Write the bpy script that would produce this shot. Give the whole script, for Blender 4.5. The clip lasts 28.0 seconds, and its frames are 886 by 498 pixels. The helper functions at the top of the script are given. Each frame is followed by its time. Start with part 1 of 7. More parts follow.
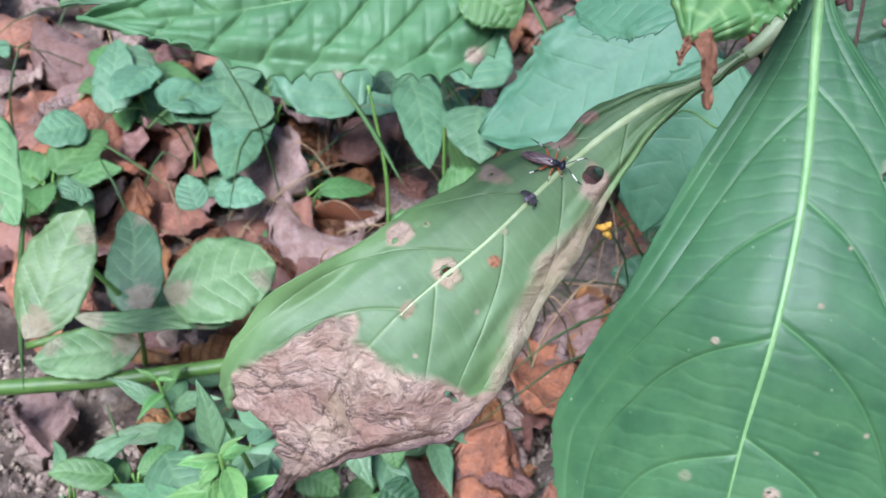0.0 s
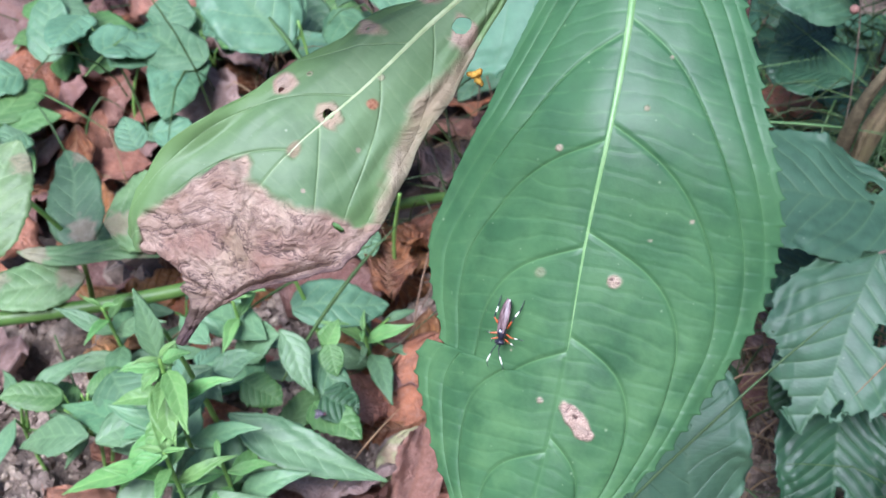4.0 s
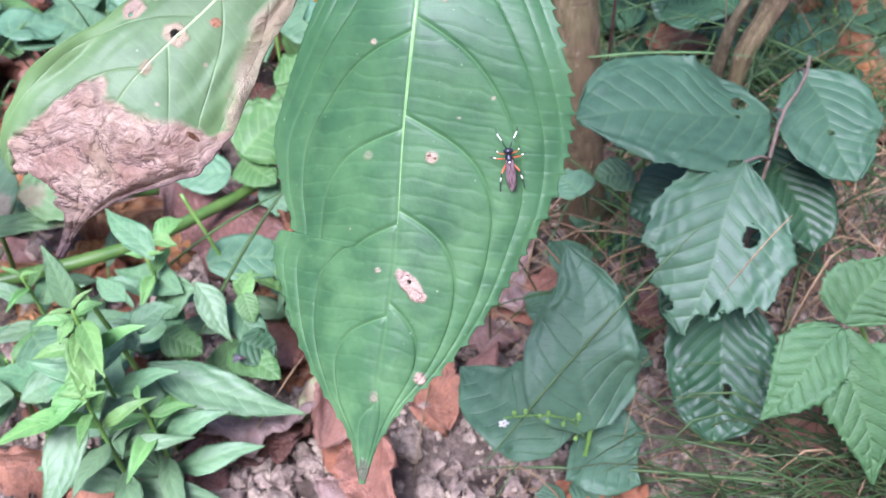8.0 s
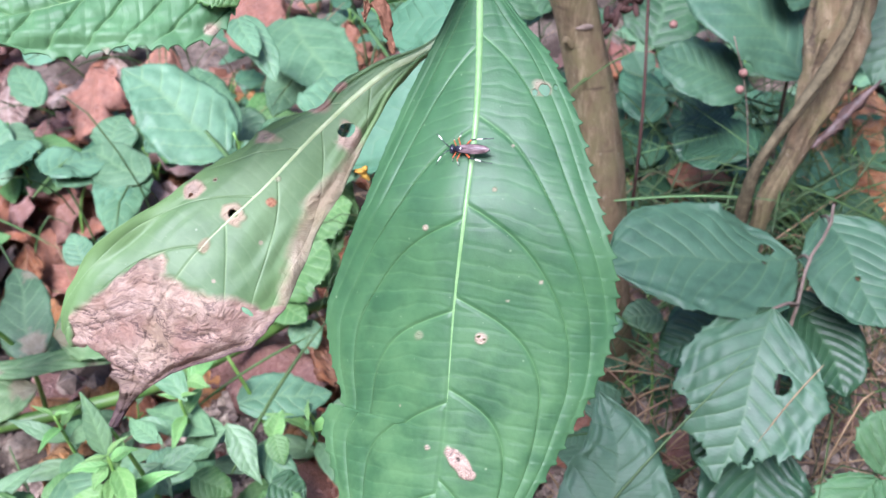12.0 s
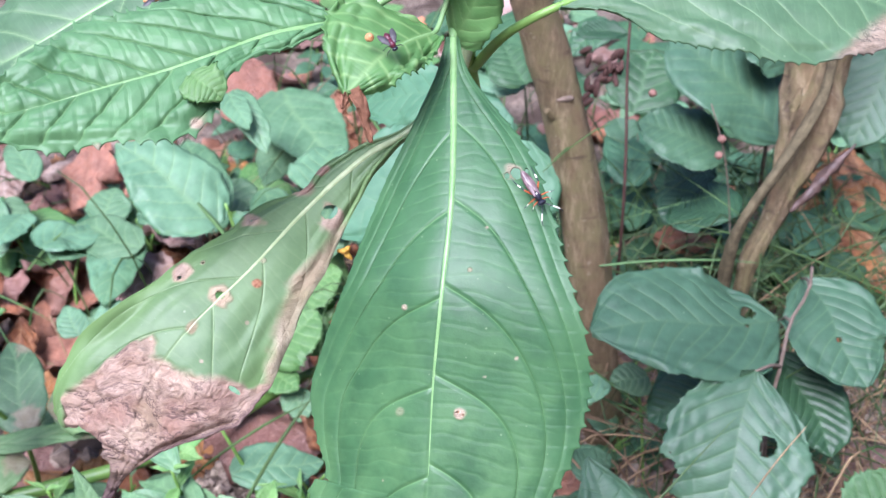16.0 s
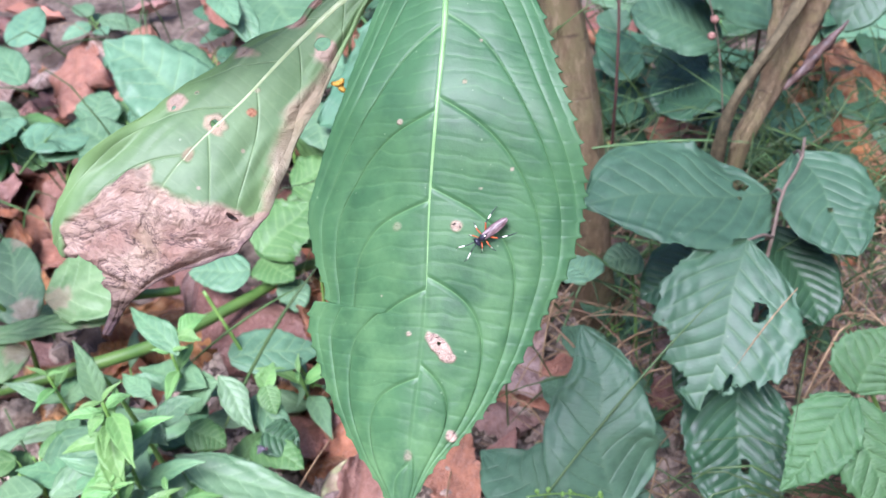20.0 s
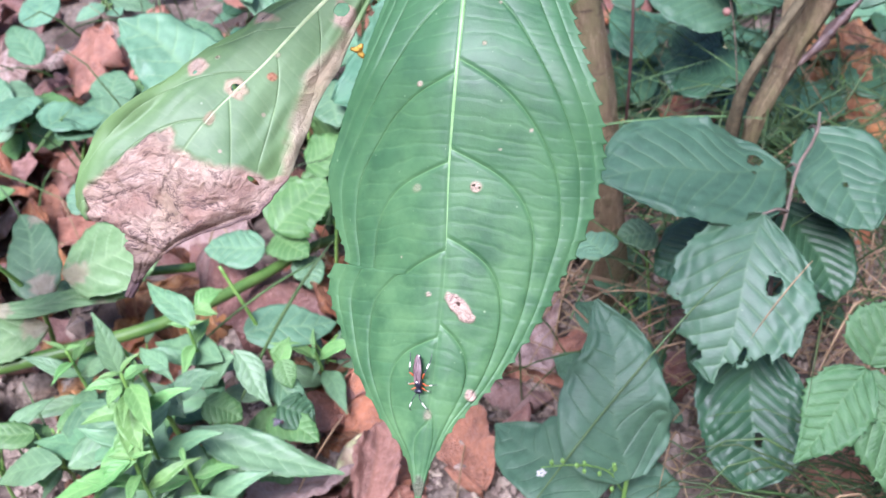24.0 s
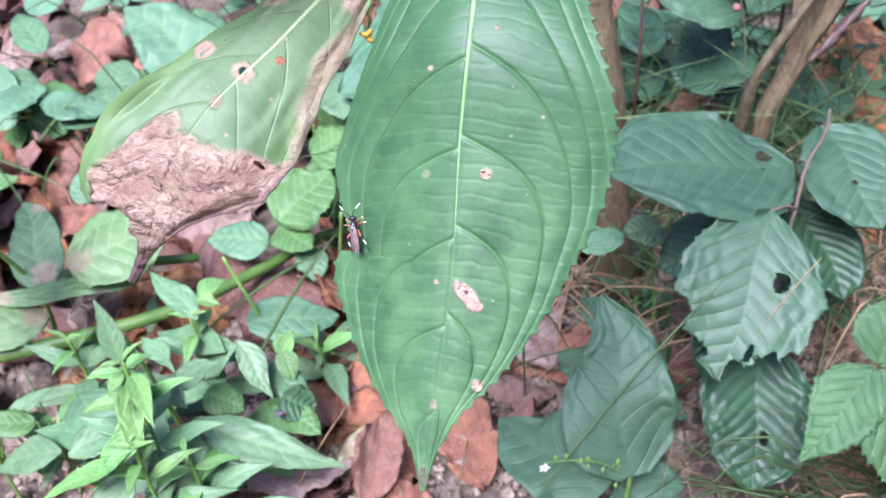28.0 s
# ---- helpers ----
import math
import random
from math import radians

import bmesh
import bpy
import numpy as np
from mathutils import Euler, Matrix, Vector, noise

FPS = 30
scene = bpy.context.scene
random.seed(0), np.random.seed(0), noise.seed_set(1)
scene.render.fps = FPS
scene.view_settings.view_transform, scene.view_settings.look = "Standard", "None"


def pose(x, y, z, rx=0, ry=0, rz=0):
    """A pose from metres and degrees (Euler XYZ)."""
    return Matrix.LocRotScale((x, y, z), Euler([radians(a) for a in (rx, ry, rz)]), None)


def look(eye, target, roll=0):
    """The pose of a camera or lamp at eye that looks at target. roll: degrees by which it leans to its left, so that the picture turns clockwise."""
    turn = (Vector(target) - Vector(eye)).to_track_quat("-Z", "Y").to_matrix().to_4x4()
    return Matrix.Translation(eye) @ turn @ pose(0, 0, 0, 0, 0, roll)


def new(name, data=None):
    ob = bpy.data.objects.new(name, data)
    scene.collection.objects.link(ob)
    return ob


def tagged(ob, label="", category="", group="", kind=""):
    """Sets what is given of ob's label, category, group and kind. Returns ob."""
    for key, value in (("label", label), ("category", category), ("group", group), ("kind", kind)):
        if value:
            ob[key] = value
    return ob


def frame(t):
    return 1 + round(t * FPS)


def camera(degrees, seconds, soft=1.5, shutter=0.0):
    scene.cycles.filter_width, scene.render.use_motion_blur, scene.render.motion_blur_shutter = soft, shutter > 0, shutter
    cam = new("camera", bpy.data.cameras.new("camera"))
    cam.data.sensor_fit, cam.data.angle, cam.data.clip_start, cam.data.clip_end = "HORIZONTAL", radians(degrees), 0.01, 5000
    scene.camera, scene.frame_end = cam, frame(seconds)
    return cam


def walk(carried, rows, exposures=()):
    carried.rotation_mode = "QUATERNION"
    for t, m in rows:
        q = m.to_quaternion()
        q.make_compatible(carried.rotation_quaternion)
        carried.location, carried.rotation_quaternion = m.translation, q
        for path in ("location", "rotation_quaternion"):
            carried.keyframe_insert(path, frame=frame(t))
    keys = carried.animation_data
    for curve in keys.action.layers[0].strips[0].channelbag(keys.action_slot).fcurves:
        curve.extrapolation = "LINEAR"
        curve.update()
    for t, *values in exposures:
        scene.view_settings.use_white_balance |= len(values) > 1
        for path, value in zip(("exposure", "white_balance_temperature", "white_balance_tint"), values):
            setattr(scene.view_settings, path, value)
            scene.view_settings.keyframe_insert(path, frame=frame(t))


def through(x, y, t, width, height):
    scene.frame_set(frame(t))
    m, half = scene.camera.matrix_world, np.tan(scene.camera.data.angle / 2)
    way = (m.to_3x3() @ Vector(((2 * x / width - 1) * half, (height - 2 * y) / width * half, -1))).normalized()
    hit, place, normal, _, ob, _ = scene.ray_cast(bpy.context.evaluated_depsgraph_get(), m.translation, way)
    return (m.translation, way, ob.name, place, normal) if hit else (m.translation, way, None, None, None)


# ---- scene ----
# ---- camera and its way ----
cam = camera(47.1, 28.0)
ROWS = [
    (0.0, -0.0002, -0.0004, 0.4494, 50.90, -0.08, 1.22),
    (0.5, -0.0001, -0.0001, 0.4488, 50.80, -0.17, 0.94),
    (1.0, -0.0034, -0.0022, 0.4450, 50.18, -0.16, 0.97),
    (1.5, -0.0063, -0.0057, 0.4443, 49.87, 0.03, 1.00),
    (2.0, -0.0069, -0.0071, 0.4435, 49.66, -0.01, 0.95),
    (2.5, -0.0015, -0.0127, 0.4442, 49.51, 0.21, 0.29),
    (3.0, 0.0067, -0.0195, 0.4444, 49.48, 0.44, -0.67),
    (3.5, 0.0136, -0.0268, 0.4436, 49.44, 0.72, -1.52),
    (4.0, 0.0174, -0.0349, 0.4410, 49.16, 0.71, -2.05),
    (4.5, 0.0201, -0.0428, 0.4386, 48.60, 0.90, -2.46),
    (6.5, 0.0306, -0.0751, 0.4377, 47.06, 2.54, -5.45),
    (7.0, 0.0323, -0.0698, 0.4359, 47.46, 2.20, -6.01),
    (7.5, 0.0352, -0.0706, 0.4384, 47.75, 2.09, -6.44),
    (8.0, 0.0404, -0.0702, 0.4407, 48.04, 2.18, -6.90),
    (8.5, 0.0385, -0.0679, 0.4469, 49.45, 2.39, -6.53),
    (9.0, 0.0363, -0.0677, 0.4501, 50.54, 2.49, -6.57),
    (9.5, 0.0358, -0.0668, 0.4522, 51.06, 2.48, -6.64),
    (10.0, 0.0353, -0.0671, 0.4552, 52.26, 2.61, -6.29),
    (10.5, 0.0371, -0.0663, 0.4563, 53.68, 2.50, -6.35),
    (11.0, 0.0369, -0.0658, 0.4569, 54.38, 2.52, -6.38),
    (11.5, 0.0354, -0.0652, 0.4572, 54.44, 2.47, -6.22),
    (13.5, 0.0327, -0.0684, 0.4585, 54.93, 3.44, -5.81),
    (14.0, 0.0328, -0.0698, 0.4621, 55.97, 3.31, -5.94),
    (14.5, 0.0354, -0.0705, 0.4667, 57.28, 3.32, -6.22),
    (15.0, 0.0377, -0.0724, 0.4678, 57.53, 3.57, -6.49),
    (15.5, 0.0382, -0.0721, 0.4677, 57.78, 3.57, -6.54),
    (16.0, 0.0381, -0.0712, 0.4664, 57.75, 3.36, -6.90),
    (16.5, 0.0368, -0.0707, 0.4639, 57.51, 3.22, -7.12),
    (17.0, 0.0373, -0.0727, 0.4612, 57.08, 3.12, -7.43),
    (17.5, 0.0367, -0.0747, 0.4595, 56.67, 3.47, -7.39),
    (18.0, 0.0393, -0.0767, 0.4569, 56.12, 3.87, -7.66),
    (18.5, 0.0406, -0.0796, 0.4532, 55.54, 3.98, -7.88),
    (19.0, 0.0407, -0.0837, 0.4494, 54.94, 4.13, -8.13),
    (19.5, 0.0387, -0.0861, 0.4453, 54.43, 3.87, -8.07),
    (20.0, 0.0336, -0.0881, 0.4434, 54.01, 3.82, -7.74),
    (20.5, 0.0329, -0.0894, 0.4457, 54.04, 4.08, -7.52),
    (21.0, 0.0362, -0.0902, 0.4458, 54.01, 4.31, -7.64),
    (21.5, 0.0386, -0.0904, 0.4435, 53.77, 4.37, -7.84),
    (23.5, 0.0316, -0.0920, 0.4400, 53.22, 4.00, -7.44),
    (24.0, 0.0304, -0.0932, 0.4398, 53.30, 4.11, -7.23),
    (24.5, 0.0312, -0.0941, 0.4383, 53.11, 4.21, -7.46),
    (25.0, 0.0312, -0.0937, 0.4362, 52.79, 4.04, -7.52),
    (25.5, 0.0299, -0.0938, 0.4356, 52.80, 3.79, -7.36),
    (26.0, 0.0280, -0.0930, 0.4365, 52.80, 3.73, -7.16),
    (26.5, 0.0281, -0.0946, 0.4395, 52.98, 3.88, -7.01),
    (27.0, 0.0310, -0.0931, 0.4375, 52.97, 4.01, -6.88),
    (27.5, 0.0311, -0.0924, 0.4353, 52.94, 3.78, -6.86),
    (28.0, 0.0288, -0.0915, 0.4358, 53.20, 3.56, -6.67),
]
walk(cam, [(t, pose(x, y, z, rx, ry, rz)) for t, x, y, z, rx, ry, rz in ROWS], [(0.0, 2.12, 5330, 17), (4.0, 2.2, 5380, 21), (7.0, 2.5, 5400, 30), (10.0, 2.5, 5450, 27), (16.0, 2.5, 5500, 25), (21.0, 2.54, 5480, 28), (28.0, 2.6, 5450, 29)])

cam.data.dof.use_dof = True
cam.data.dof.focus_distance, cam.data.dof.aperture_fstop = 0.25, 40.0

# ---- light: a pale sky, its low part blocked by an added dark ring ----
world = bpy.data.worlds.new("world")
scene.world = world
world.use_nodes = True
wn = world.node_tree
sky = wn.nodes.new("ShaderNodeTexSky")
sky.sky_type, sky.sun_disc = "NISHITA", False
sky.sun_elevation, sky.sun_rotation = radians(52), radians(200)
sky.dust_density, sky.air_density = 3.0, 1.0
wn.links.new(sky.outputs["Color"], wn.nodes["Background"].inputs["Color"])
wn.nodes["Background"].inputs["Strength"].default_value = 0.05
sun = new("sun", bpy.data.lights.new("sun", "SUN"))
sun.data.energy, sun.data.angle, sun.data.color = 1.5, radians(28), (1.0, 0.97, 0.93)
sun.matrix_world = look((-0.7, -1.2, 2.6), (0.05, 0.2, 0.2))


# ---- materials ----
class Nodes:
    """A node material under construction."""

    def __init__(self, name):
        self.mat = bpy.data.materials.new(name)
        self.mat.use_nodes = True
        self.tree = self.mat.node_tree
        self.bsdf = self.tree.nodes["Principled BSDF"]
        self.out = self.tree.nodes["Material Output"]

    def add(self, kind, values=None, **links):
        node = self.tree.nodes.new(kind)
        for key, value in (values or {}).items():
            node.inputs[key].default_value = value
        for key, source in links.items():
            self.link(source, node.inputs[key.replace("_", " ")])
        return node

    def link(self, a, b):
        self.tree.links.new(a, b)

    def noise(self, scale, detail=3.0, rough=0.55, coords=None):
        coords = coords or self.coords()
        return self.add("ShaderNodeTexNoise", {"Scale": scale, "Detail": detail, "Roughness": rough}, Vector=coords).outputs["Fac"]

    def coords(self):
        return self.add("ShaderNodeTexCoord").outputs["Object"]

    def mix(self, fac, a, b, mode="MIX"):
        node = self.tree.nodes.new("ShaderNodeMix")
        node.data_type, node.blend_type = "RGBA", mode
        for slot, value in ((0, fac), (6, a), (7, b)):
            if isinstance(value, (int, float)):
                node.inputs[slot].default_value = value
            elif isinstance(value, tuple):
                node.inputs[slot].default_value = (*value, 1.0)
            else:
                self.link(value, node.inputs[slot])
        return node.outputs[2]

    def ramp(self, fac, lo, hi, a=0.0, b=1.0):
        node = self.add("ShaderNodeMapRange", {"From Min": lo, "From Max": hi, "To Min": a, "To Max": b}, Value=fac)
        return node.outputs["Result"]

    def math(self, kind, a, b=None):
        node = self.tree.nodes.new("ShaderNodeMath")
        node.operation = kind
        for slot, value in ((0, a), (1, b)):
            if isinstance(value, (int, float)):
                node.inputs[slot].default_value = value
            elif value is not None:
                self.link(value, node.inputs[slot])
        return node.outputs[0]

    def attr(self, name):
        node = self.tree.nodes.new("ShaderNodeAttribute")
        node.attribute_name = name
        return node.outputs["Fac"]

    def random(self):
        return self.add("ShaderNodeObjectInfo").outputs["Random"]

    def island(self):
        return self.add("ShaderNodeNewGeometry").outputs["Random Per Island"]

    def hue(self, color, fac, lo, hi, vlo=0.8, vhi=1.2):
        node = self.add("ShaderNodeHueSaturation", Color=color, Hue=self.ramp(fac, 0, 1, lo, hi), Value=self.ramp(fac, 0, 1, vlo, vhi))
        return node.outputs["Color"]

    def finish(self, color, rough=0.5, spec=0.5, bump=None, depth=0.0004, strength=0.6, through=0.0, metal=0.0):
        b = self.bsdf
        if isinstance(color, tuple):
            b.inputs["Base Color"].default_value = (*color, 1)
        else:
            self.link(color, b.inputs["Base Color"])
        if isinstance(rough, float):
            b.inputs["Roughness"].default_value = rough
        else:
            self.link(rough, b.inputs["Roughness"])
        b.inputs["Specular IOR Level"].default_value = spec
        b.inputs["Metallic"].default_value = metal
        if bump is not None:
            node = self.add("ShaderNodeBump", {"Distance": depth, "Strength": strength}, Height=bump)
            self.link(node.outputs["Normal"], b.inputs["Normal"])
        if through:
            t = self.tree.nodes.new("ShaderNodeBsdfTranslucent")
            self.link(color, t.inputs["Color"]) if not isinstance(color, tuple) else None
            m = self.add("ShaderNodeMixShader", {0: through})
            self.link(b.outputs[0], m.inputs[1])
            self.link(t.outputs[0], m.inputs[2])
            self.link(m.outputs[0], self.out.inputs["Surface"])
        return self.mat


def leaf_material(name, deep, light, vein, rough=0.42, through=0.25, dry=((0.62, 0.475, 0.365), (0.4, 0.275, 0.195)), specks=0.0, fine=900.0, vary=0.0, pale_edge=None, spec=0.5, grey=0.16, tip=None,
                  line=0.045, line_fade=0.6, sunk=0.00022, puff=0.00022, cross=0.00007, cross_tint=0.16, offset=0.45):
    """A leaf: mottled green, crisp side veins and cross veins in colour and relief, specks, withered parts."""
    n = Nodes(name)
    deep, light, vein = (tuple((1 - grey) * v * k + grey * (0.3 * c[0] + 0.6 * c[1] + 0.1 * c[2]) for v, k in zip(c, (1.0, 1.0, 0.92))) for c in (deep, light, vein))
    big, mid, small = n.noise(45.0, 2), n.noise(220.0, 4), n.noise(fine, 3)
    c = n.mix(n.ramp(big, 0.35, 0.68), deep, light)
    c = n.mix(n.ramp(mid, 0.35, 0.75, 0.0, 0.4), c, tuple(min(1, v * 1.35) for v in light))
    if vary:
        c = n.hue(c, n.random(), 0.5 - vary * 0.05, 0.5 + vary * 0.04, 1 - vary * 0.4, 1 + vary * 0.4)
    if tip:
        blotch = n.math("MULTIPLY", n.ramp(n.attr("along"), 0.3, 0.9, 0.1, 1.0), n.ramp(n.noise(95.0, 4, 0.6), 0.42, 0.66, 0.15, 1.0))
        c = n.mix(blotch, c, tip)
    if pale_edge:
        c = n.mix(n.ramp(n.attr("edge"), 0.6, 1.0, 0.0, 0.5), c, pale_edge)
    if specks:
        for scale, size, k in ((170.0, 0.07, 1.0), (430.0, 0.09, 0.7)):
            sp = n.add("ShaderNodeTexVoronoi", {"Scale": scale}, Vector=n.coords())
            some = n.math("GREATER_THAN", n.add("ShaderNodeSeparateColor", Color=sp.outputs["Color"]).outputs[0], 0.6)
            c = n.mix(n.math("MULTIPLY", n.ramp(sp.outputs["Distance"], size * 0.4, size, specks * k, 0.0), some), c, (0.42, 0.52, 0.32))
    # veins: the phase runs from vein to vein, the sides are set off against each other
    across, edge = n.attr("across"), n.attr("edge")
    phase = n.math("ADD", n.attr("phase"), n.math("MULTIPLY", n.math("LESS_THAN", across, 0.0), offset))
    off = n.math("ABSOLUTE", n.math("SUBTRACT", n.math("FRACT", n.math("ADD", phase, 0.5)), 0.5))
    alive = n.math("MULTIPLY", n.math("SUBTRACT", 1.0, n.attr("dry")), n.attr("veined"))
    inside = n.math("MULTIPLY", n.ramp(edge, 0.68, 0.94, 1.0, 0.0), alive)
    side = n.math("MULTIPLY", n.ramp(off, line * 0.35, line, 1.0, 0.0), inside)
    trough = n.math("MULTIPLY", n.ramp(off, 0.0, line * 2.2, 1.0, 0.0), inside)
    wander = n.math("MULTIPLY", n.ramp(n.noise(75.0, 2), 0.0, 1.0, -1.0, 1.0), 0.75)
    rung = n.math("ADD", n.attr("rung"), wander)
    off2 = n.math("ABSOLUTE", n.math("SUBTRACT", n.math("FRACT", n.math("ADD", rung, 0.5)), 0.5))
    thin = n.math("MULTIPLY", n.math("MULTIPLY", n.ramp(off2, 0.03, 0.11, 1.0, 0.0), n.ramp(n.noise(240.0, 2), 0.38, 0.55)), inside)
    c = n.mix(n.math("MULTIPLY", thin, cross_tint), c, vein)
    c = n.mix(n.math("MULTIPLY", side, n.ramp(edge, 0.0, 0.75, 0.75, 0.75 * (1 - line_fade))), c, vein)
    c = n.mix(n.ramp(n.attr("vein"), 0.0, 1.0, 0.0, 0.85), c, vein)
    # withered parts: papery, wandering folds; fine brown creases, with fold shade and ridge highlights painted in
    place = n.add("ShaderNodeMapping", {"Scale": (0.5, 1.25, 1.3), "Rotation": (0.0, 0.3, 0.0)}, Vector=n.coords()).outputs[0]
    bend = n.add("ShaderNodeVectorMath", {1: (0.03, 0.03, 0.03)})
    bend.operation = "MULTIPLY"
    n.link(n.add("ShaderNodeTexNoise", {"Scale": 55.0, "Detail": 3.0}, Vector=n.coords()).outputs["Color"], bend.inputs[0])
    moved = n.add("ShaderNodeVectorMath")
    moved.operation = "ADD"
    n.link(place, moved.inputs[0])
    n.link(bend.outputs[0], moved.inputs[1])
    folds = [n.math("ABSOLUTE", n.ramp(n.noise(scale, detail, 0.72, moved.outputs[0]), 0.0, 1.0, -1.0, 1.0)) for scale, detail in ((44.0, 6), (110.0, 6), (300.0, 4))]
    d1 = n.mix(n.ramp(n.noise(130.0, 5, 0.65), 0.36, 0.64), dry[1], dry[0])
    d1 = n.mix(n.ramp(n.noise(70.0, 4), 0.5, 0.66, 0.0, 0.6), d1, (0.3, 0.16, 0.115))
    d1 = n.mix(n.ramp(n.noise(52.0, 3), 0.52, 0.68, 0.0, 0.5), d1, (0.45, 0.36, 0.21))
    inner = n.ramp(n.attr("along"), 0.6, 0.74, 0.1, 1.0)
    # ridges lightened and fold valleys darkened in the colour, along the bump's own folds
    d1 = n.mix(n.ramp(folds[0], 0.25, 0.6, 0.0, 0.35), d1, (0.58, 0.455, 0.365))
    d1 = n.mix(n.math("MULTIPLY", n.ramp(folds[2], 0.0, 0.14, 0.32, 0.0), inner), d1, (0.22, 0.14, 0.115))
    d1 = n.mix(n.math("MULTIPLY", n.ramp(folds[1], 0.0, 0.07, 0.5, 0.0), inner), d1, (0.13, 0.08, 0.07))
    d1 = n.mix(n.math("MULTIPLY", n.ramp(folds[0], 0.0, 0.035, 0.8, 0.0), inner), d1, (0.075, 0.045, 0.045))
    d1 = n.mix(n.ramp(n.attr("along"), 0.86, 0.97, 0.0, 0.8), d1, (0.06, 0.035, 0.04))
    d1 = n.mix(n.ramp(edge, 0.93, 1.0, 0.0, 0.7), d1, (0.11, 0.07, 0.07))
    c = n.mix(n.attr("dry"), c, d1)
    c = n.mix(n.attr("pale"), c, n.mix(mid, (0.36, 0.26, 0.19), (0.5, 0.395, 0.3)))
    c = n.mix(n.attr("red"), c, n.mix(n.ramp(small, 0.4, 0.6), (0.26, 0.06, 0.03), (0.45, 0.19, 0.1)))
    r = n.ramp(n.attr("dry"), 0, 1, rough, 0.85)
    crease = n.math("ADD", n.math("MULTIPLY", n.ramp(folds[0], 0.0, 0.4), 0.0011), n.math("ADD", n.math("MULTIPLY", n.ramp(folds[1], 0.0, 0.4), 0.00055), n.math("MULTIPLY", folds[2], 0.0003)))
    relief = n.math("MULTIPLY", small, 0.00007)
    relief = n.math("ADD", relief, n.math("MULTIPLY", n.math("MULTIPLY", n.ramp(off, 0.0, 0.5, 0.0, 1.0), inside), puff))
    relief = n.math("SUBTRACT", relief, n.math("MULTIPLY", trough, sunk))
    relief = n.math("SUBTRACT", relief, n.math("MULTIPLY", n.math("MULTIPLY", n.ramp(off2, 0.0, 0.22, 1.0, 0.0), inside), cross))
    high = n.math("ADD", relief, n.math("MULTIPLY", n.attr("dry"), crease))
    return n.finish(c, r, spec, high, 1.0, 0.8, through)


GREEN_A = leaf_material("leaf_deep_green", (0.017, 0.077, 0.028), (0.041, 0.13, 0.046), (0.11, 0.25, 0.09), 0.5, 0.14, specks=0.4, spec=0.42, grey=0.09, tip=(0.1, 0.215, 0.08), line=0.026, line_fade=0.8, sunk=0.00022, puff=0.0, cross=0.00007, cross_tint=0.2, offset=0.15)
GREEN_B = leaf_material("leaf_light_green", (0.1, 0.208, 0.07), (0.145, 0.262, 0.098), (0.28, 0.42, 0.18), 0.5, 0.3, specks=0.4, pale_edge=(0.19, 0.34, 0.09), spec=0.4, grey=0.2, line=0.02, line_fade=0.3, sunk=0.00008, puff=0.0001, cross=0.00003, cross_tint=0.1)
GREEN_F = leaf_material("leaf_crinkled_green", (0.06, 0.165, 0.062), (0.1, 0.235, 0.095), (0.15, 0.3, 0.11), 0.5, 0.2, spec=0.38, grey=0.08, line=0.05, sunk=0.0003, puff=0.0003, cross=0.00022, cross_tint=0.12)
GREEN_J = leaf_material("leaf_smooth_green", (0.06, 0.15, 0.064), (0.09, 0.2, 0.086), (0.18, 0.33, 0.14), 0.52, 0.3, specks=0.3, grey=0.16, line=0.025, sunk=0.0001, puff=0.0001, cross=0.00004, cross_tint=0.1)
YOUNG = leaf_material("leaf_young_green", (0.07, 0.2, 0.045), (0.12, 0.28, 0.075), (0.22, 0.4, 0.13), 0.48, 0.35, vary=0.2, grey=0.1, line=0.05, sunk=0.0001, puff=0.00006, cross=0.00004)
BEECH = leaf_material("leaf_beech", (0.036, 0.11, 0.056), (0.054, 0.15, 0.074), (0.085, 0.19, 0.08), 0.5, 0.16, specks=0.45, vary=0.12, spec=0.45, grey=0.2, line=0.06, line_fade=0.5, sunk=0.00018, puff=0.00022, cross=0.00004, cross_tint=0.08)
# darker copy of the beech leaf: shade on low and rear leaves put into its green
BEECH_DARK = leaf_material("leaf_beech_shaded", (0.015, 0.062, 0.027), (0.026, 0.09, 0.038), (0.055, 0.14, 0.055), 0.46, 0.14, specks=0.3, vary=0.25, spec=0.45, line=0.06, line_fade=0.5, sunk=0.0003, puff=0.0005, cross=0.00003, cross_tint=0.06)
HERB = leaf_material("leaf_herb", (0.075, 0.2, 0.092), (0.125, 0.285, 0.14), (0.2, 0.37, 0.15), 0.5, 0.28, vary=0.5)
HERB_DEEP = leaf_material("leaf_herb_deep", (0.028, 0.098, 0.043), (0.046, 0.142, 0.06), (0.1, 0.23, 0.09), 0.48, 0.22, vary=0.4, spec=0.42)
PALE = leaf_material("leaf_pale", (0.11, 0.25, 0.07), (0.2, 0.36, 0.13), (0.3, 0.45, 0.2), 0.5, 0.32, vary=0.35)
LANCE = leaf_material("leaf_lance", (0.085, 0.21, 0.085), (0.145, 0.295, 0.125), (0.2, 0.38, 0.15), 0.46, 0.25, vary=0.35, line=0.03, line_fade=0.7, sunk=0.0001, puff=0.00008, cross=0.00003, cross_tint=0.06)
LANCE_YOUNG = leaf_material("leaf_lance_young", (0.11, 0.32, 0.06), (0.2, 0.46, 0.1), (0.28, 0.5, 0.14), 0.45, 0.35, vary=0.3, line=0.03, line_fade=0.7, sunk=0.0001, puff=0.00008, cross=0.00003, cross_tint=0.06)
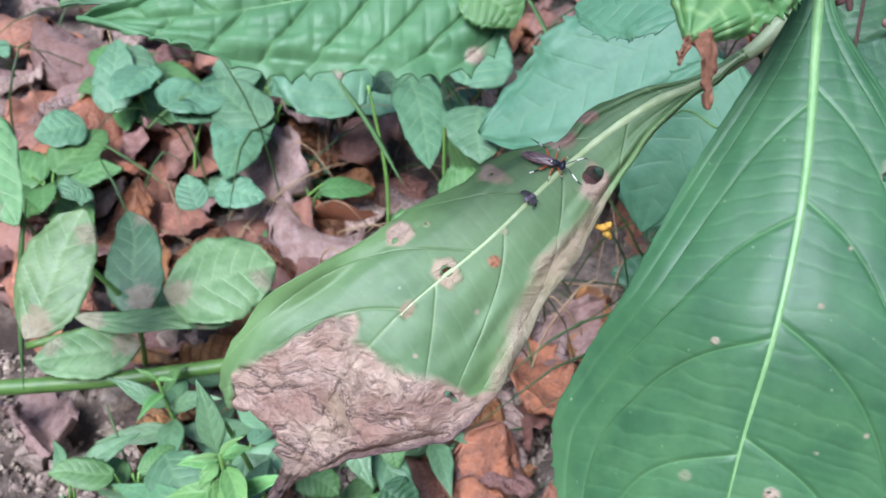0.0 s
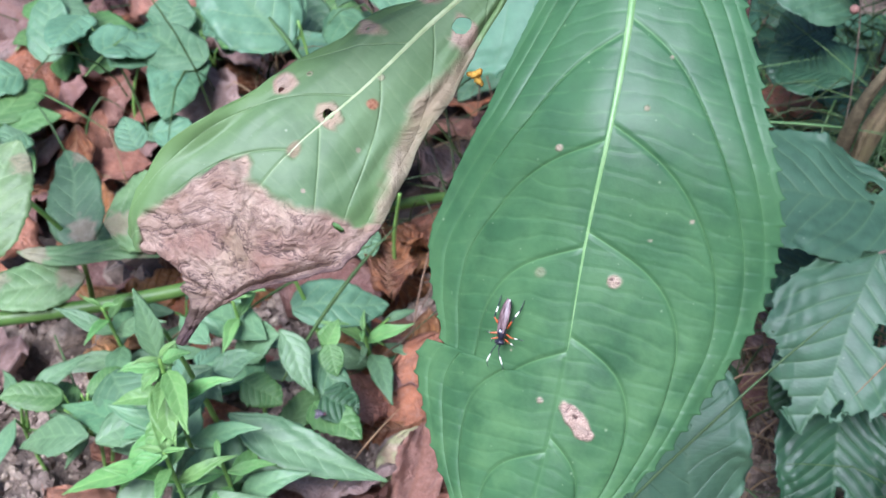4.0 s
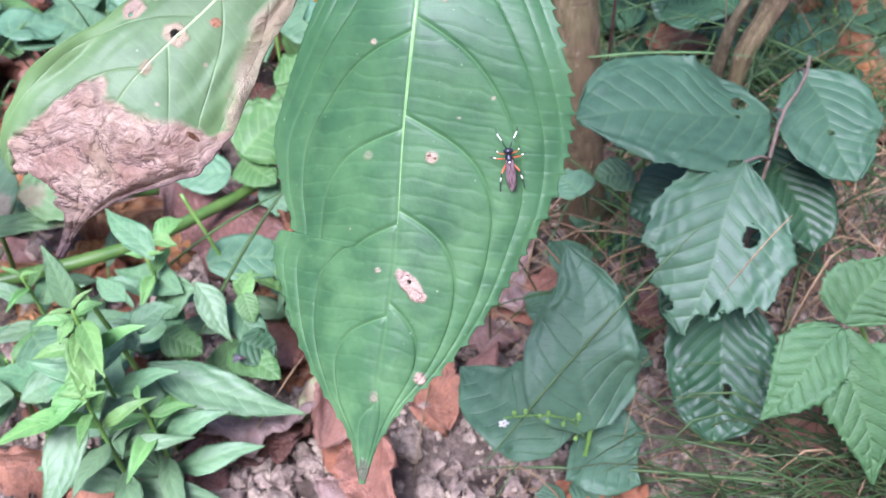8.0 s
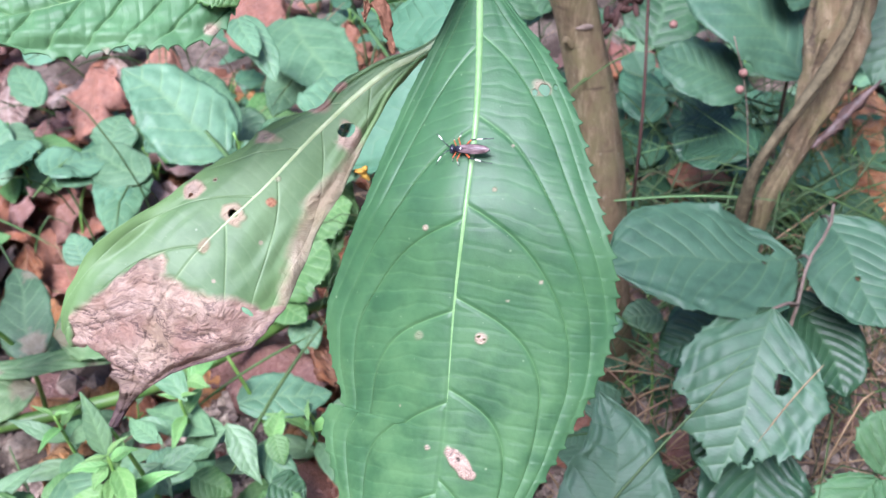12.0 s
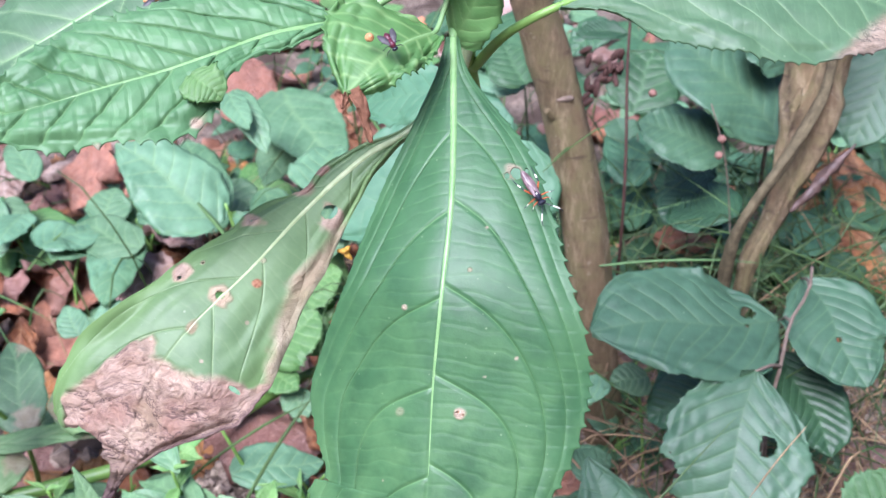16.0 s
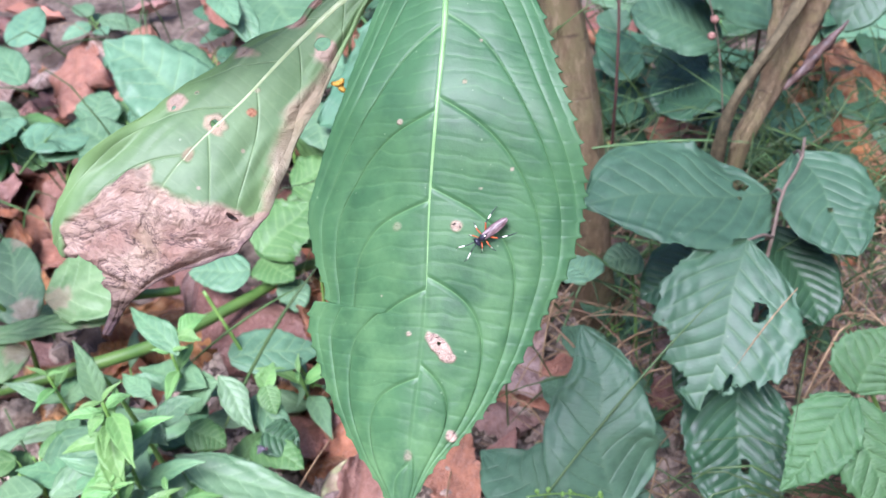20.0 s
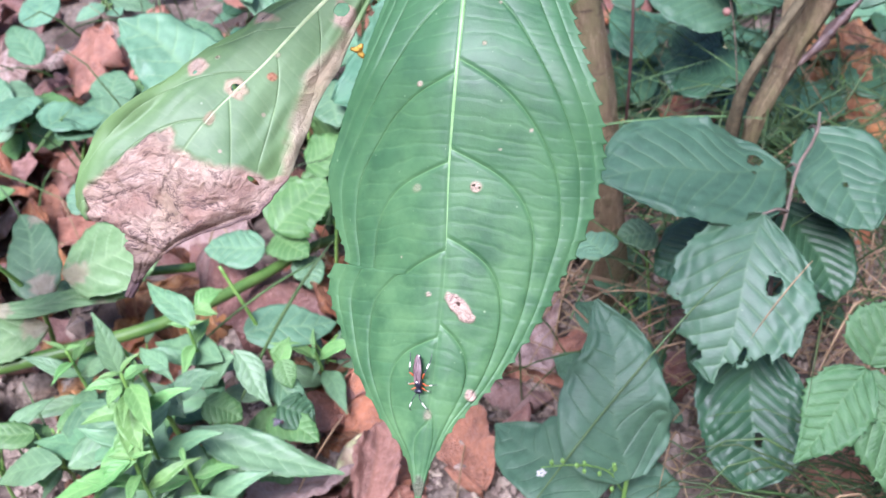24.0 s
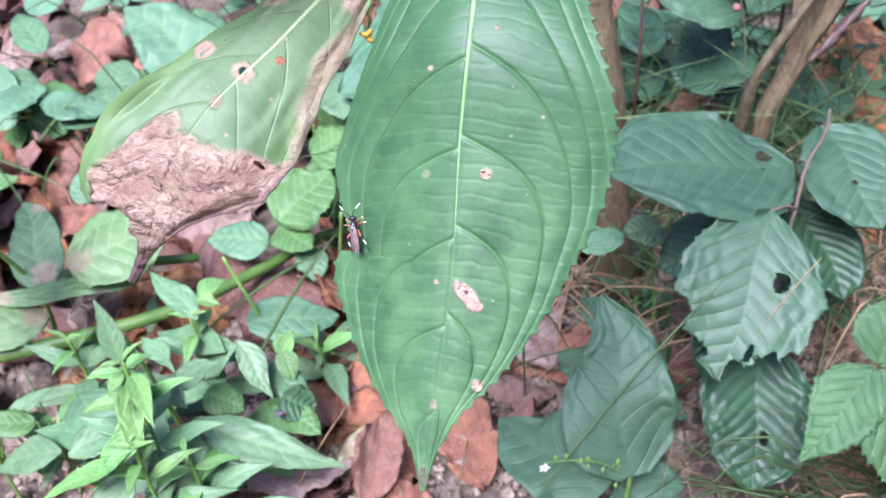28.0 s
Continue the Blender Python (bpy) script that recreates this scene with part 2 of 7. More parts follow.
BACK = leaf_material("leaf_backlit", (0.06, 0.185, 0.092), (0.085, 0.23, 0.118), (0.11, 0.26, 0.13), 0.55, 0.3, vary=0.15, grey=0.12, line=0.03, sunk=0.0002, puff=0.0001, cross=0.00004)
SHADE = leaf_material("leaf_nightshade", (0.045, 0.125, 0.062), (0.068, 0.172, 0.084), (0.1, 0.215, 0.11), 0.5, 0.22, specks=0.2, vary=0.15, spec=0.42, grey=0.2, line=0.035, line_fade=0.6, sunk=0.0004, puff=0.0003, cross=0.0001, cross_tint=0.1)
BRAMBLE = leaf_material("leaf_bramble", (0.042, 0.135, 0.04), (0.066, 0.18, 0.056), (0.11, 0.24, 0.085), 0.55, 0.25, vary=0.2, spec=0.4, line=0.05, sunk=0.0004, puff=0.0004, cross=0.00018)


def plain_material(name, a, b, scale=120.0, rough=0.55, spec=0.4, depth=0.0005, through=0.0, vary=0.0, island=False):
    n = Nodes(name)
    c = n.mix(n.ramp(n.noise(scale, 5, 0.65), 0.3, 0.7), a, b)
    if vary:
        c = n.hue(c, n.island() if island else n.random(), 0.5 - vary * 0.06, 0.5 + vary * 0.05, 1 - vary, 1 + vary)
    return n.finish(c, rough, spec, n.noise(scale * 4, 3), depth, 0.6, through)


STEM = plain_material("stem_green", (0.14, 0.3, 0.05), (0.24, 0.42, 0.1), 90, 0.4, 0.5, 0.0003, 0.15)
RIB_CREAM = plain_material("rib_cream", (0.34, 0.44, 0.2), (0.5, 0.58, 0.33), 260, 0.4, 0.5, 0.0002, 0.15)
RIB = plain_material("rib_pale", (0.15, 0.31, 0.1), (0.25, 0.41, 0.17), 260, 0.4, 0.5, 0.0002, 0.15)
THICK_STEM = plain_material("stem_fallen", (0.06, 0.14, 0.025), (0.12, 0.21, 0.045), 60, 0.45, 0.5, 0.0004, 0.1)
TWIG = plain_material("twig_bark", (0.1, 0.075, 0.055), (0.22, 0.17, 0.13), 200, 0.75, 0.3, 0.0006)
GRASS = plain_material("grass_green", (0.03, 0.07, 0.018), (0.09, 0.145, 0.045), 40, 0.45, 0.5, 0.0002, 0.25, 0.35, True)
GRASS_ONE = plain_material("grass_single", (0.06, 0.13, 0.035), (0.14, 0.245, 0.085), 40, 0.45, 0.5, 0.0002, 0.25, 0.2)
STRAW = plain_material("straw", (0.2, 0.125, 0.065), (0.38, 0.27, 0.155), 90, 0.7, 0.3, 0.0003, 0.15, 0.3, True)
STONE = plain_material("stone_grey", (0.11, 0.085, 0.072), (0.33, 0.28, 0.24), 160, 0.9, 0.2, 0.003, 0.0, 0.3, True)
CRUMB = plain_material("earth_crumbs", (0.13, 0.098, 0.072), (0.46, 0.375, 0.29), 190, 0.95, 0.15, 0.003, 0.0, 0.3, True)
ROOT = plain_material("root_bark", (0.045, 0.037, 0.02), (0.15, 0.125, 0.07), 160, 0.85, 0.2, 0.002)
CLOD = plain_material("clod_earth", (0.15, 0.115, 0.085), (0.5, 0.41, 0.315), 190, 0.95, 0.15, 0.004, 0.0, 0.2)
BERRY = plain_material("berry_red", (0.55, 0.01, 0.02), (0.65, 0.03, 0.04), 90, 0.25, 0.5)
PETAL = plain_material("petal_white", (0.75, 0.75, 0.7), (0.85, 0.85, 0.8), 300, 0.6, 0.3, 0.0001, 0.3)
SEED = plain_material("seed_head_dark", (0.035, 0.018, 0.014), (0.085, 0.042, 0.032), 300, 0.8, 0.3)
BUD = plain_material("seed_head_brown", (0.16, 0.085, 0.065), (0.26, 0.14, 0.11), 300, 0.7, 0.3)
PEEL = plain_material("peeling_bark_dark", (0.035, 0.022, 0.018), (0.12, 0.075, 0.06), 160, 0.5, 0.5, 0.0008)
WITHER = plain_material("withered_brown", (0.14, 0.06, 0.035), (0.32, 0.16, 0.09), 250, 0.75, 0.3, 0.0006, 0.2)
YELLOW = plain_material("withered_yellow", (0.5, 0.25, 0.03), (0.7, 0.45, 0.08), 250, 0.6, 0.3, 0.0005, 0.2)


def bark_material():
    n = Nodes("bark")
    s = n.add("ShaderNodeMapping", {"Scale": (1.0, 1.0, 0.25)}, Vector=n.coords()).outputs[0]
    rings = n.add("ShaderNodeMapping", {"Scale": (0.25, 0.25, 1.3)}, Vector=n.coords()).outputs[0]
    a, b = n.noise(420.0, 7, 0.75, s), n.noise(60.0, 5, 0.65)
    c = n.mix(n.ramp(a, 0.3, 0.72), (0.085, 0.06, 0.03), (0.3, 0.225, 0.125))
    c = n.mix(n.ramp(b, 0.42, 0.6, 0.0, 0.7), c, (0.2, 0.175, 0.075))
    c = n.mix(n.ramp(n.noise(130.0, 4, 0.7, s), 0.52, 0.68, 0.0, 0.7), c, (0.42, 0.33, 0.2))
    c = n.mix(n.ramp(n.noise(34.0, 4, 0.6, s), 0.52, 0.64, 0.0, 0.75), c, (0.19, 0.125, 0.065))
    c = n.mix(n.ramp(n.noise(150.0, 3, 0.6, rings), 0.62, 0.7, 0.0, 0.7), c, (0.07, 0.045, 0.03))
    c = n.mix(n.ramp(n.noise(260.0, 2), 0.68, 0.76, 0.0, 0.5), c, (0.5, 0.45, 0.33))
    return n.finish(c, 0.75, 0.35, a, 0.004, 0.9)


def litter_material(name, island=False):
    n = Nodes(name)
    r = n.island() if island else n.random()
    node = n.tree.nodes.new("ShaderNodeValToRGB")
    n.link(r, node.inputs[0])
    e = node.color_ramp.elements
    e[0].position, e[0].color = 0.0, (0.36, 0.14, 0.07, 1)
    e[1].position, e[1].color = 1.0, (0.32, 0.18, 0.14, 1)
    for p, col in ((0.14, (0.56, 0.22, 0.095)), (0.3, (0.32, 0.18, 0.15)), (0.45, (0.12, 0.05, 0.036)), (0.6, (0.46, 0.34, 0.29)), (0.74, (0.27, 0.12, 0.09)), (0.88, (0.48, 0.22, 0.12))):
        e.new(p).color = (*col, 1)
    c = n.mix(n.ramp(n.noise(9.0 if not island else 60.0, 5, 0.65), 0.38, 0.68, 0.0, 0.6), node.outputs[0], (0.13, 0.06, 0.042))
    c = n.mix(n.ramp(n.noise(30.0 if not island else 240.0, 4, 0.7), 0.5, 0.8, 0.0, 0.5), c, (0.56, 0.38, 0.3))
    c = n.mix(n.ramp(n.attr("vein"), 0, 1, 0, 0.4), c, (0.2, 0.09, 0.05))
    return n.finish(c, 0.42, 0.45, n.noise(40.0 if not island else 500.0, 4), 0.02 if not island else 0.0005, 0.5, 0.12)


def dead_material(name, dark, body, pale, rough):
    """A single dry leaf: blotched, with dark veins and pale worn ridges."""
    n = Nodes(name)
    c = n.mix(n.ramp(n.noise(3.5, 5, 0.65), 0.36, 0.62), dark, body)
    c = n.mix(n.ramp(n.noise(9.0, 4, 0.7), 0.55, 0.75, 0.0, 0.6), c, pale)
    c = n.mix(n.ramp(n.noise(16.0, 3, 0.6), 0.6, 0.7, 0.0, 0.6), c, dark)
    off = n.math("ABSOLUTE", n.math("SUBTRACT", n.math("FRACT", n.attr("phase")), 0.5))
    c = n.mix(n.ramp(off, 0.38, 0.48, 0.0, 0.45), c, tuple(v * 0.5 for v in dark))
    c = n.mix(n.ramp(n.attr("vein"), 0, 1, 0, 0.5), c, pale)
    c = n.hue(c, n.random(), 0.49, 0.51, 0.7, 1.15)
    return n.finish(c, rough, 0.4, n.math("ADD", n.noise(14.0, 5, 0.7), n.ramp(off, 0.3, 0.5, 0.0, -0.4)), 0.03, 0.6, 0.12)


RUSSET = dead_material("dead_leaf_russet", (0.15, 0.055, 0.028), (0.45, 0.2, 0.075), (0.54, 0.33, 0.18), 0.42)
TAN = dead_material("dead_leaf_tan", (0.24, 0.14, 0.105), (0.48, 0.345, 0.275), (0.62, 0.5, 0.42), 0.55)


def soil_material():
    n = Nodes("soil")
    a, b, d = n.noise(14.0, 4), n.noise(130.0, 8, 0.75), n.noise(600.0, 5, 0.7)
    c = n.mix(n.ramp(b, 0.3, 0.7), (0.05, 0.037, 0.028), (0.33, 0.26, 0.2))
    c = n.mix(n.ramp(a, 0.46, 0.6, 0.0, 0.85), c, (0.05, 0.033, 0.024))
    c = n.mix(n.ramp(d, 0.6, 0.8, 0.0, 0.6), c, (0.36, 0.3, 0.25))
    return n.finish(c, 0.92, 0.2, b, 0.006, 0.9)


BARK, DRY, DRY_MANY, SOIL = bark_material(), litter_material("dry_leaf"), litter_material("dry_leaf_many", True), soil_material()


# ---- shapes ----
def vec(p):
    return np.array(p, float)


def glide(points, n):
    """A smooth line of n places through the given ones."""
    p = vec(points)
    d = np.r_[0, np.cumsum(np.linalg.norm(np.diff(p, axis=0), axis=1))]
    d /= d[-1]
    u = np.linspace(0, 1, n)
    m = np.gradient(p, d, axis=0)
    i = np.clip(np.searchsorted(d, u, side="right") - 1, 0, len(d) - 2)
    h = d[i + 1] - d[i]
    s = (u - d[i]) / h
    w = [2 * s**3 - 3 * s**2 + 1, (s**3 - 2 * s**2 + s) * h, 3 * s**2 - 2 * s**3, (s**3 - s**2) * h]
    return w[0][:, None] * p[i] + w[1][:, None] * m[i] + w[2][:, None] * p[i + 1] + w[3][:, None] * m[i + 1]


def profile(widths, u):
    """Half widths at u from evenly spaced ones, rounded between them."""
    k = np.linspace(0, 1, len(widths))
    w = vec(widths)
    m = np.gradient(w, k)
    i = np.clip(np.searchsorted(k, u, side="right") - 1, 0, len(k) - 2)
    h = k[1]
    s = (u - k[i]) / h
    return np.maximum((2 * s**3 - 3 * s**2 + 1) * w[i] + (s**3 - 2 * s**2 + s) * h * m[i] + (3 * s**2 - 2 * s**3) * w[i + 1] + (s**3 - s**2) * h * m[i + 1], 1e-5)


def soft_noise(x, y, scale, seed, octaves=3):
    """Smooth value noise over arrays, about -1 to 1."""
    out, amp = np.zeros_like(x), 1.0
    for o in range(octaves):
        gx, gy = x * scale + 31.7 * seed, y * scale + 17.3 * seed
        ix, iy = np.floor(gx), np.floor(gy)
        fx, fy = gx - ix, gy - iy
        fx, fy = fx * fx * (3 - 2 * fx), fy * fy * (3 - 2 * fy)

        def h(a, b):
            v = np.sin(a * 127.1 + b * 311.7 + seed * 74.7 + o * 9.2) * 43758.5453
            return (v - np.floor(v)) * 2 - 1

        out += amp * ((h(ix, iy) * (1 - fx) + h(ix + 1, iy) * fx) * (1 - fy) + (h(ix, iy + 1) * (1 - fx) + h(ix + 1, iy + 1) * fx) * fy)
        amp, scale = amp * 0.5, scale * 2.03
    return out


def step(x, lo, hi):
    s = np.clip((x - lo) / (hi - lo), 0, 1)
    return s * s * (3 - 2 * s)


def to_mesh(name, verts, faces, material, attrs=None, smooth=True):
    me = bpy.data.meshes.new(name)
    me.from_pydata(np.asarray(verts).tolist(), [], [tuple(int(i) for i in f) for f in faces])
    me.update()
    me.materials.append(material)
    if smooth:
        me.shade_smooth()
    for key, values in (attrs or {}).items():
        a = me.attributes.new(key, "FLOAT", "POINT")
        a.data.foreach_set("value", np.asarray(values, np.float32).ravel())
    return me


def part(name, me, parent=None, label=""):
    ob = new(name, me)
    ob.parent = parent
    return tagged(ob, label)


def thing(name, label, category, group="", kind="", at=(0, 0, 0)):
    ob = new(name)
    ob.location = at
    ob.empty_display_size = 0.01
    return tagged(ob, label, category, group, kind)


def grid_faces(nu, nv, keep=None):
    i, j = np.meshgrid(np.arange(nu - 1), np.arange(nv - 1), indexing="ij")
    a = i * nv + j
    f = np.stack([a, a + nv, a + nv + 1, a + 1], -1).reshape(-1, 4)
    return f if keep is None else f[keep.reshape(-1)]


def tube_data(points, radii, sides=7, n=None, base=0):
    c = glide(points, n) if n else vec(points)
    r = np.interp(np.linspace(0, 1, len(c)), np.linspace(0, 1, len(radii)), radii)
    t = np.gradient(c, axis=0)
    t /= np.linalg.norm(t, axis=1)[:, None] + 1e-12
    ref = np.eye(3)[np.abs(t).max(axis=0).argmin()]
    a = np.cross(t, ref)
    a /= np.linalg.norm(a, axis=1)[:, None]
    b = np.cross(t, a)
    ang = np.linspace(0, 2 * np.pi, sides, endpoint=False)
    v = c[:, None] + r[:, None, None] * (np.cos(ang)[None, :, None] * a[:, None] + np.sin(ang)[None, :, None] * b[:, None])
    m = len(c)
    f = [(base + i * sides + j, base + i * sides + (j + 1) % sides, base + (i + 1) * sides + (j + 1) % sides, base + (i + 1) * sides + j) for i in range(m - 1) for j in range(sides)]
    f += [tuple(base + j for j in range(sides))[::-1], tuple(base + (m - 1) * sides + j for j in range(sides))]
    return v.reshape(-1, 3), f


def tube(name, points, radii, material, sides=7, n=None):
    v, f = tube_data(points, radii, sides, n)
    return to_mesh(name, v, f, material)


def ball(name, centre, radii, material, turn=None, seg=12, rings=8):
    th, ph = np.linspace(0, np.pi, rings), np.linspace(0, 2 * np.pi, seg, endpoint=False)
    v = np.stack([np.outer(np.sin(th), np.cos(ph)), np.outer(np.sin(th), np.sin(ph)), np.outer(np.cos(th), np.ones(seg))], -1) * vec(radii)
    v = v.reshape(-1, 3)
    if turn is not None:
        v = v @ np.array(turn.to_3x3()).T
    f = [(i * seg + j, (i + 1) * seg + j, (i + 1) * seg + (j + 1) % seg, i * seg + (j + 1) % seg) for i in range(rings - 1) for j in range(seg)]
    return to_mesh(name, v + vec(centre), f, material)


def blade_data(spine, face, left, right, nu=60, nv=25, cup=0.0, fold=0.0, teeth=0, tooth=0.0, veins=8, sweep=(0.25, 0.2), groove=0.0003, quilt=0.0004,
               ladder=0.0, waves=0.0, blister=0.0, crumple=None, dry=None, red=None, pale=None, holes=(), vein_width=0.0005, seed=1, pinnate=True, paint=1.0, jag=0.0, tooth_from=-0.2, bites=(), bow=None, shift=(0.0, 0.45), rungs=5.0, fine_veins=1.0, smooth_left=0.0, roof=0.0):
    """A leaf's surface along a spine. left lies to the side of spine x face. Returns places, faces and masks."""
    c = glide(spine, nu)
    t = np.gradient(c, axis=0)
    t /= np.linalg.norm(t, axis=1)[:, None]
    s = np.cross(t, vec(face))
    s /= np.linalg.norm(s, axis=1)[:, None]
    nrm = np.cross(s, t)
    length = np.linalg.norm(np.diff(c, axis=0), axis=1).sum()
    u = np.linspace(0, 1, nu)[:, None] * np.ones((1, nv))
    v = np.linspace(-1, 1, nv)
    v = (np.sign(v) * np.abs(v) ** 0.92)[None, :] * np.ones((nu, 1))
    wl, wr = profile(left, u[:, 0]), profile(right, u[:, 0])
    inner = (wl.copy(), wr.copy())
    if teeth:
        for w, off in ((wl, 0.3), (wr, 0.0)):
            ph = (u[:, 0] * teeth + off + 0.25 * np.sin(u[:, 0] * 37 + off * 9)) % 1.0
            keen = 0.2 + 0.8 * step(u[:, 0], smooth_left - 0.1, smooth_left + 0.08) if w is wl and smooth_left else 1.0
            w += keen * np.minimum(tooth, w * 0.16) * step(u[:, 0], tooth_from - 0.15, tooth_from + 0.1) * (np.where(ph < 0.7, 0.35 * (ph / 0.7) ** 2, np.where(ph < 0.9, 0.35 + 0.65 * ((ph - 0.7) / 0.2) ** 1.5, (1 - ph) / 0.1)) - 0.15)
    if jag:
        wl += jag * soft_noise(u[:, 0], u[:, 0] * 0, 14, seed, 3) * step(wl, 0, 0.01)
        wr += jag * soft_noise(u[:, 0], u[:, 0] * 0 + 5, 14, seed + 3, 3) * step(wr, 0, 0.01)
    for lo, hi, deep, on_left in bites:
        w = wl if on_left else wr
        k = np.clip((u[:, 0] - lo) / (hi - lo), 0, 1)
        inner[0 if on_left else 1][:] -= deep * np.where(k < 1, k ** 1.6, 0)
        w -= deep * np.where(k < 1, k ** 1.6, 0) * (1 - 0.2 * soft_noise(u[:, 0], u[:, 0] * 0, 60, seed, 2))
    av = np.abs(v)
    w, calm = np.where(v > 0, wl[:, None], wr[:, None]), np.where(v > 0, inner[0][:, None], inner[1][:, None])
    y = v * (calm + (w - calm) * step(av, 0.91, 1.0))
    ay = np.abs(y)
    wide = max(wl.max(), wr.max())
    side = np.where(v > 0, shift[0], shift[1])
    if bow:
        # side veins that leave the midrib steeply and then bend along the margin
        phase = (u - bow[0] * av - bow[1] * av**4) * veins + shift[0]
        k = np.abs(phase + side - shift[0] - np.round(phase + side - shift[0])) / np.hypot(veins / length, veins * (bow[0] + 4 * bow[1] * av**3) / np.maximum(w, 0.002))
    else:
        phase = (u - sweep[0] * ay / wide * (1 - 0.3 * u) - sweep[1] * (ay / wide) ** 3) * veins + shift[0]
        k = np.abs(phase + side - shift[0] - np.round(phase + side - shift[0])) / veins * length * 0.75
    q = phase + side - shift[0]
    fade = step(1.02 - av, 0.0, 0.12) * step(wide * 2 * 0 + w, 0.0, 0.002)
    vein = np.exp(-((k / vein_width) ** 2)) * fade if pinnate else np.zeros_like(u)
    rib = np.exp(-((ay / (vein_width * 1.6)) ** 2))
    calm_tip = (1 - 0.8 * step(u, 0.78, 0.95)) * (0.25 + 0.75 * step(u, 0.12, 0.45)) if bow else 1.0
    lift = quilt * calm_tip * np.abs(np.sin(np.pi * q)) ** 0.7 * step(av, 0.02, 0.25) * fade * (1 - 0.85 * av)
    lift -= groove * calm_tip * np.maximum(vein, rib) * (1 - 0.6 * av)
    if ladder:
        lad = (u + 0.012 * soft_noise(u, y * 14, 7, seed, 2)) * veins * 5.4 + ay * 30 - (ay / wide) ** 2 * 1.6 + side
        d2 = np.abs(lad - np.round(lad))
        fine = np.exp(-((d2 / 0.065) ** 2)) * fade * step(np.abs(np.sin(np.pi * q)), 0.05, 0.4) * step(soft_noise(u, y * 18, 26, seed + 5, 2), -0.1, 0.6)
        lift -= ladder * np.exp(-((d2 / 0.09) ** 2)) * fade * step(av, 0.02, 0.1) * (0.3 + 0.7 * step(soft_noise(u, y * 18, 26, seed + 5, 2), -0.2, 0.5))
        vein = np.maximum(vein, 0.38 * fine)
    if blister:
        lift += blister * (0.6 - np.abs(soft_noise(u * length, y, 160, seed, 2)) * 1.5) * step(av, 0.0, 0.15) * fade
    lift += cup * av**2 * w + waves * av**2 * soft_noise(u, v * 0.6, 7, seed, 2)
    across = y * np.cos(fold * av)
    lift += ay * np.sin(fold)
    if roof:
        # the left half slopes away from the midrib
        across = np.where(v > 0, y * np.cos(roof), across)
        lift = lift - np.where(v > 0, (np.hypot(y, 0.002) - 0.002) * (np.sin(roof) + np.sin(fold)), 0.0)
    mask_dry = np.zeros_like(u) if dry is None else dry(u, y)
    mask_red = np.zeros_like(u) if red is None else red(u, y)
    mask_pale = np.zeros_like(u) if pale is None else pale(u, y)
    if crumple:
        worn = mask_dry * step(u, 0.56, 0.68)
        px, pz = (c[:, None, k] + y * s[:, None, k] for k in (0, 2))
        sway = 0.006 * soft_noise(px, pz, 60, seed + 4, 2)
        rough = soft_noise(px * 0.55 + sway, pz * 1.3 + 0.3 * px + sway, crumple[1], seed + 2, 5)
        lift += crumple[0] * worn * (0.55 - np.abs(rough) * 1.5) + crumple[0] * 0.4 * worn * (0.5 - np.abs(soft_noise(px * 0.7 + sway, pz + 0.2 * px, crumple[1] * 2.6, seed + 12, 3)) * 1.5)
        across = across + crumple[0] * 0.4 * worn * soft_noise(u * length, y, crumple[1], seed + 8, 3)
    p = c[:, None] + across[..., None] * s[:, None] + lift[..., None] * nrm[:, None]
    keep = None
    if holes:
        um, ym = (u[:-1, :-1] + u[1:, 1:]) / 2, (y[:-1, :-1] + y[1:, 1:]) / 2
        keep = np.ones_like(um, bool)
        for hu, hy, ha, hb in holes:
            wob = 1 + 0.45 * soft_noise(um * length, ym, 380, seed + hu * 10, 2)
            keep &= ((um - hu) * length / ha) ** 2 + ((ym - hy) / hb) ** 2 > wob
    attrs = {"vein": np.clip(np.maximum(vein, rib) * (1 - mask_dry), 0, 1) * paint, "dry": mask_dry, "red": mask_red, "pale": mask_pale, "edge": av, "along": u, "phase": phase, "across": y, "rung": (u - 0.05 * (ay / wide) ** 2) * veins * rungs, "veined": np.full_like(u, fine_veins if pinnate else 0.0) * (1 - 0.7 * step(u, 0.82, 0.96))}
    return p.reshape(-1, 3), grid_faces(nu, nv, keep), attrs


def thicken(ob, thickness):
    m = ob.modifiers.new("thickness", "SOLIDIFY")
    m.thickness, m.offset = thickness, -1.0
    return ob


def spots(*marks):
    """A mask of soft round marks: along, across in metres, radius, strength; length of the leaf first."""
    def mask(u, y, length):
        out = np.zeros_like(u)
        for n, (a, b, r, k) in enumerate(marks):
            d = np.hypot((u - a) * length, y - b) / r * (1 + 0.35 * soft_noise(u * length, y, 300, n + 1, 2))
            out = np.maximum(out, k * (1 - step(d, 0.7, 1.25)))
        return out
    return mask


OVAL = (0.04, 0.52, 0.78, 0.92, 0.99, 1.0, 0.96, 0.88, 0.74, 0.52, 0.06)
HEART = (0.28, 0.73, 0.94, 1.0, 0.99, 0.95, 0.87, 0.76, 0.6, 0.37, 0.03)
TAPER = (0.3, 0.76, 0.96, 1.0, 0.97, 0.9, 0.79, 0.64, 0.45, 0.24, 0.02)
POINTED = (0.16, 0.62, 0.88, 0.99, 1.0, 0.94, 0.82, 0.65, 0.44, 0.21, 0.02)
LANCET = (0.06, 0.45, 0.78, 0.97, 1.0, 0.93, 0.79, 0.61, 0.41, 0.2, 0.02)
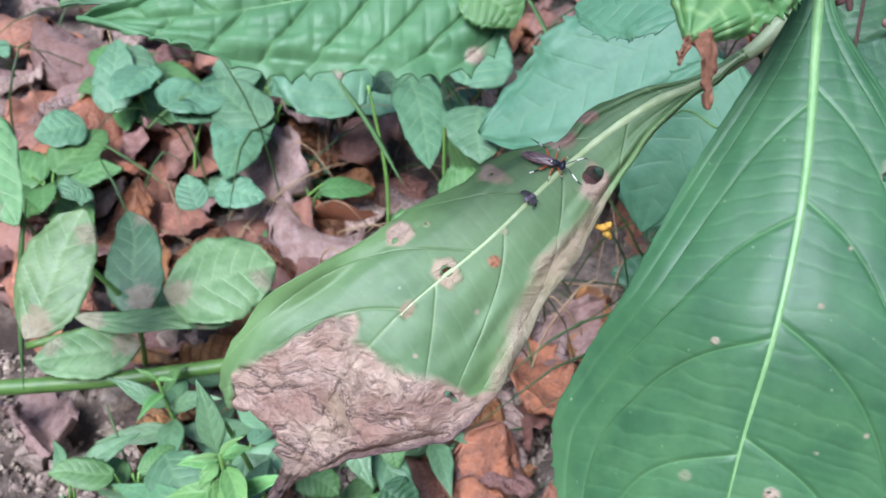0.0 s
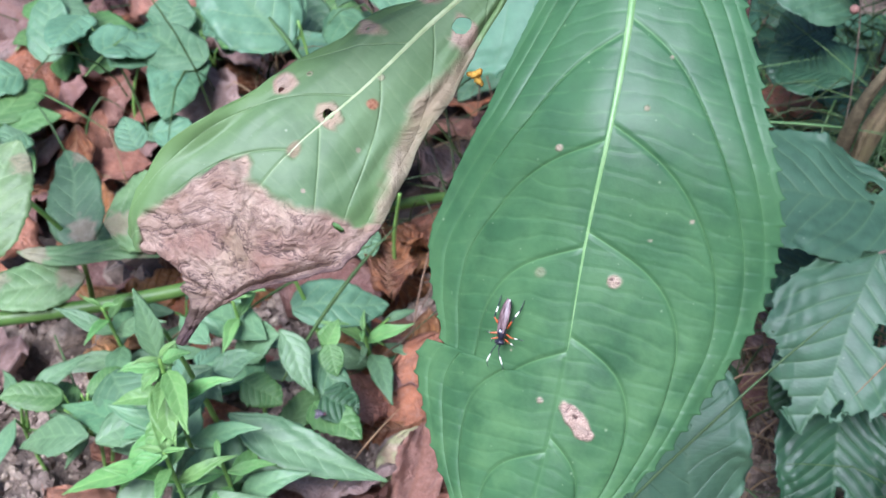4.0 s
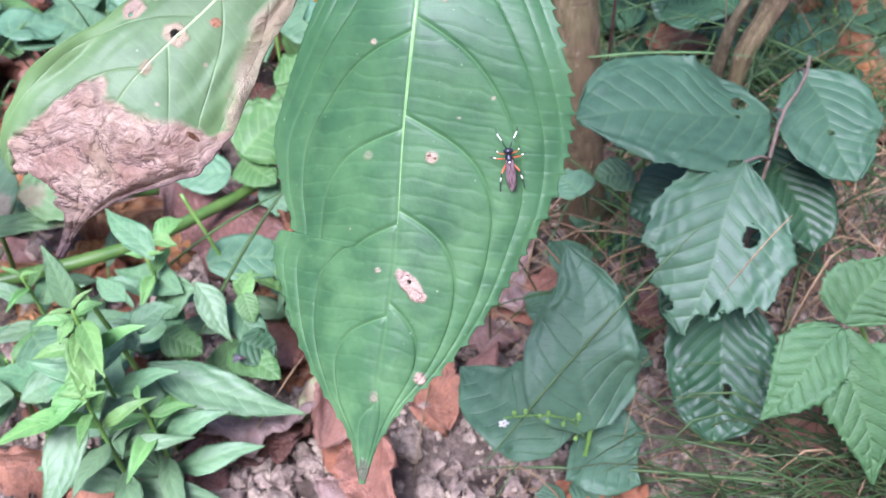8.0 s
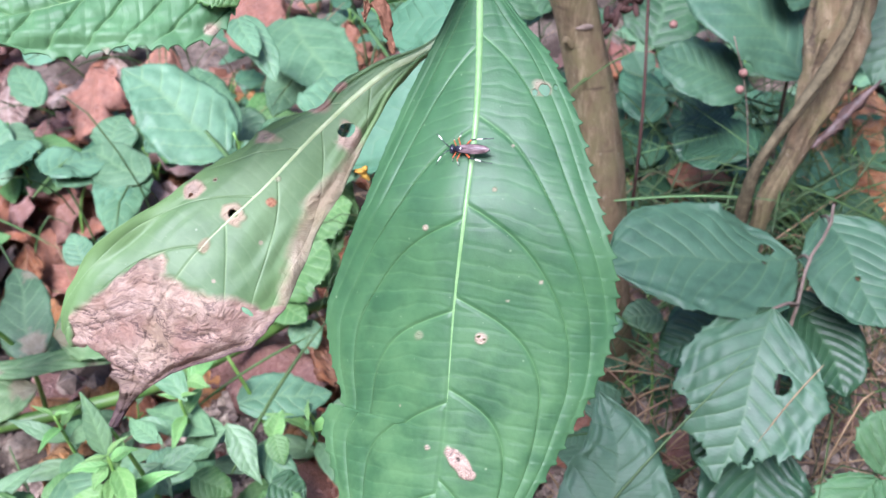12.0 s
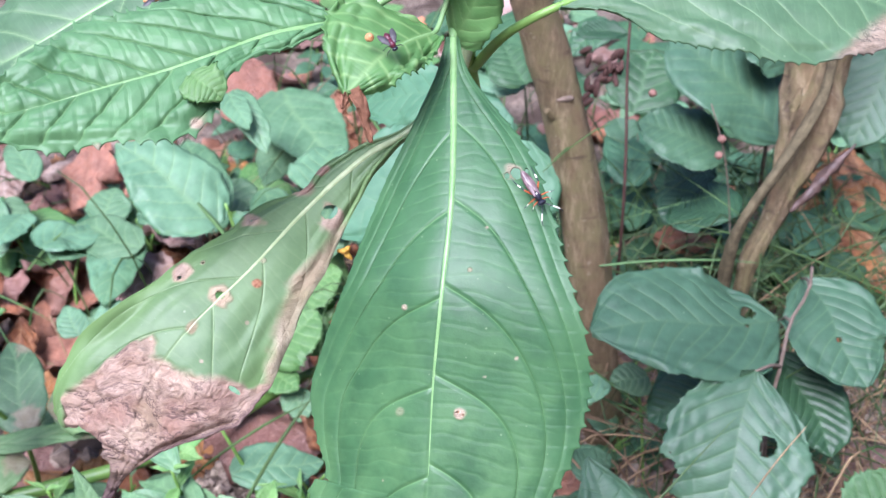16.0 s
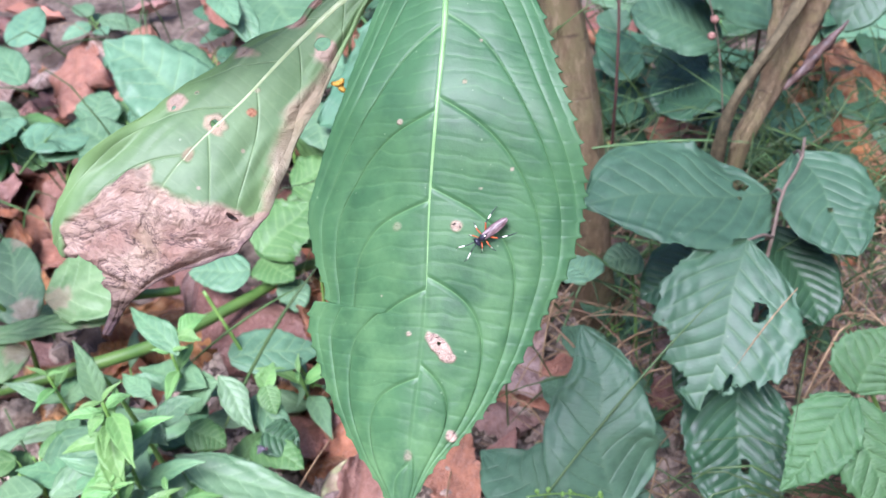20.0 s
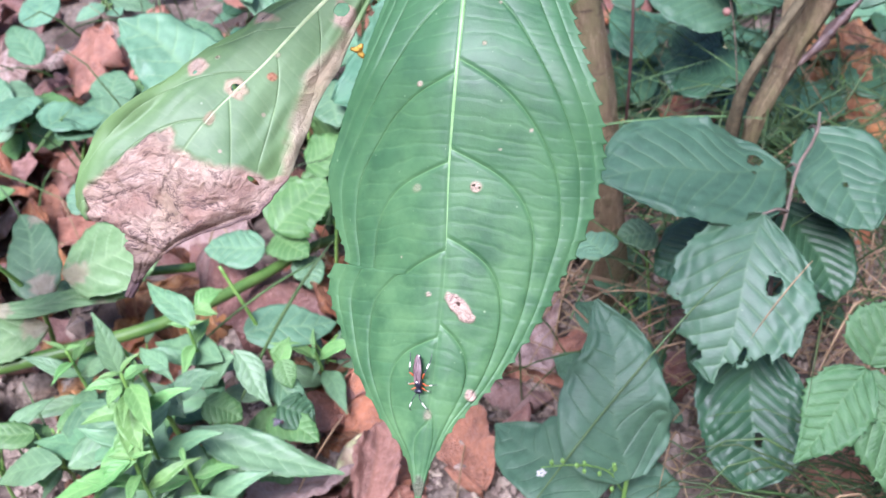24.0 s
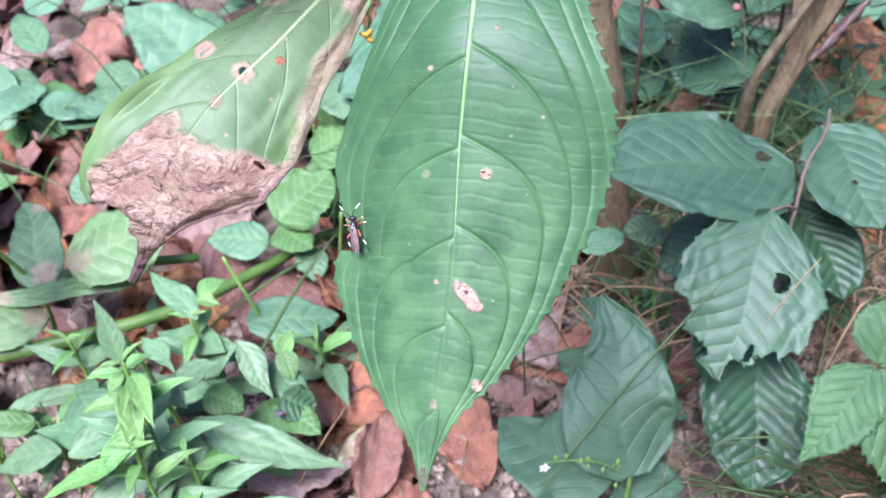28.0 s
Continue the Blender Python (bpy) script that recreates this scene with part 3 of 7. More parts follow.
# outline, veins, sweep, groove, quilt, teeth, tooth share, cup, fold
KINDS = {
    "BEECH": (OVAL, 9, (0.36, 0.04), 0.0002, 0.00035, 12, 0.02, -0.08, 0.1),
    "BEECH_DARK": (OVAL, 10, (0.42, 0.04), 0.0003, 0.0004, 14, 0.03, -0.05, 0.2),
    "HERB": (HEART, 6, (0.3, 0.1), 0.0002, 0.0003, 12, 0.03, -0.12, 0.12),
    "HERB_DEEP": (HEART, 6, (0.3, 0.14), 0.0004, 0.0006, 10, 0.015, -0.1, 0.12),
    "PALE": (OVAL, 6, (0.3, 0.12), 0.0002, 0.0004, 14, 0.03, -0.15, 0.1),
    "BACK": (HEART, 7, (0.3, 0.06), 0.0001, 0.0001, 10, 0.07, -0.06, 0.08),
    "SHADE": (TAPER, 7, (0.3, 0.12), 0.0001, 0.0001, 9, 0.012, -0.06, 0.08),
    "LANCE": (LANCET, 7, (0.25, 0.1), 0.0001, 0.0001, 14, 0.04, -0.05, 0.12),
    "LANCE_YOUNG": (LANCET, 6, (0.25, 0.1), 0.00012, 0.0001, 0, 0.0, 0.1, 0.35),
    "BRAMBLE": (POINTED, 8, (0.3, 0.02), 0.0003, 0.0004, 13, 0.1, -0.08, 0.12),
    "YOUNG": (HEART, 7, (0.3, 0.08), 0.00015, 0.0002, 13, 0.08, -0.1, 0.1),
}
MATERIALS = {"BEECH": BEECH, "BEECH_DARK": BEECH_DARK, "HERB": HERB, "HERB_DEEP": HERB_DEEP, "PALE": PALE, "BACK": BACK, "SHADE": SHADE, "LANCE": LANCE, "LANCE_YOUNG": LANCE_YOUNG, "BRAMBLE": BRAMBLE, "YOUNG": YOUNG}
leaf_count = [0]


def leaf(plant, base, tip, width, kind, face=(0, -0.35, 1.0), arch=0.06, holes=(), spots_at=(), nu=84, nv=19, stalk=None, label="", name="leaf", jag=0.0, thick=0.0004, bites=()):
    """A leaf of a plant, between base and tip, with its stalk to a place on the stem."""
    leaf_count[0] += 1
    seed = leaf_count[0]
    rng = random.Random(seed)
    outline, veins, sweep, groove, quilt, teeth, tooth, cup, fold = KINDS[kind]
    b, e = vec(base), vec(tip)
    length = np.linalg.norm(e - b)
    f = vec(face) / np.linalg.norm(face)
    droop = rng.uniform(0.5, 1.3) * arch * length
    mid = [b + (e - b) * k + f * droop * 4 * k * (1 - k) + np.cross(e - b, f) * 0.05 * rng.uniform(-1, 1) * np.sin(k * 3.1) for k in (0.0, 0.33, 0.67, 1.0)]
    half = width / 2
    data = blade_data(mid, f, [half * o * rng.uniform(0.96, 1.04) for o in outline], [half * o * rng.uniform(0.96, 1.04) for o in outline], nu, nv, cup, fold, teeth, tooth * half * 2,
                      veins, sweep, groove, quilt, waves=(0.12 if kind.startswith("LANCE") else 0.09) * half, dry=(lambda u, y: spots(*spots_at)(u, y, length)) if spots_at else None, holes=holes,
                      vein_width=max(0.0004, width * 0.009), seed=seed, jag=jag, paint=0.5, bites=bites)
    ob = thicken(part(name, to_mesh(name, data[0], data[1], MATERIALS[kind], data[2]), plant, label), thick)
    if stalk is not None:
        s = vec(stalk)
        part("stalk", tube("stalk", [s, (s + b) / 2 + f * 0.003, b], (0.0009, 0.0007), TWIG if kind.startswith("BEECH") else STEM, 6, 8), ob)
    return ob


# ---- the ground ----
def ground_height(x, y):
    h = 0.012 * soft_noise(x, y, 7.0, 3, 3) + 0.006 * soft_noise(x, y, 38.0, 5, 4)
    return h * np.exp(-((np.hypot(x, y - 0.4) / 2.5) ** 2)) - 0.006


def make_ground():
    s = np.linspace(-1, 1, 381)
    x = np.sinh(s * 7.2) / np.sinh(7.2) * 60 + s * 0.9
    gx, gy = np.meshgrid(x + 0.05, x + 0.42, indexing="ij")
    gz = ground_height(gx, gy)
    tagged(new("ground", to_mesh("ground", np.stack([gx, gy, gz], -1).reshape(-1, 3), grid_faces(381, 381), SOIL)), "crumbly brown-grey woodland soil with stones and leaf litter", "ground", kind="structure")


make_ground()


def sky_block_ring():
    """An added, unseen ring of dark green, uneven at the top, that blocks low sky light."""
    n = Nodes("ring_dark_green")
    c = n.mix(n.ramp(n.noise(1.6, 5, 0.7), 0.35, 0.7), (0.012, 0.02, 0.008), (0.05, 0.085, 0.03))
    mat = n.finish(c, 0.8, 0.2, n.noise(5.0, 4), 0.2, 0.8)
    a = np.linspace(0, 2 * np.pi, 241)
    z = np.linspace(-0.1, 1.0, 13)
    ga, gz = np.meshgrid(a, z, indexing="ij")
    top = 3.9 + 0.8 * soft_noise(np.cos(ga), np.sin(ga), 3.0, 21, 4)
    r = 7.0 + 0.5 * soft_noise(np.cos(ga) * 2 + gz, np.sin(ga) * 2 - gz, 2.5, 22, 3)
    gx, gy = r * np.cos(ga), r * np.sin(ga) + 0.4
    back = np.stack([gx * 1.12, (gy - 0.4) * 1.12 + 0.4, gz * top], -1)
    v = np.concatenate([np.stack([gx, gy, gz * top], -1), back[:, ::-1]], axis=1)
    tagged(new("backdrop", to_mesh("backdrop", v.reshape(-1, 3), grid_faces(241, 26), mat)), "unseen dark green ring added all round to block the low sky", "woods", kind="structure")


sky_block_ring()


def height_at(x, y):
    return float(ground_height(np.array([x]), np.array([y]))[0])


def lumps(name, label, count, xs, ys, sizes, material, seed, category):
    rng = np.random.default_rng(seed)
    verts, faces, base = [], [], 0
    th, ph = np.linspace(0, np.pi, 5), np.linspace(0, 2 * np.pi, 7, endpoint=False)
    unit = np.stack([np.outer(np.sin(th), np.cos(ph)), np.outer(np.sin(th), np.sin(ph)), np.outer(np.cos(th), np.ones(7))], -1).reshape(-1, 3)
    quads = np.array([(i * 7 + j, (i + 1) * 7 + j, (i + 1) * 7 + (j + 1) % 7, i * 7 + (j + 1) % 7) for i in range(4) for j in range(7)])
    px, py = rng.uniform(*xs, count), rng.uniform(*ys, count)
    pz = ground_height(px, py)
    for k in range(count):
        r = sizes[0] * (sizes[1] / sizes[0]) ** (rng.random() ** 2.2)
        v = unit * (1 + rng.uniform(-0.28, 0.28, (35, 1))) * r * rng.uniform(0.6, 1.15, 3)
        v += 0.3 * r * rng.uniform(-1, 1, (35, 3))
        verts.append(v + (px[k], py[k], pz[k] + r * 0.3))
        faces.append(quads + base)
        base += 35
    tagged(new(name, to_mesh(name, np.concatenate(verts), np.concatenate(faces), material, smooth=False)), label, category, kind="stuff")


lumps("gravel", "small grey-brown soil crumbs and pebbles on the ground", 11000, (-0.35, 0.42), (0.12, 0.46), (0.0012, 0.0055), CRUMB, 4, "gravel")
lumps("soil_clods", "rough lumps of dry grey soil", 420, (-0.35, 0.4), (0.12, 0.5), (0.005, 0.013), CLOD, 8, "soil")


def stone(x, y, r):
    """A rough clod or stone, half sunk into the soil."""
    rng = random.Random(int(x * 9000 + y * 7000))
    me = ball("stone", (0, 0, 0), (r * rng.uniform(0.9, 1.2), r * rng.uniform(0.75, 1.0), r * rng.uniform(0.55, 0.8)), CLOD, None, 40, 26)
    n = len(me.vertices)
    co = np.empty(n * 3, np.float32)
    me.vertices.foreach_get("co", co)
    p = co.reshape(-1, 3)
    a = 1 + 0.3 * soft_noise(p[:, 0] + p[:, 2] * 0.6, p[:, 1] + x, 0.9 / r, rng.random() * 9, 4) + 0.2 * soft_noise(p[:, 0], p[:, 2] - p[:, 1] * 0.5, 2.6 / r, 3, 4)
    me.vertices.foreach_set("co", (p * a[:, None]).ravel())
    me.update()
    ob = new("stone", me)
    ob.matrix_basis = pose(x, y, height_at(x, y) + r * 0.2, 0, 0, rng.uniform(0, 360))
    return tagged(ob, "rough grey-brown clod of dry earth half sunk in the soil", "stone", "stones and clods")


stone(-0.090, 0.256, 0.0089)
stone(-0.101, 0.241, 0.0073)
stone(-0.046, 0.231, 0.0108)
stone(-0.025, 0.240, 0.0073)
stone(-0.064, 0.269, 0.0106)
stone(-0.034, 0.261, 0.0083)
stone(-0.007, 0.262, 0.0068)
stone(-0.191, 0.423, 0.0127)
stone(-0.203, 0.412, 0.0108)
stone(-0.174, 0.408, 0.0107)
stone(0.046, 0.268, 0.0092)
stone(0.055, 0.239, 0.0081)
stone(0.090, 0.217, 0.0071)
stone(0.067, 0.220, 0.0064)
stone(-0.117, 0.254, 0.0074)
stone(-0.000, 0.270, 0.0055)
stone(0.081, 0.277, 0.0047)


# ---- dry fallen leaves ----
def dry_meshes():
    out = []
    for k in range(10):
        rng = random.Random(k + 50)
        bend, roll = rng.uniform(-0.5, 0.9), rng.choice((-1, 1)) * rng.uniform(0.3, 1.15)
        sp = [(x - 0.5, 0.08 * math.sin(x * 5 + k) * rng.uniform(-1, 1), bend * 0.45 * ((x - 0.5) ** 2 * 2 - 0.1) + 0.05) for x in (0.0, 0.25, 0.5, 0.75, 1.0)]
        half = rng.uniform(0.24, 0.33)
        p, f, a = blade_data(sp, (0.1 * roll, 0.0, 1.0), [half * o for o in OVAL], [half * o * rng.uniform(0.85, 1.1) for o in OVAL], 30, 15, cup=roll, fold=rng.uniform(-0.3, 0.5), veins=8, sweep=(0.3, 0.05),
                             groove=0.006, quilt=0.012, waves=0.12, vein_width=0.01, seed=k + 3, jag=0.03)
        out.append(to_mesh("dry_leaf", p, f, DRY, a))
    return out


DRY_MESHES = dry_meshes()
dry_count = [0]


LOOSE = {}


def dry_leaf(x, y, z, length, turn, shade, tilt=None, material=None):
    dry_count[0] += 1
    rng = random.Random(dry_count[0] * 7)
    length = min(length, 0.1)
    me = DRY_MESHES[rng.randrange(10)]
    if material:
        key = (me.name, material.name)
        if key not in LOOSE:
            LOOSE[key] = me.copy()
            LOOSE[key].materials[0] = material
        me = LOOSE[key]
    ob = new("dry_leaf", me)
    a = rng.uniform(-24, 24) if tilt is None else tilt
    ob.matrix_basis = pose(x, y, max(z, height_at(x, y) + 0.004), rng.uniform(5, 30), a, turn + rng.choice((0, 180))) @ Matrix.Scale(length, 4)
    thicken(ob, 0.006)
    word = "orange-brown" if shade < 0.3 else "pinkish brown" if shade < 0.5 else "dark brown" if shade < 0.65 else "pale tan"
    return tagged(ob, f"{word} curled dry beech leaf lying on the ground", "dead leaf", "leaf litter")


dry_leaf(-0.066, 0.836, 0.100, 0.185, -76, 0.20)
dry_leaf(-0.201, 0.761, 0.060, 0.188, -76, 0.70)
dry_leaf(-0.152, 0.791, 0.050, 0.161, -88, 0.55)
dry_leaf(-0.207, 0.651, 0.030, 0.095, -38, 0.40)
dry_leaf(-0.042, 0.440, 0.030, 0.100, -36, 0.20)
dry_leaf(-0.252, 0.746, 0.040, 0.130, -65, 0.85)
dry_leaf(0.423, 0.595, 0.060, 0.167, -106, 0.20, material=RUSSET)
dry_leaf(0.408, 0.529, 0.050, 0.105, -92, 0.15, material=RUSSET)
dry_leaf(0.445, 0.649, 0.050, 0.075, -58, 0.20, material=RUSSET)
dry_leaf(0.280, 0.577, 0.040, 0.052, -32, 0.30)
dry_leaf(-0.250, 0.660, 0.030, 0.094, -56, 0.20)
dry_leaf(-0.060, 0.457, 0.020, 0.075, -36, 0.20)
dry_leaf(-0.059, 0.261, 0.010, 0.054, 84, 0.85)
dry_leaf(0.016, 0.226, 0.010, 0.053, -45, 0.20)
dry_leaf(0.030, 0.235, 0.020, 0.059, -86, 0.20)
dry_leaf(-0.022, 0.342, 0.015, 0.069, -76, 0.40)
dry_leaf(-0.042, 0.285, 0.010, 0.079, -25, 0.85)
dry_leaf(0.009, 0.274, 0.030, 0.048, 71, 0.75)
dry_leaf(-0.152, 0.273, 0.010, 0.059, -19, 0.40)
dry_leaf(-0.119, 0.261, 0.005, 0.045, -19, 0.40)
dry_leaf(0.136, 0.208, 0.005, 0.049, -19, 0.20)
dry_leaf(0.085, 0.305, 0.010, 0.043, 18, 0.20)
dry_leaf(-0.085, 0.385, 0.010, 0.042, 50, 0.20)
dry_leaf(0.015, 0.251, 0.010, 0.042, -41, 0.60)
dry_leaf(0.251, 0.200, 0.005, 0.041, -86, 0.40)
dry_leaf(-0.013, 0.375, 0.010, 0.060, -77, 0.20)
dry_leaf(-0.389, 0.809, 0.030, 0.093, -17, 0.20)
dry_leaf(-0.323, 0.750, 0.040, 0.094, -31, 0.85)
dry_leaf(-0.312, 0.730, 0.020, 0.119, -40, 0.70)
dry_leaf(-0.264, 0.646, 0.030, 0.122, -65, 0.20)
dry_leaf(-0.222, 0.663, 0.020, 0.116, -48, 0.40)
dry_leaf(-0.136, 0.597, 0.030, 0.127, -70, 0.20)
dry_leaf(-0.124, 0.666, 0.030, 0.096, -56, 0.20)
dry_leaf(-0.077, 0.666, 0.020, 0.120, -68, 0.40)
dry_leaf(-0.097, 0.539, 0.020, 0.070, -28, 0.70)
dry_leaf(0.072, 0.449, 0.020, 0.061, 28, 0.20)
dry_leaf(0.046, 0.406, 0.020, 0.081, -78, 0.40)
dry_leaf(0.013, 0.348, 0.015, 0.065, -24, 0.20)
dry_leaf(-0.160, 0.336, 0.020, 0.042, 28, 0.20)
dry_leaf(-0.251, 0.461, 0.030, 0.077, -54, 0.55)
dry_leaf(-0.131, 0.557, 0.020, 0.067, 1, 0.20)
dry_leaf(0.029, 0.384, 0.010, 0.051, -37, 0.70)
dry_leaf(-0.036, 0.288, 0.010, 0.081, -28, 0.50)
dry_leaf(0.020, 0.320, 0.010, 0.090, -84, 0.40)
dry_leaf(-0.250, 0.674, 0.020, 0.055, -13, 0.20)
dry_leaf(0.119, 0.386, 0.010, 0.081, -94, 0.70)
dry_leaf(0.093, 0.344, 0.005, 0.055, -25, 0.55)
dry_leaf(0.060, 0.304, 0.005, 0.070, -75, 0.70)
dry_leaf(-0.109, 0.521, 0.010, 0.068, -39, 0.40)
dry_leaf(-0.054, 0.469, 0.015, 0.078, -49, 0.20)
dry_leaf(-0.109, 0.468, 0.010, 0.042, 4, 0.40)
dry_leaf(0.080, 0.372, 0.005, 0.061, -60, 0.40)
dry_leaf(0.4181, 0.5768, 0.0350, 0.085, 318, 0.2, material=RUSSET)
dry_leaf(0.4152, 0.6158, 0.0500, 0.070, 130, 0.2, material=RUSSET)
dry_leaf(0.4160, 0.5500, 0.0450, 0.1, 75, 0.2, 35, material=RUSSET)
dry_leaf(0.4350, 0.5350, 0.0300, 0.1, 120, 0.2, 10, material=RUSSET)
dry_leaf(0.0054, 0.4572, 0.0200, 0.060, 183, 0.2, material=RUSSET)
dry_leaf(0.0273, 0.4502, 0.0150, 0.050, 353, 0.2, material=RUSSET)
dry_leaf(-0.0740, 0.9343, 0.0600, 0.075, 333, 0.2, material=RUSSET)
dry_leaf(-0.0034, 0.4218, 0.0300, 0.060, 271, 0.2, material=RUSSET)
dry_leaf(-0.0041, 0.3824, 0.0120, 0.055, 14, 0.2, material=RUSSET)
dry_leaf(-0.2713, 0.6735, 0.0200, 0.050, 238, 0.2, material=RUSSET)
dry_leaf(-0.3825, 0.8284, 0.0200, 0.070, 127, 0.2, material=RUSSET)
dry_leaf(-0.3360, 0.7771, 0.0200, 0.065, 332, 0.2, material=RUSSET)
dry_leaf(-0.1292, 0.6008, 0.0200, 0.060, 26, 0.2, material=RUSSET)
dry_leaf(0.0857, 0.4490, 0.0200, 0.060, 80, 0.2, material=RUSSET)
dry_leaf(-0.2787, 0.6902, 0.0150, 0.050, 57, 0.2, material=RUSSET)
dry_leaf(0.0160, 0.3505, 0.0120, 0.055, 190, 0.2, material=RUSSET)
dry_leaf(-0.3123, 0.7032, 0.0250, 0.060, 240, 0.8, material=TAN)
dry_leaf(-0.2147, 0.6712, 0.0200, 0.060, 126, 0.8, material=TAN)
dry_leaf(-0.3747, 0.7469, 0.0200, 0.060, 194, 0.8, material=TAN)
dry_leaf(-0.2995, 0.8327, 0.0300, 0.070, 278, 0.8, material=TAN)
dry_leaf(-0.2275, 0.8284, 0.0400, 0.080, 52, 0.8, material=TAN)
dry_leaf(-0.2792, 0.8603, 0.0300, 0.060, 293, 0.8, material=TAN)
dry_leaf(0.2834, 0.5960, 0.0200, 0.055, 127, 0.2, material=RUSSET)
dry_leaf(0.0030, 0.3167, 0.0100, 0.050, 6, 0.2, material=RUSSET)
dry_leaf(0.2155, 0.3647, 0.0200, 0.050, 110, 0.8, material=TAN)
dry_leaf(-0.1991, 0.4799, 0.0100, 0.045, 208, 0.2, material=RUSSET)
dry_leaf(-0.1112, 0.6575, 0.0200, 0.060, 143, 0.2, material=RUSSET)
dry_leaf(0.0506, 0.4291, 0.0150, 0.060, 93, 0.8, material=TAN)


FALLEN = leaf_material("leaf_fallen_yellow", (0.3, 0.33, 0.12), (0.45, 0.43, 0.2), (0.4, 0.36, 0.2), 0.5, 0.2)


def fallen_leaf(base, tip, width):
    p, f, a = blade_data([base, vec(base) * 0.5 + vec(tip) * 0.5 + (0, 0, 0.006), tip], (0.1, -0.6, 0.8), [width / 2 * o for o in OVAL], [width / 2 * o for o in OVAL], 50, 25, cup=-0.5, fold=-0.15, veins=9, sweep=(0.32, 0.05), groove=0.0004, quilt=0.0006, waves=0.004, seed=77,
                         dry=lambda u, y: 0.7 * step(soft_noise(u, y * 20, 5, 3, 3), 0.25, 0.7))
    return tagged(thicken(new("fallen_leaf", to_mesh("fallen_leaf", p, f, FALLEN, a)), 0.0004), "yellowing green fallen leaf propped on the litter", "dead leaf")


fallen_leaf((0.0005, 0.2678, 0.0080), (0.0116, 0.3015, 0.0300), 0.03)


def litter():
    rng = random.Random(11)
    for k in range(160):
        x, y = rng.uniform(-0.6, 0.66), 0.18 + 1.05 * rng.random() ** 0.85
        if -0.12 < x < 0.3 and y < 0.3 and rng.random() < 0.75:
            continue
        dry_leaf(x, y, height_at(x, y) + rng.uniform(0.003, 0.014), rng.uniform(0.045, 0.085), rng.uniform(0, 360), rng.random())
    for k in range(90):
        x, y = rng.uniform(-0.5, 0.05), rng.uniform(0.38, 0.95)
        dry_leaf(x, y, height_at(x, y) + rng.uniform(0.004, 0.02), rng.uniform(0.05, 0.085), rng.uniform(0, 360), 0.2 if k % 2 else 0.8, material=(RUSSET, TAN, None)[k % 3])
    verts, faces, base = [], [], 0
    for k in range(1500):
        x, y = rng.uniform(-2.4, 2.6), rng.uniform(-0.9, 3.6)
        if -0.5 < x < 0.6 and 0.2 < y < 1.0 and rng.random() < 0.45:
            continue
        sp = [(-0.5, 0, 0.1), (0, 0, 0), (0.5, 0, 0.12)]
        p, f, a = blade_data(sp, (0.3 * rng.uniform(-1, 1), 0, 1), [0.3 * o for o in OVAL], [0.3 * o for o in OVAL], 11, 7, cup=rng.uniform(-0.6, 0.7), fold=rng.uniform(-0.2, 0.4), waves=0.09, veins=0.01, groove=0, quilt=0, seed=k)
        m = pose(x, y, height_at(x, y) + 0.008, rng.uniform(-20, 25), rng.uniform(-20, 20), rng.uniform(0, 360)) @ Matrix.Scale(rng.uniform(0.045, 0.08), 4)
        p = p @ np.array(m.to_3x3()).T + np.array(m.translation)
        verts.append(p)
        faces.append(f + base)
        base += len(p)
    tagged(new("leaf_litter", to_mesh("leaf_litter", np.concatenate(verts), np.concatenate(faces), DRY_MANY)), "thick litter of brown fallen leaves on the soil", "leaf litter", kind="stuff")


litter()


# ---- saplings ----
def trunk_mesh(name, points, radii, material, lumpy=0.12, sides=22, n=60, seed=1):
    v, f = tube_data(points, radii, sides, n)
    c = glide(points, n)
    ring = np.arange(n).repeat(sides)
    ang = np.tile(np.arange(sides), n) / sides * 2 * np.pi
    bump = lumpy * soft_noise(ring / n * 3.0 + 0 * ang, np.sin(ang) * 0.7 + np.cos(ang) * 0.3, 4.0, seed, 3)
    knots = sum(0.09 * np.exp(-(((ring / n - k) / 0.012) ** 2)) for k in (0.18, 0.43, 0.71, 0.9))
    v = c[ring] + (v - c[ring]) * (1 + bump + knots * 0.7)[:, None]
    return to_mesh(name, v, f, material)


sapling = thing("sapling", "slim grey-brown sapling trunk rising from the undergrowth", "sapling", "saplings")
part("trunk", trunk_mesh("trunk", [(0.178, 0.425, -0.02), (0.166, 0.4186, 0.1136), (0.158, 0.421, 0.185), (0.1469, 0.4273, 0.2469), (0.1331, 0.4239, 0.296), (0.118, 0.42, 0.36), (0.07, 0.43, 0.62)], (0.0145, 0.0125, 0.011, 0.0095, 0.008), BARK, 0.1, seed=2), sapling)

for k, (x, y, z, r) in enumerate(((0.149, 0.4165, 0.243, 0.0042), (0.1655, 0.409, 0.12, 0.004), (0.162, 0.411, 0.165, 0.0036))):
    part("knot", ball("knot", (x, y, z), (r * 1.2, r * 0.35, r * 0.45), TWIG, None, 14, 9), sapling, "dark bark knot")
part("branch_stub", trunk_mesh("branch_stub", [(0.1535, 0.425, 0.225), (0.1435, 0.419, 0.232), (0.1385, 0.416, 0.238)], (0.003, 0.0024, 0.0018), BARK, 0.2, 10, 14, 4), sapling)

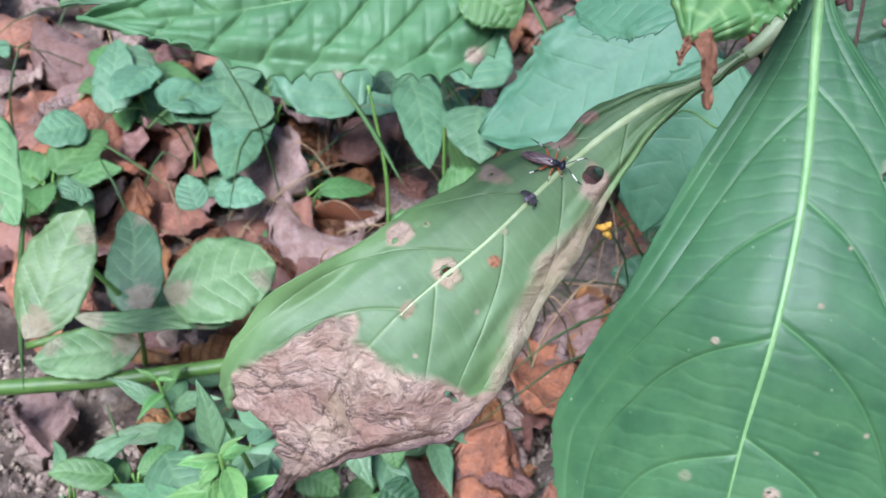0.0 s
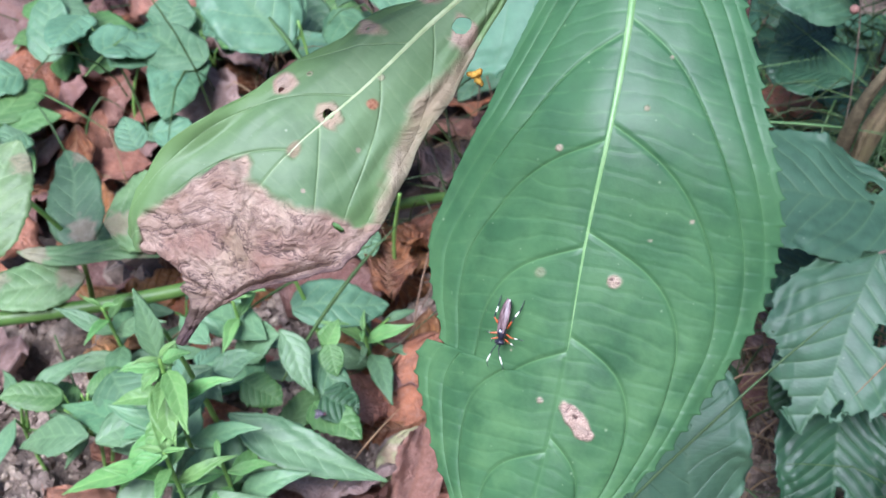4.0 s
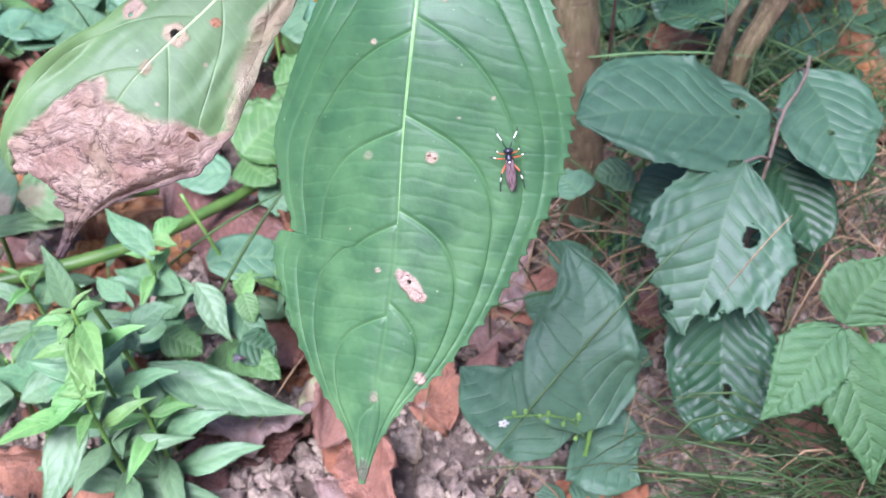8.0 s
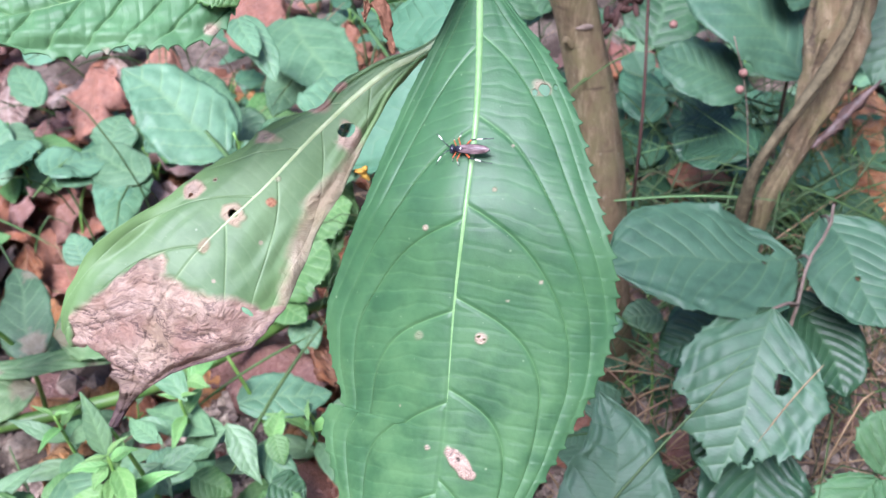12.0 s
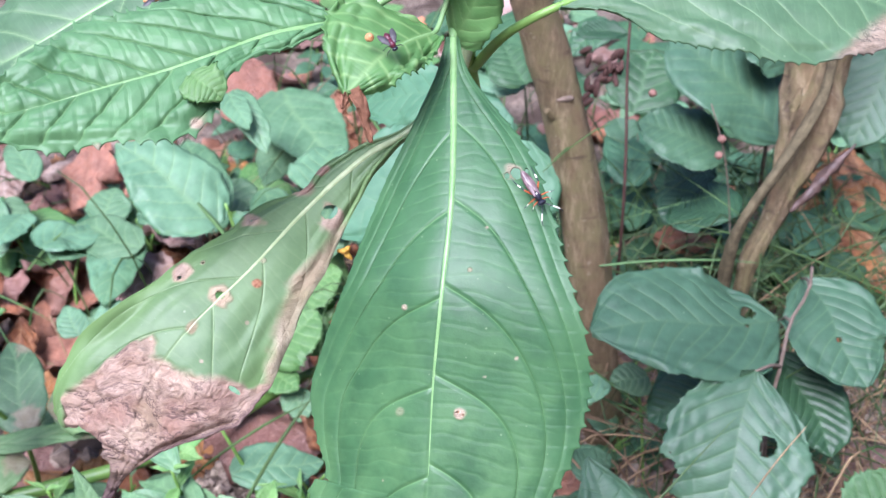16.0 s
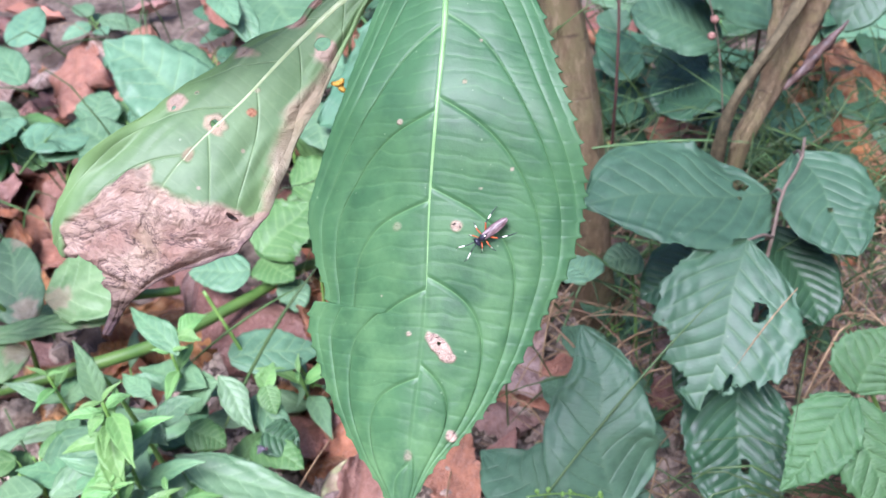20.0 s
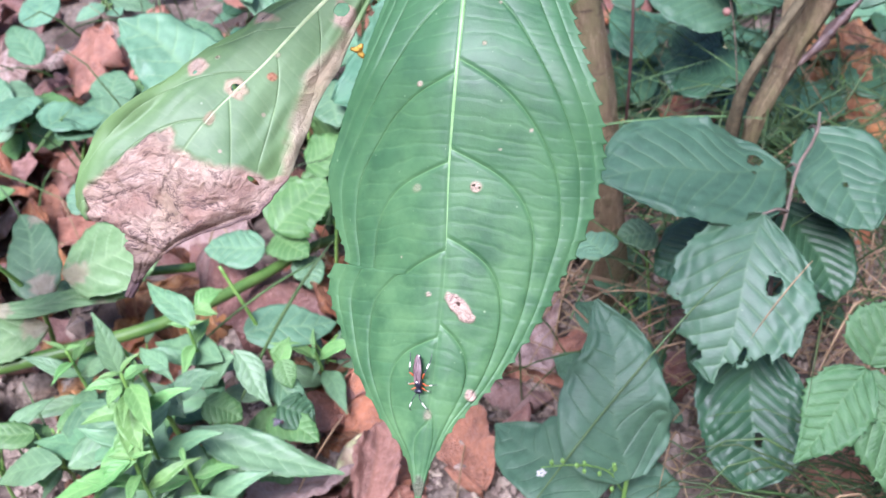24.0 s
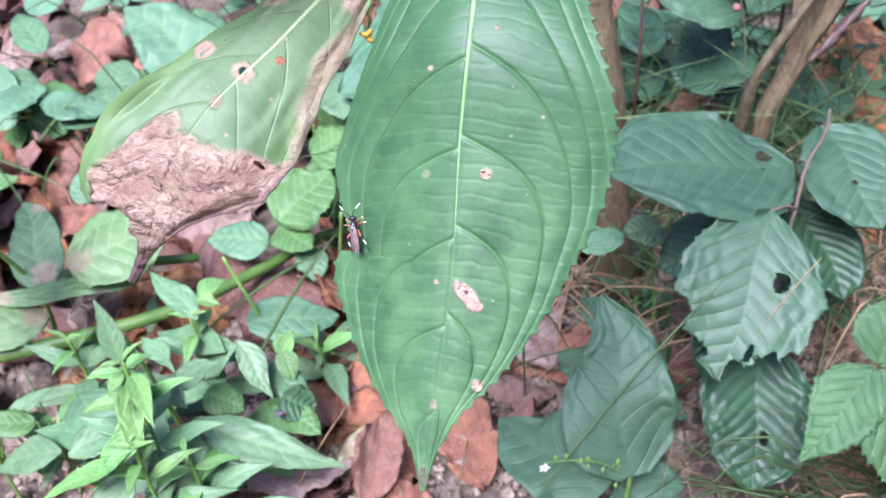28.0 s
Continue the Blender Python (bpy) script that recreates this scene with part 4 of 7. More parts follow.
old_sapling = thing("sapling", "gnarled brown sapling with a side branch and peeling bark", "sapling", "saplings")
part("trunk", trunk_mesh("trunk", [(0.338, 0.458, 0.37), (0.318, 0.461, 0.255), (0.307, 0.455, 0.223), (0.297, 0.44, 0.198), (0.283, 0.425, 0.175), (0.271, 0.412, 0.158), (0.258, 0.403, 0.143), (0.251, 0.402, 0.09), (0.247, 0.402, -0.02)],
                         (0.0165, 0.0175, 0.0175, 0.017, 0.0165, 0.015, 0.0105, 0.0052, 0.0037, 0.0034, 0.0034, 0.0034, 0.004), BARK, 0.4, 36, 130, seed=5), old_sapling, "tan peeling trunk, narrowed at its foot")
part("upper_trunk", trunk_mesh("upper_trunk", [(0.337, 0.459, 0.365), (0.345, 0.45, 0.43), (0.36, 0.43, 0.6)], (0.016, 0.014, 0.0107), BARK, 0.2, 24, 50, seed=7), old_sapling)
part("branch", trunk_mesh("branch", [(0.306, 0.437, 0.25), (0.297, 0.4245, 0.227), (0.276, 0.408, 0.204), (0.258, 0.398, 0.187), (0.244, 0.393, 0.168), (0.238, 0.396, 0.12), (0.236, 0.402, -0.02)], (0.0028, 0.0034, 0.0033, 0.003, 0.003, 0.003, 0.003, 0.003), ROOT, 0.4, 18, 80, seed=6), old_sapling, "dark grey root shoot")
part("peeling_bark", trunk_mesh("peeling_bark", [(0.275, 0.4, 0.167), (0.285, 0.402, 0.176), (0.297, 0.405, 0.187), (0.313, 0.41, 0.2)], (0.0005, 0.0026, 0.003, 0.0018, 0.0005), PEEL, 0.6, sides=12, n=26, seed=8), old_sapling, "dark curled strip of bark")
part("bark_flap", trunk_mesh("bark_flap", [(0.283, 0.4235, 0.232), (0.279, 0.42, 0.222), (0.277, 0.418, 0.214)], (0.0008, 0.003, 0.0006), BARK, 0.4, sides=10, n=18, seed=9), old_sapling)


# ---- the balsam in the foreground ----
balsam = thing("balsam_plant", "tall green balsam plant with large toothed, partly withered leaves", "plant", at=(0, 0, 0))
part("stem", tube("stem", [(0.089, 0.433, -0.01), (0.088, 0.37, 0.105), (0.085, 0.30, 0.21), (0.081, 0.24, 0.31), (0.0735, 0.2075, 0.35), (0.071, 0.196, 0.37), (0.068, 0.187, 0.386), (0.067, 0.184, 0.392)], (0.0042, 0.004, 0.0036, 0.0032, 0.0026, 0.0012), STEM, 14, 50), balsam, "juicy light green stem")


def big_leaf(spine, face, left, right, material, label, thick=0.0004, rib=(0.0011, 0.0009, 0.0006, 0.0003, 0.0001), rib_end=1.0, cream=None, petiole=None, name="leaf", **kw):
    p, f, a = blade_data(spine, face, left, right, **kw)
    ob = thicken(part(name, to_mesh(name, p, f, material, a), balsam, label), thick)
    n = kw["nu"]
    mid = p.reshape(n, kw["nv"], 3)[:, kw["nv"] // 2]
    end = max(4, int(n * rib_end))
    part("midrib", tube("midrib", mid[:end:3], rib, cream or RIB, 8), ob, "pale raised midrib")
    if petiole:
        part("petiole", tube("petiole", [*petiole, mid[0], mid[2]], (rib[0] * 1.5, rib[0] * 1.2, rib[0]), cream or RIB, 10, 24), ob)
    return ob


LEN_A = 0.178


def dry_a(u, y):
    m = spots((0.555, -0.0065, 0.0012, 0.8), (0.844, -0.0098, 0.0013, 1.0), (0.221, -0.0155, 0.0022, 0.5), (0.56, 0.0082, 0.0012, 0.25),
              (0.708, 0.0038, 0.0008, 0.7), (0.42, 0.0095, 0.0007, 0.6), (0.878, 0.0003, 0.0016, 0.35), (0.36, -0.006, 0.0006, 0.5), (0.985, 0.0, 0.002, 0.6))(u, y, LEN_A)
    a, b = (u - 0.722) * LEN_A, y + 0.0048
    patch = np.hypot((a - b) / 1.414 / 0.0043, (a + b) / 1.414 / 0.0019) * (1 + 0.2 * soft_noise(u * LEN_A, y, 420, 7, 2))
    return np.maximum(m, 1 - step(patch, 0.88, 1.08))


big_leaf([(0.0655, 0.179, 0.3725), (0.0641, 0.1704, 0.366), (0.0582, 0.1397, 0.3435), (0.0536, 0.1256, 0.33), (0.0496, 0.1168, 0.3129), (0.044, 0.101, 0.285), (0.0375, 0.087, 0.262), (0.0308, 0.0738, 0.2394)],
         (-0.1, -0.75, 0.65),
         (0.0021, 0.0045, 0.0095, 0.0148, 0.0195, 0.0226, 0.0252, 0.0272, 0.0295, 0.0326, 0.0352, 0.0333, 0.0321, 0.0338, 0.0293, 0.0235, 0.0152, 0.005, 0.0005),
         (0.0014, 0.0034, 0.0094, 0.0163, 0.021, 0.0247, 0.0281, 0.0318, 0.0353, 0.0369, 0.0362, 0.0337, 0.029, 0.0246, 0.0195, 0.0136, 0.0062, 0.0022, 0.0004),
         GREEN_A, "large deep green toothed leaf with sunken veins and pale withered spots", petiole=[(0.071, 0.196, 0.373), (0.068, 0.188, 0.376)],
         nu=620, nv=181, cup=-0.10, fold=0.06, teeth=42, tooth_from=0.16, tooth=0.0014, smooth_left=0.62, roof=0.43, veins=8.2, bow=(0.09, 0.36), shift=(-0.28, -0.13), rungs=5.6, bites=((0.6, 0.686, 0.0046, True),), groove=0.0003, quilt=0.0007, paint=0.25, waves=0.0006, dry=dry_a, pale=lambda u, y: spots((0.719, -0.0042, 0.0009, 0.5), (0.728, -0.006, 0.0012, 0.5), (0.553, -0.0066, 0.0005, 0.7), (0.844, -0.0098, 0.0006, 0.6), (0.878, 0.0003, 0.0011, 0.3), (0.66, 0.012, 0.0003, 0.6), (0.3, -0.009, 0.0004, 0.7), (0.47, -0.019, 0.0004, 0.7), (0.5, -0.012, 0.0003, 0.7))(u, y, LEN_A), vein_width=0.00042, seed=3,
         holes=((0.221, -0.0155, 0.0016, 0.0012), (0.226, -0.0132, 0.0008, 0.0006), (0.217, -0.018, 0.0006, 0.0005), (0.553, -0.0062, 0.0004, 0.0004), (0.716, -0.0042, 0.0004, 0.0004), (0.708, -0.0034, 0.0002, 0.0004), (0.556, -0.0076, 0.0003, 0.0003)))

LEN_B = 0.142


def dry_b(u, y):
    edge = np.interp(y, (-0.026, -0.0237, -0.0212, -0.0123, -0.0028, 0.0029, 0.0091, 0.0116, 0.0150, 0.0181, 0.024), (0.58, 0.60, 0.645, 0.675, 0.705, 0.70, 0.69, 0.735, 0.77, 0.80, 0.84))
    wob = 0.012 * soft_noise(u * LEN_B, y, 170, 4, 3)
    m = step(u - edge + wob, -0.012, 0.012)
    green = np.interp(u, (0.78, 0.833, 0.861, 0.889, 0.91), (0.0212, 0.0206, 0.0192, 0.0172, 0.016))
    m = m * (1 - step(y - green + 0.0006 * soft_noise(u * LEN_B, y, 300, 2, 2), -0.0005, 0.0005) * step(0.912 - u, 0.0, 0.01))
    rim = np.interp(u, (0.28, 0.32, 0.37, 0.42, 0.455, 0.5, 0.57, 0.62), (-0.0085, -0.0100, -0.0110, -0.0108, -0.0100, -0.0142, -0.0207, -0.024))
    m = np.maximum(m, step(rim - y + 0.0012 * soft_noise(u * LEN_B, y, 240, 9, 3), -0.0024, 0.0018) * 0.7 * step(u, 0.27, 0.3))
    m = np.maximum(m, spots((0.565, 0.0126, 0.0026, 1.0), (0.548, 0.0008, 0.003, 0.9), (0.625, -0.0002, 0.0018, 0.7), (0.695, 0.0061, 0.003, 1.0), (0.395, 0.009, 0.0022, 0.9), (0.285, 0.0052, 0.003, 1.0),
                            (0.3, -0.0068, 0.0034, 0.9), (0.525, 0.0106, 0.0007, 0.6), (0.24, 0.0052, 0.002, 1.0), (0.45, -0.001, 0.0006, 0.4))(u, y, LEN_B))
    return m


def pale_b(u, y):
    return spots((0.563, 0.0128, 0.0013, 0.9), (0.695, 0.0063, 0.0013, 0.8), (0.395, 0.009, 0.0013, 0.8), (0.31, -0.0075, 0.0022, 0.5), (0.72, 0.001, 0.0012, 0.6), (0.66, -0.008, 0.0005, 0.8), (0.55, -0.0095, 0.0007, 0.7))(u, y, LEN_B)


def red_b(u, y):
    return spots((0.49, -0.004, 0.0014, 0.85))(u, y, LEN_B)


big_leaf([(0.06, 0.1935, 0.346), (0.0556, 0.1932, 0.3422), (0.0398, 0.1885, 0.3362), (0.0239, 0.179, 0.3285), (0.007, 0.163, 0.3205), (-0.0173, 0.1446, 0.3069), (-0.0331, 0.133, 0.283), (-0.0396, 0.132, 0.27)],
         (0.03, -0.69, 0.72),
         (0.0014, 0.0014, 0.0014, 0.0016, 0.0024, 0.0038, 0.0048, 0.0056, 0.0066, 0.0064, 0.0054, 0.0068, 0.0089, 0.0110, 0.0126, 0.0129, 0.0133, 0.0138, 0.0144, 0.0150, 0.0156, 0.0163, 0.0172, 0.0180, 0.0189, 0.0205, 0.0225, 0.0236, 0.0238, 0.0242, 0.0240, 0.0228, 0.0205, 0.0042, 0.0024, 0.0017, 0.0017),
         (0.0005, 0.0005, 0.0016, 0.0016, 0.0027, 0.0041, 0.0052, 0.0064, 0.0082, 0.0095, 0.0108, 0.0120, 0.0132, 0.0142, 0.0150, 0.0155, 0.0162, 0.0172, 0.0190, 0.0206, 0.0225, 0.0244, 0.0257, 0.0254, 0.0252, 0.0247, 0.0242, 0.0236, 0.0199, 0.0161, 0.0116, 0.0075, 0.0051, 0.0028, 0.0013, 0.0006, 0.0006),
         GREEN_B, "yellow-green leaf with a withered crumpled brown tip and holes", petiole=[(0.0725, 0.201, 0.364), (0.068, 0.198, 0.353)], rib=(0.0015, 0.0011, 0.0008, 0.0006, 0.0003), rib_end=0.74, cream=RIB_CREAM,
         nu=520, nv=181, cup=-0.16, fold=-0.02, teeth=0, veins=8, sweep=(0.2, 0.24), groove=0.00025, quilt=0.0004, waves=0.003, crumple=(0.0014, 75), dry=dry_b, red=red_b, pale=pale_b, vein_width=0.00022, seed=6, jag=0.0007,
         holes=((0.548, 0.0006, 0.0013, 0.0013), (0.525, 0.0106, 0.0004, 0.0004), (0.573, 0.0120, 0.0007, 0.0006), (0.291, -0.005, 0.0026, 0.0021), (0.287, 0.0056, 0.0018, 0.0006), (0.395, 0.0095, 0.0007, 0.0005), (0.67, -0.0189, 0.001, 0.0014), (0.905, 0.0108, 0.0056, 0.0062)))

LEN_F = 0.102
big_leaf([(0.0347, 0.1722, 0.3819), (0.0203, 0.1676, 0.3821), (0.0069, 0.1619, 0.3807), (-0.0061, 0.1573, 0.3792), (-0.0185, 0.1531, 0.3785), (-0.0331, 0.1488, 0.3772), (-0.0478, 0.147, 0.3762), (-0.0614, 0.1493, 0.3743)],
         (-0.05, -0.62, 0.78),
         (0.0045, 0.0100, 0.0138, 0.0162, 0.0182, 0.0195, 0.0198, 0.0195, 0.0175, 0.0148, 0.0114, 0.0082, 0.0052, 0.0024, 0.0004),
         (0.0016, 0.0042, 0.006, 0.0054, 0.0075, 0.0145, 0.0174, 0.0172, 0.0150, 0.0125, 0.010, 0.0075, 0.0048, 0.0024, 0.0004),
         GREEN_F, "crinkled glossy green leaf with blistered surface and toothed edge", petiole=[(0.068, 0.186, 0.392), (0.052, 0.178, 0.386)], rib=(0.001, 0.0008, 0.0006, 0.0004, 0.0001),
         nu=220, nv=111, cup=-0.12, fold=0.08, teeth=26, tooth=0.0022, veins=9, sweep=(0.3, 0.1), groove=0.0006, quilt=0.0006, blister=0.00035, paint=0.4, waves=0.0025, rungs=3.0, vein_width=0.0005, seed=9,
         dry=lambda u, y: spots((0.40, -0.0155, 0.0016, 0.8), (0.62, -0.0145, 0.001, 0.7))(u, y, LEN_F), jag=0.0012)

LEN_J = 0.112
big_leaf([(0.0948, 0.1885, 0.3745), (0.1104, 0.1926, 0.3774), (0.13, 0.1949, 0.3779), (0.1483, 0.1927, 0.3768), (0.1664, 0.1888, 0.3731), (0.1852, 0.1856, 0.3668), (0.2009, 0.1814, 0.3585)],
         (0.0, -0.5, 0.86),
         (0.002, 0.010, 0.019, 0.0225, 0.025, 0.0262, 0.0265, 0.0233, 0.0188, 0.0117, 0.0004),
         (0.002, 0.0058, 0.0107, 0.0177, 0.022, 0.0242, 0.0252, 0.0235, 0.0186, 0.0107, 0.0004),
         GREEN_J, "smooth pale green leaf with a withered brown corner", cream=STEM, petiole=[(0.0735, 0.2045, 0.353), (0.084, 0.1905, 0.369)],
         nu=150, nv=81, cup=-0.15, fold=0.08, teeth=26, tooth=0.0011, veins=8, sweep=(0.22, 0.2), groove=0.00015, quilt=0.0002, ladder=0.00006, paint=0.5, waves=0.003, vein_width=0.0005, seed=12,
         dry=lambda u, y: np.maximum(step(u - 0.78 + y * 6 + 0.02 * soft_noise(u, y * 9, 9, 3, 3), 0.06, 0.1) * 0.8, spots((0.62, -0.0248, 0.0012, 1.0), (0.4, -0.012, 0.001, 0.6))(u, y, LEN_J)),
         holes=((0.36, -0.0125, 0.0013, 0.001), (0.62, -0.025, 0.001, 0.001), (0.45, -0.004, 0.0012, 0.0006), (0.47, -0.015, 0.0008, 0.0005), (0.3, -0.005, 0.0006, 0.0008), (0.55, -0.02, 0.0005, 0.0005), (0.66, -0.008, 0.0006, 0.0004)))

big_leaf([(0.0596, 0.1725, 0.3763), (0.0525, 0.1645, 0.3777), (0.0451, 0.1565, 0.3773), (0.0365, 0.1493, 0.3722)], (0, -0.7, 0.7),
         (0.004, 0.0105, 0.015, 0.0178, 0.0185, 0.017, 0.0135, 0.008, 0.0004), (0.003, 0.0052, 0.0066, 0.0074, 0.0078, 0.0074, 0.006, 0.0034, 0.0003),
         YOUNG, "small bright green young leaf with a browned tip", petiole=[(0.069, 0.187, 0.388), (0.064, 0.179, 0.381)], rib=(0.0006, 0.0005, 0.0003, 0.0001),
         nu=150, nv=61, cup=-0.1, fold=0.05, teeth=15, tooth=0.0016, veins=7, sweep=(0.3, 0.1), groove=0.0, quilt=0.0, waves=0.003, fine_veins=0.5, vein_width=0.0004, seed=14)
F2_SPINE = [(-0.0018, 0.2041, 0.39), (-0.0218, 0.1997, 0.3842), (-0.0398, 0.1934, 0.3774), (-0.0615, 0.1897, 0.3687), (-0.0804, 0.1856, 0.3598)]
big_leaf(F2_SPINE, (-0.05, -0.5, 0.86), (0.002, 0.012, 0.018, 0.021, 0.021, 0.018, 0.013, 0.007, 0.0005), (0.002, 0.012, 0.018, 0.021, 0.021, 0.018, 0.013, 0.007, 0.0005), GREEN_J,
         "smooth pale green leaf beneath the crinkled one", petiole=[(0.070, 0.192, 0.381), (0.03, 0.2, 0.392)], nu=90, nv=51, cup=-0.1, fold=0.06, teeth=18, tooth=0.001, veins=8, sweep=(0.22, 0.2), groove=0.0003, quilt=0.0006, waves=0.002, seed=15)
for k, (b, e, w) in enumerate((((0.066, 0.181, 0.371), (0.077, 0.165, 0.397), 0.0165), ((0.068, 0.186, 0.391), (0.073, 0.172, 0.386), 0.012), ((0.069, 0.187, 0.392), (0.085, 0.18, 0.397), 0.012), ((0.066, 0.184, 0.394), (0.06, 0.168, 0.393), 0.013), ((0.067, 0.184, 0.395), (0.075, 0.168, 0.398), 0.01), ((0.066, 0.186, 0.396), (0.052, 0.182, 0.401), 0.015))):
    leaf(balsam, b, e, w, "YOUNG", (0, -0.7, 0.7), 0.1, nu=36, nv=19, label="tiny bright green shoot leaf", name="shoot_leaf")

leaf(balsam, (0.0018, 0.1537, 0.3792), (0.0082, 0.1488, 0.3742), 0.0105, "YOUNG", (0.2, -0.8, 0.55), 0.2, nu=40, nv=23, label="frilled bright green lobe at the base of the crinkled leaf", name="leaf_lobe", jag=0.0008)
withered = thing("withered_shred", "brown withered shred hanging from the young leaf", "dead leaf")
for spine, wide, k in (([(0.0385, 0.149, 0.3738), (0.0398, 0.1482, 0.370), (0.0402, 0.1476, 0.366), (0.0412, 0.147, 0.3605)], 0.002, 1), ([(0.037, 0.1492, 0.3728), (0.0358, 0.1488, 0.3705), (0.0352, 0.1486, 0.368)], 0.001, 2)):
    data = blade_data(spine, (0.2, -0.8, 0.5), [wide * o for o in (0.9, 1.0, 0.85, 0.6, 0.5, 0.3, 0.1)], [wide * o for o in (0.7, 0.8, 0.75, 0.8, 0.5, 0.35, 0.1)], 40, 15, cup=-0.6, fold=0.3, waves=0.0016, jag=0.0008, groove=0.0, quilt=0.0, pinnate=False, seed=k + 20)
    thicken(part("shred", to_mesh("shred", data[0], data[1], WITHER, data[2]), withered), 0.00025)
shrivelled = thing("shrivelled_flower", "curled orange-yellow shrivelled flower at the leaf edge", "dead flower")
for pts in ([(0.0288, 0.1715, 0.3165), (0.0305, 0.172, 0.3158), (0.032, 0.1722, 0.3152)], [(0.0305, 0.172, 0.3158), (0.0312, 0.1722, 0.3145), (0.0325, 0.1722, 0.3128)], [(0.0305, 0.172, 0.3158), (0.0318, 0.172, 0.3165), (0.0322, 0.172, 0.3172)]):
    part("petal", trunk_mesh("petal", pts, (0.0004, 0.0009, 0.0005), YELLOW, 0.4, 7, 12, 4), shrivelled)
BERRYC = (0.0731, 0.4016, 0.1653)
berry = thing("red_berry", "small round red berry behind the leaves", "berry")
part("flesh", ball("flesh", BERRYC, (0.0026, 0.0026, 0.0026), BERRY, seg=16, rings=12), berry)
part("stalk", tube("stalk", [BERRYC, (BERRYC[0] + 0.006, BERRYC[1] + 0.004, BERRYC[2] + 0.008), (0.085, 0.26, 0.285)], (0.0004, 0.0005), STEM, 6, 10), berry)


# ---- herbs and seedlings ----
def herb(name, label, points, radii=(0.0016, 0.0012), material=STEM, category="plant", group=""):
    ob = thing(name, label, category, group)
    part("stem", tube("stem", points, radii, material, 8, 24), ob)
    return ob


beech = herb("beech_seedling", "beech seedling with dark green corrugated, insect-bitten leaves", [(0.24, 0.315, -0.01), (0.232, 0.3, 0.06), (0.2262, 0.2953, 0.1218), (0.2304, 0.2985, 0.1431), (0.2387, 0.311, 0.1604), (0.2505, 0.3197, 0.173), (0.254, 0.327, 0.18)], (0.0012, 0.0011, 0.001, 0.0008), TWIG, "seedling", "beech seedlings")
beech_b = herb("beech_seedling", "beech seedling with glossy ribbed leaves behind the saplings", [(0.33, 0.56, -0.01), (0.32, 0.54, 0.1), (0.315, 0.52, 0.18), (0.34, 0.53, 0.26)], (0.0018, 0.001), TWIG, "seedling", "beech seedlings")
nightshade = herb("nightshade_plant", "low woodland herb with broad pointed green leaves", [(0.128, 0.222, -0.01), (0.1285, 0.219, 0.03), (0.13, 0.2165, 0.062)], (0.0014, 0.0011))
bramble = herb("bramble_shoot", "bramble shoot with light green toothed leaflets", [(0.30, 0.24, -0.01), (0.27, 0.235, 0.07), (0.252, 0.23, 0.105)], (0.0014, 0.001))
small_herb = herb("small_herb", "small herb with rounded green leaves among grass", [(0.19, 0.37, -0.01), (0.185, 0.37, 0.06), (0.18, 0.37, 0.1)], (0.001, 0.0008))
willowherb = herb("willowherb", "willowherb with narrow light green leaves and a bright shoot", [(-0.08, 0.29, -0.01), (-0.085, 0.285, 0.06), (-0.092, 0.28, 0.11), (-0.096, 0.278, 0.13)], (0.0018, 0.0015, 0.001), group="willowherbs")
willowherb_b = herb("willowherb", "small willowherb with narrow leaves beside a fallen stem", [(-0.035, 0.36, -0.01), (-0.045, 0.365, 0.05), (-0.062, 0.375, 0.1)], (0.0014, 0.001), group="willowherbs")
dock = herb("dock_plant", "low herb with bright green rounded leaves", [(0.0, 0.44, -0.01), (0.0, 0.43, 0.05), (0.005, 0.42, 0.09)], (0.0014, 0.001))
pale_herb = herb("pale_herb", "pale yellowing herb with blotched rounded leaves", [(-0.19, 0.43, -0.01), (-0.185, 0.42, 0.06), (-0.2, 0.4, 0.12)], (0.0018, 0.0013))
plantain = herb("woodland_herb", "low dark green woodland herb growing through leaf litter", [(-0.2, 0.62, -0.01), (-0.19, 0.62, 0.05), (-0.18, 0.63, 0.07)], (0.0014, 0.001), group="woodland herbs")
avens = herb("woodland_herb", "shaded green herb behind the withered leaf", [(0.0, 0.54, -0.01), (-0.01, 0.53, 0.07), (-0.01, 0.53, 0.12)], (0.0016, 0.001), group="woodland herbs")
avens_b = herb("woodland_herb", "broad-leaved green herb among fallen leaves", [(-0.05, 0.56, -0.01), (-0.05, 0.56, 0.06), (-0.06, 0.57, 0.12)], (0.0016, 0.001), group="woodland herbs")
avens_c = herb("woodland_herb", "low green herb at the edge of the litter", [(-0.24, 0.66, -0.01), (-0.24, 0.66, 0.05), (-0.25, 0.67, 0.08)], (0.0014, 0.001), group="woodland herbs")
avens_d = herb("woodland_herb", "dark green herb behind the sapling", [(0.14, 0.64, -0.01), (0.14, 0.63, 0.1), (0.13, 0.62, 0.15)], (0.0014, 0.001), group="woodland herbs")
big_back = herb("balsam_seedling", "broad pale green lobed leaves behind the balsam", [(0.092, 0.425, -0.01), (0.09, 0.36, 0.12), (0.078, 0.27, 0.25)], (0.002, 0.0014))

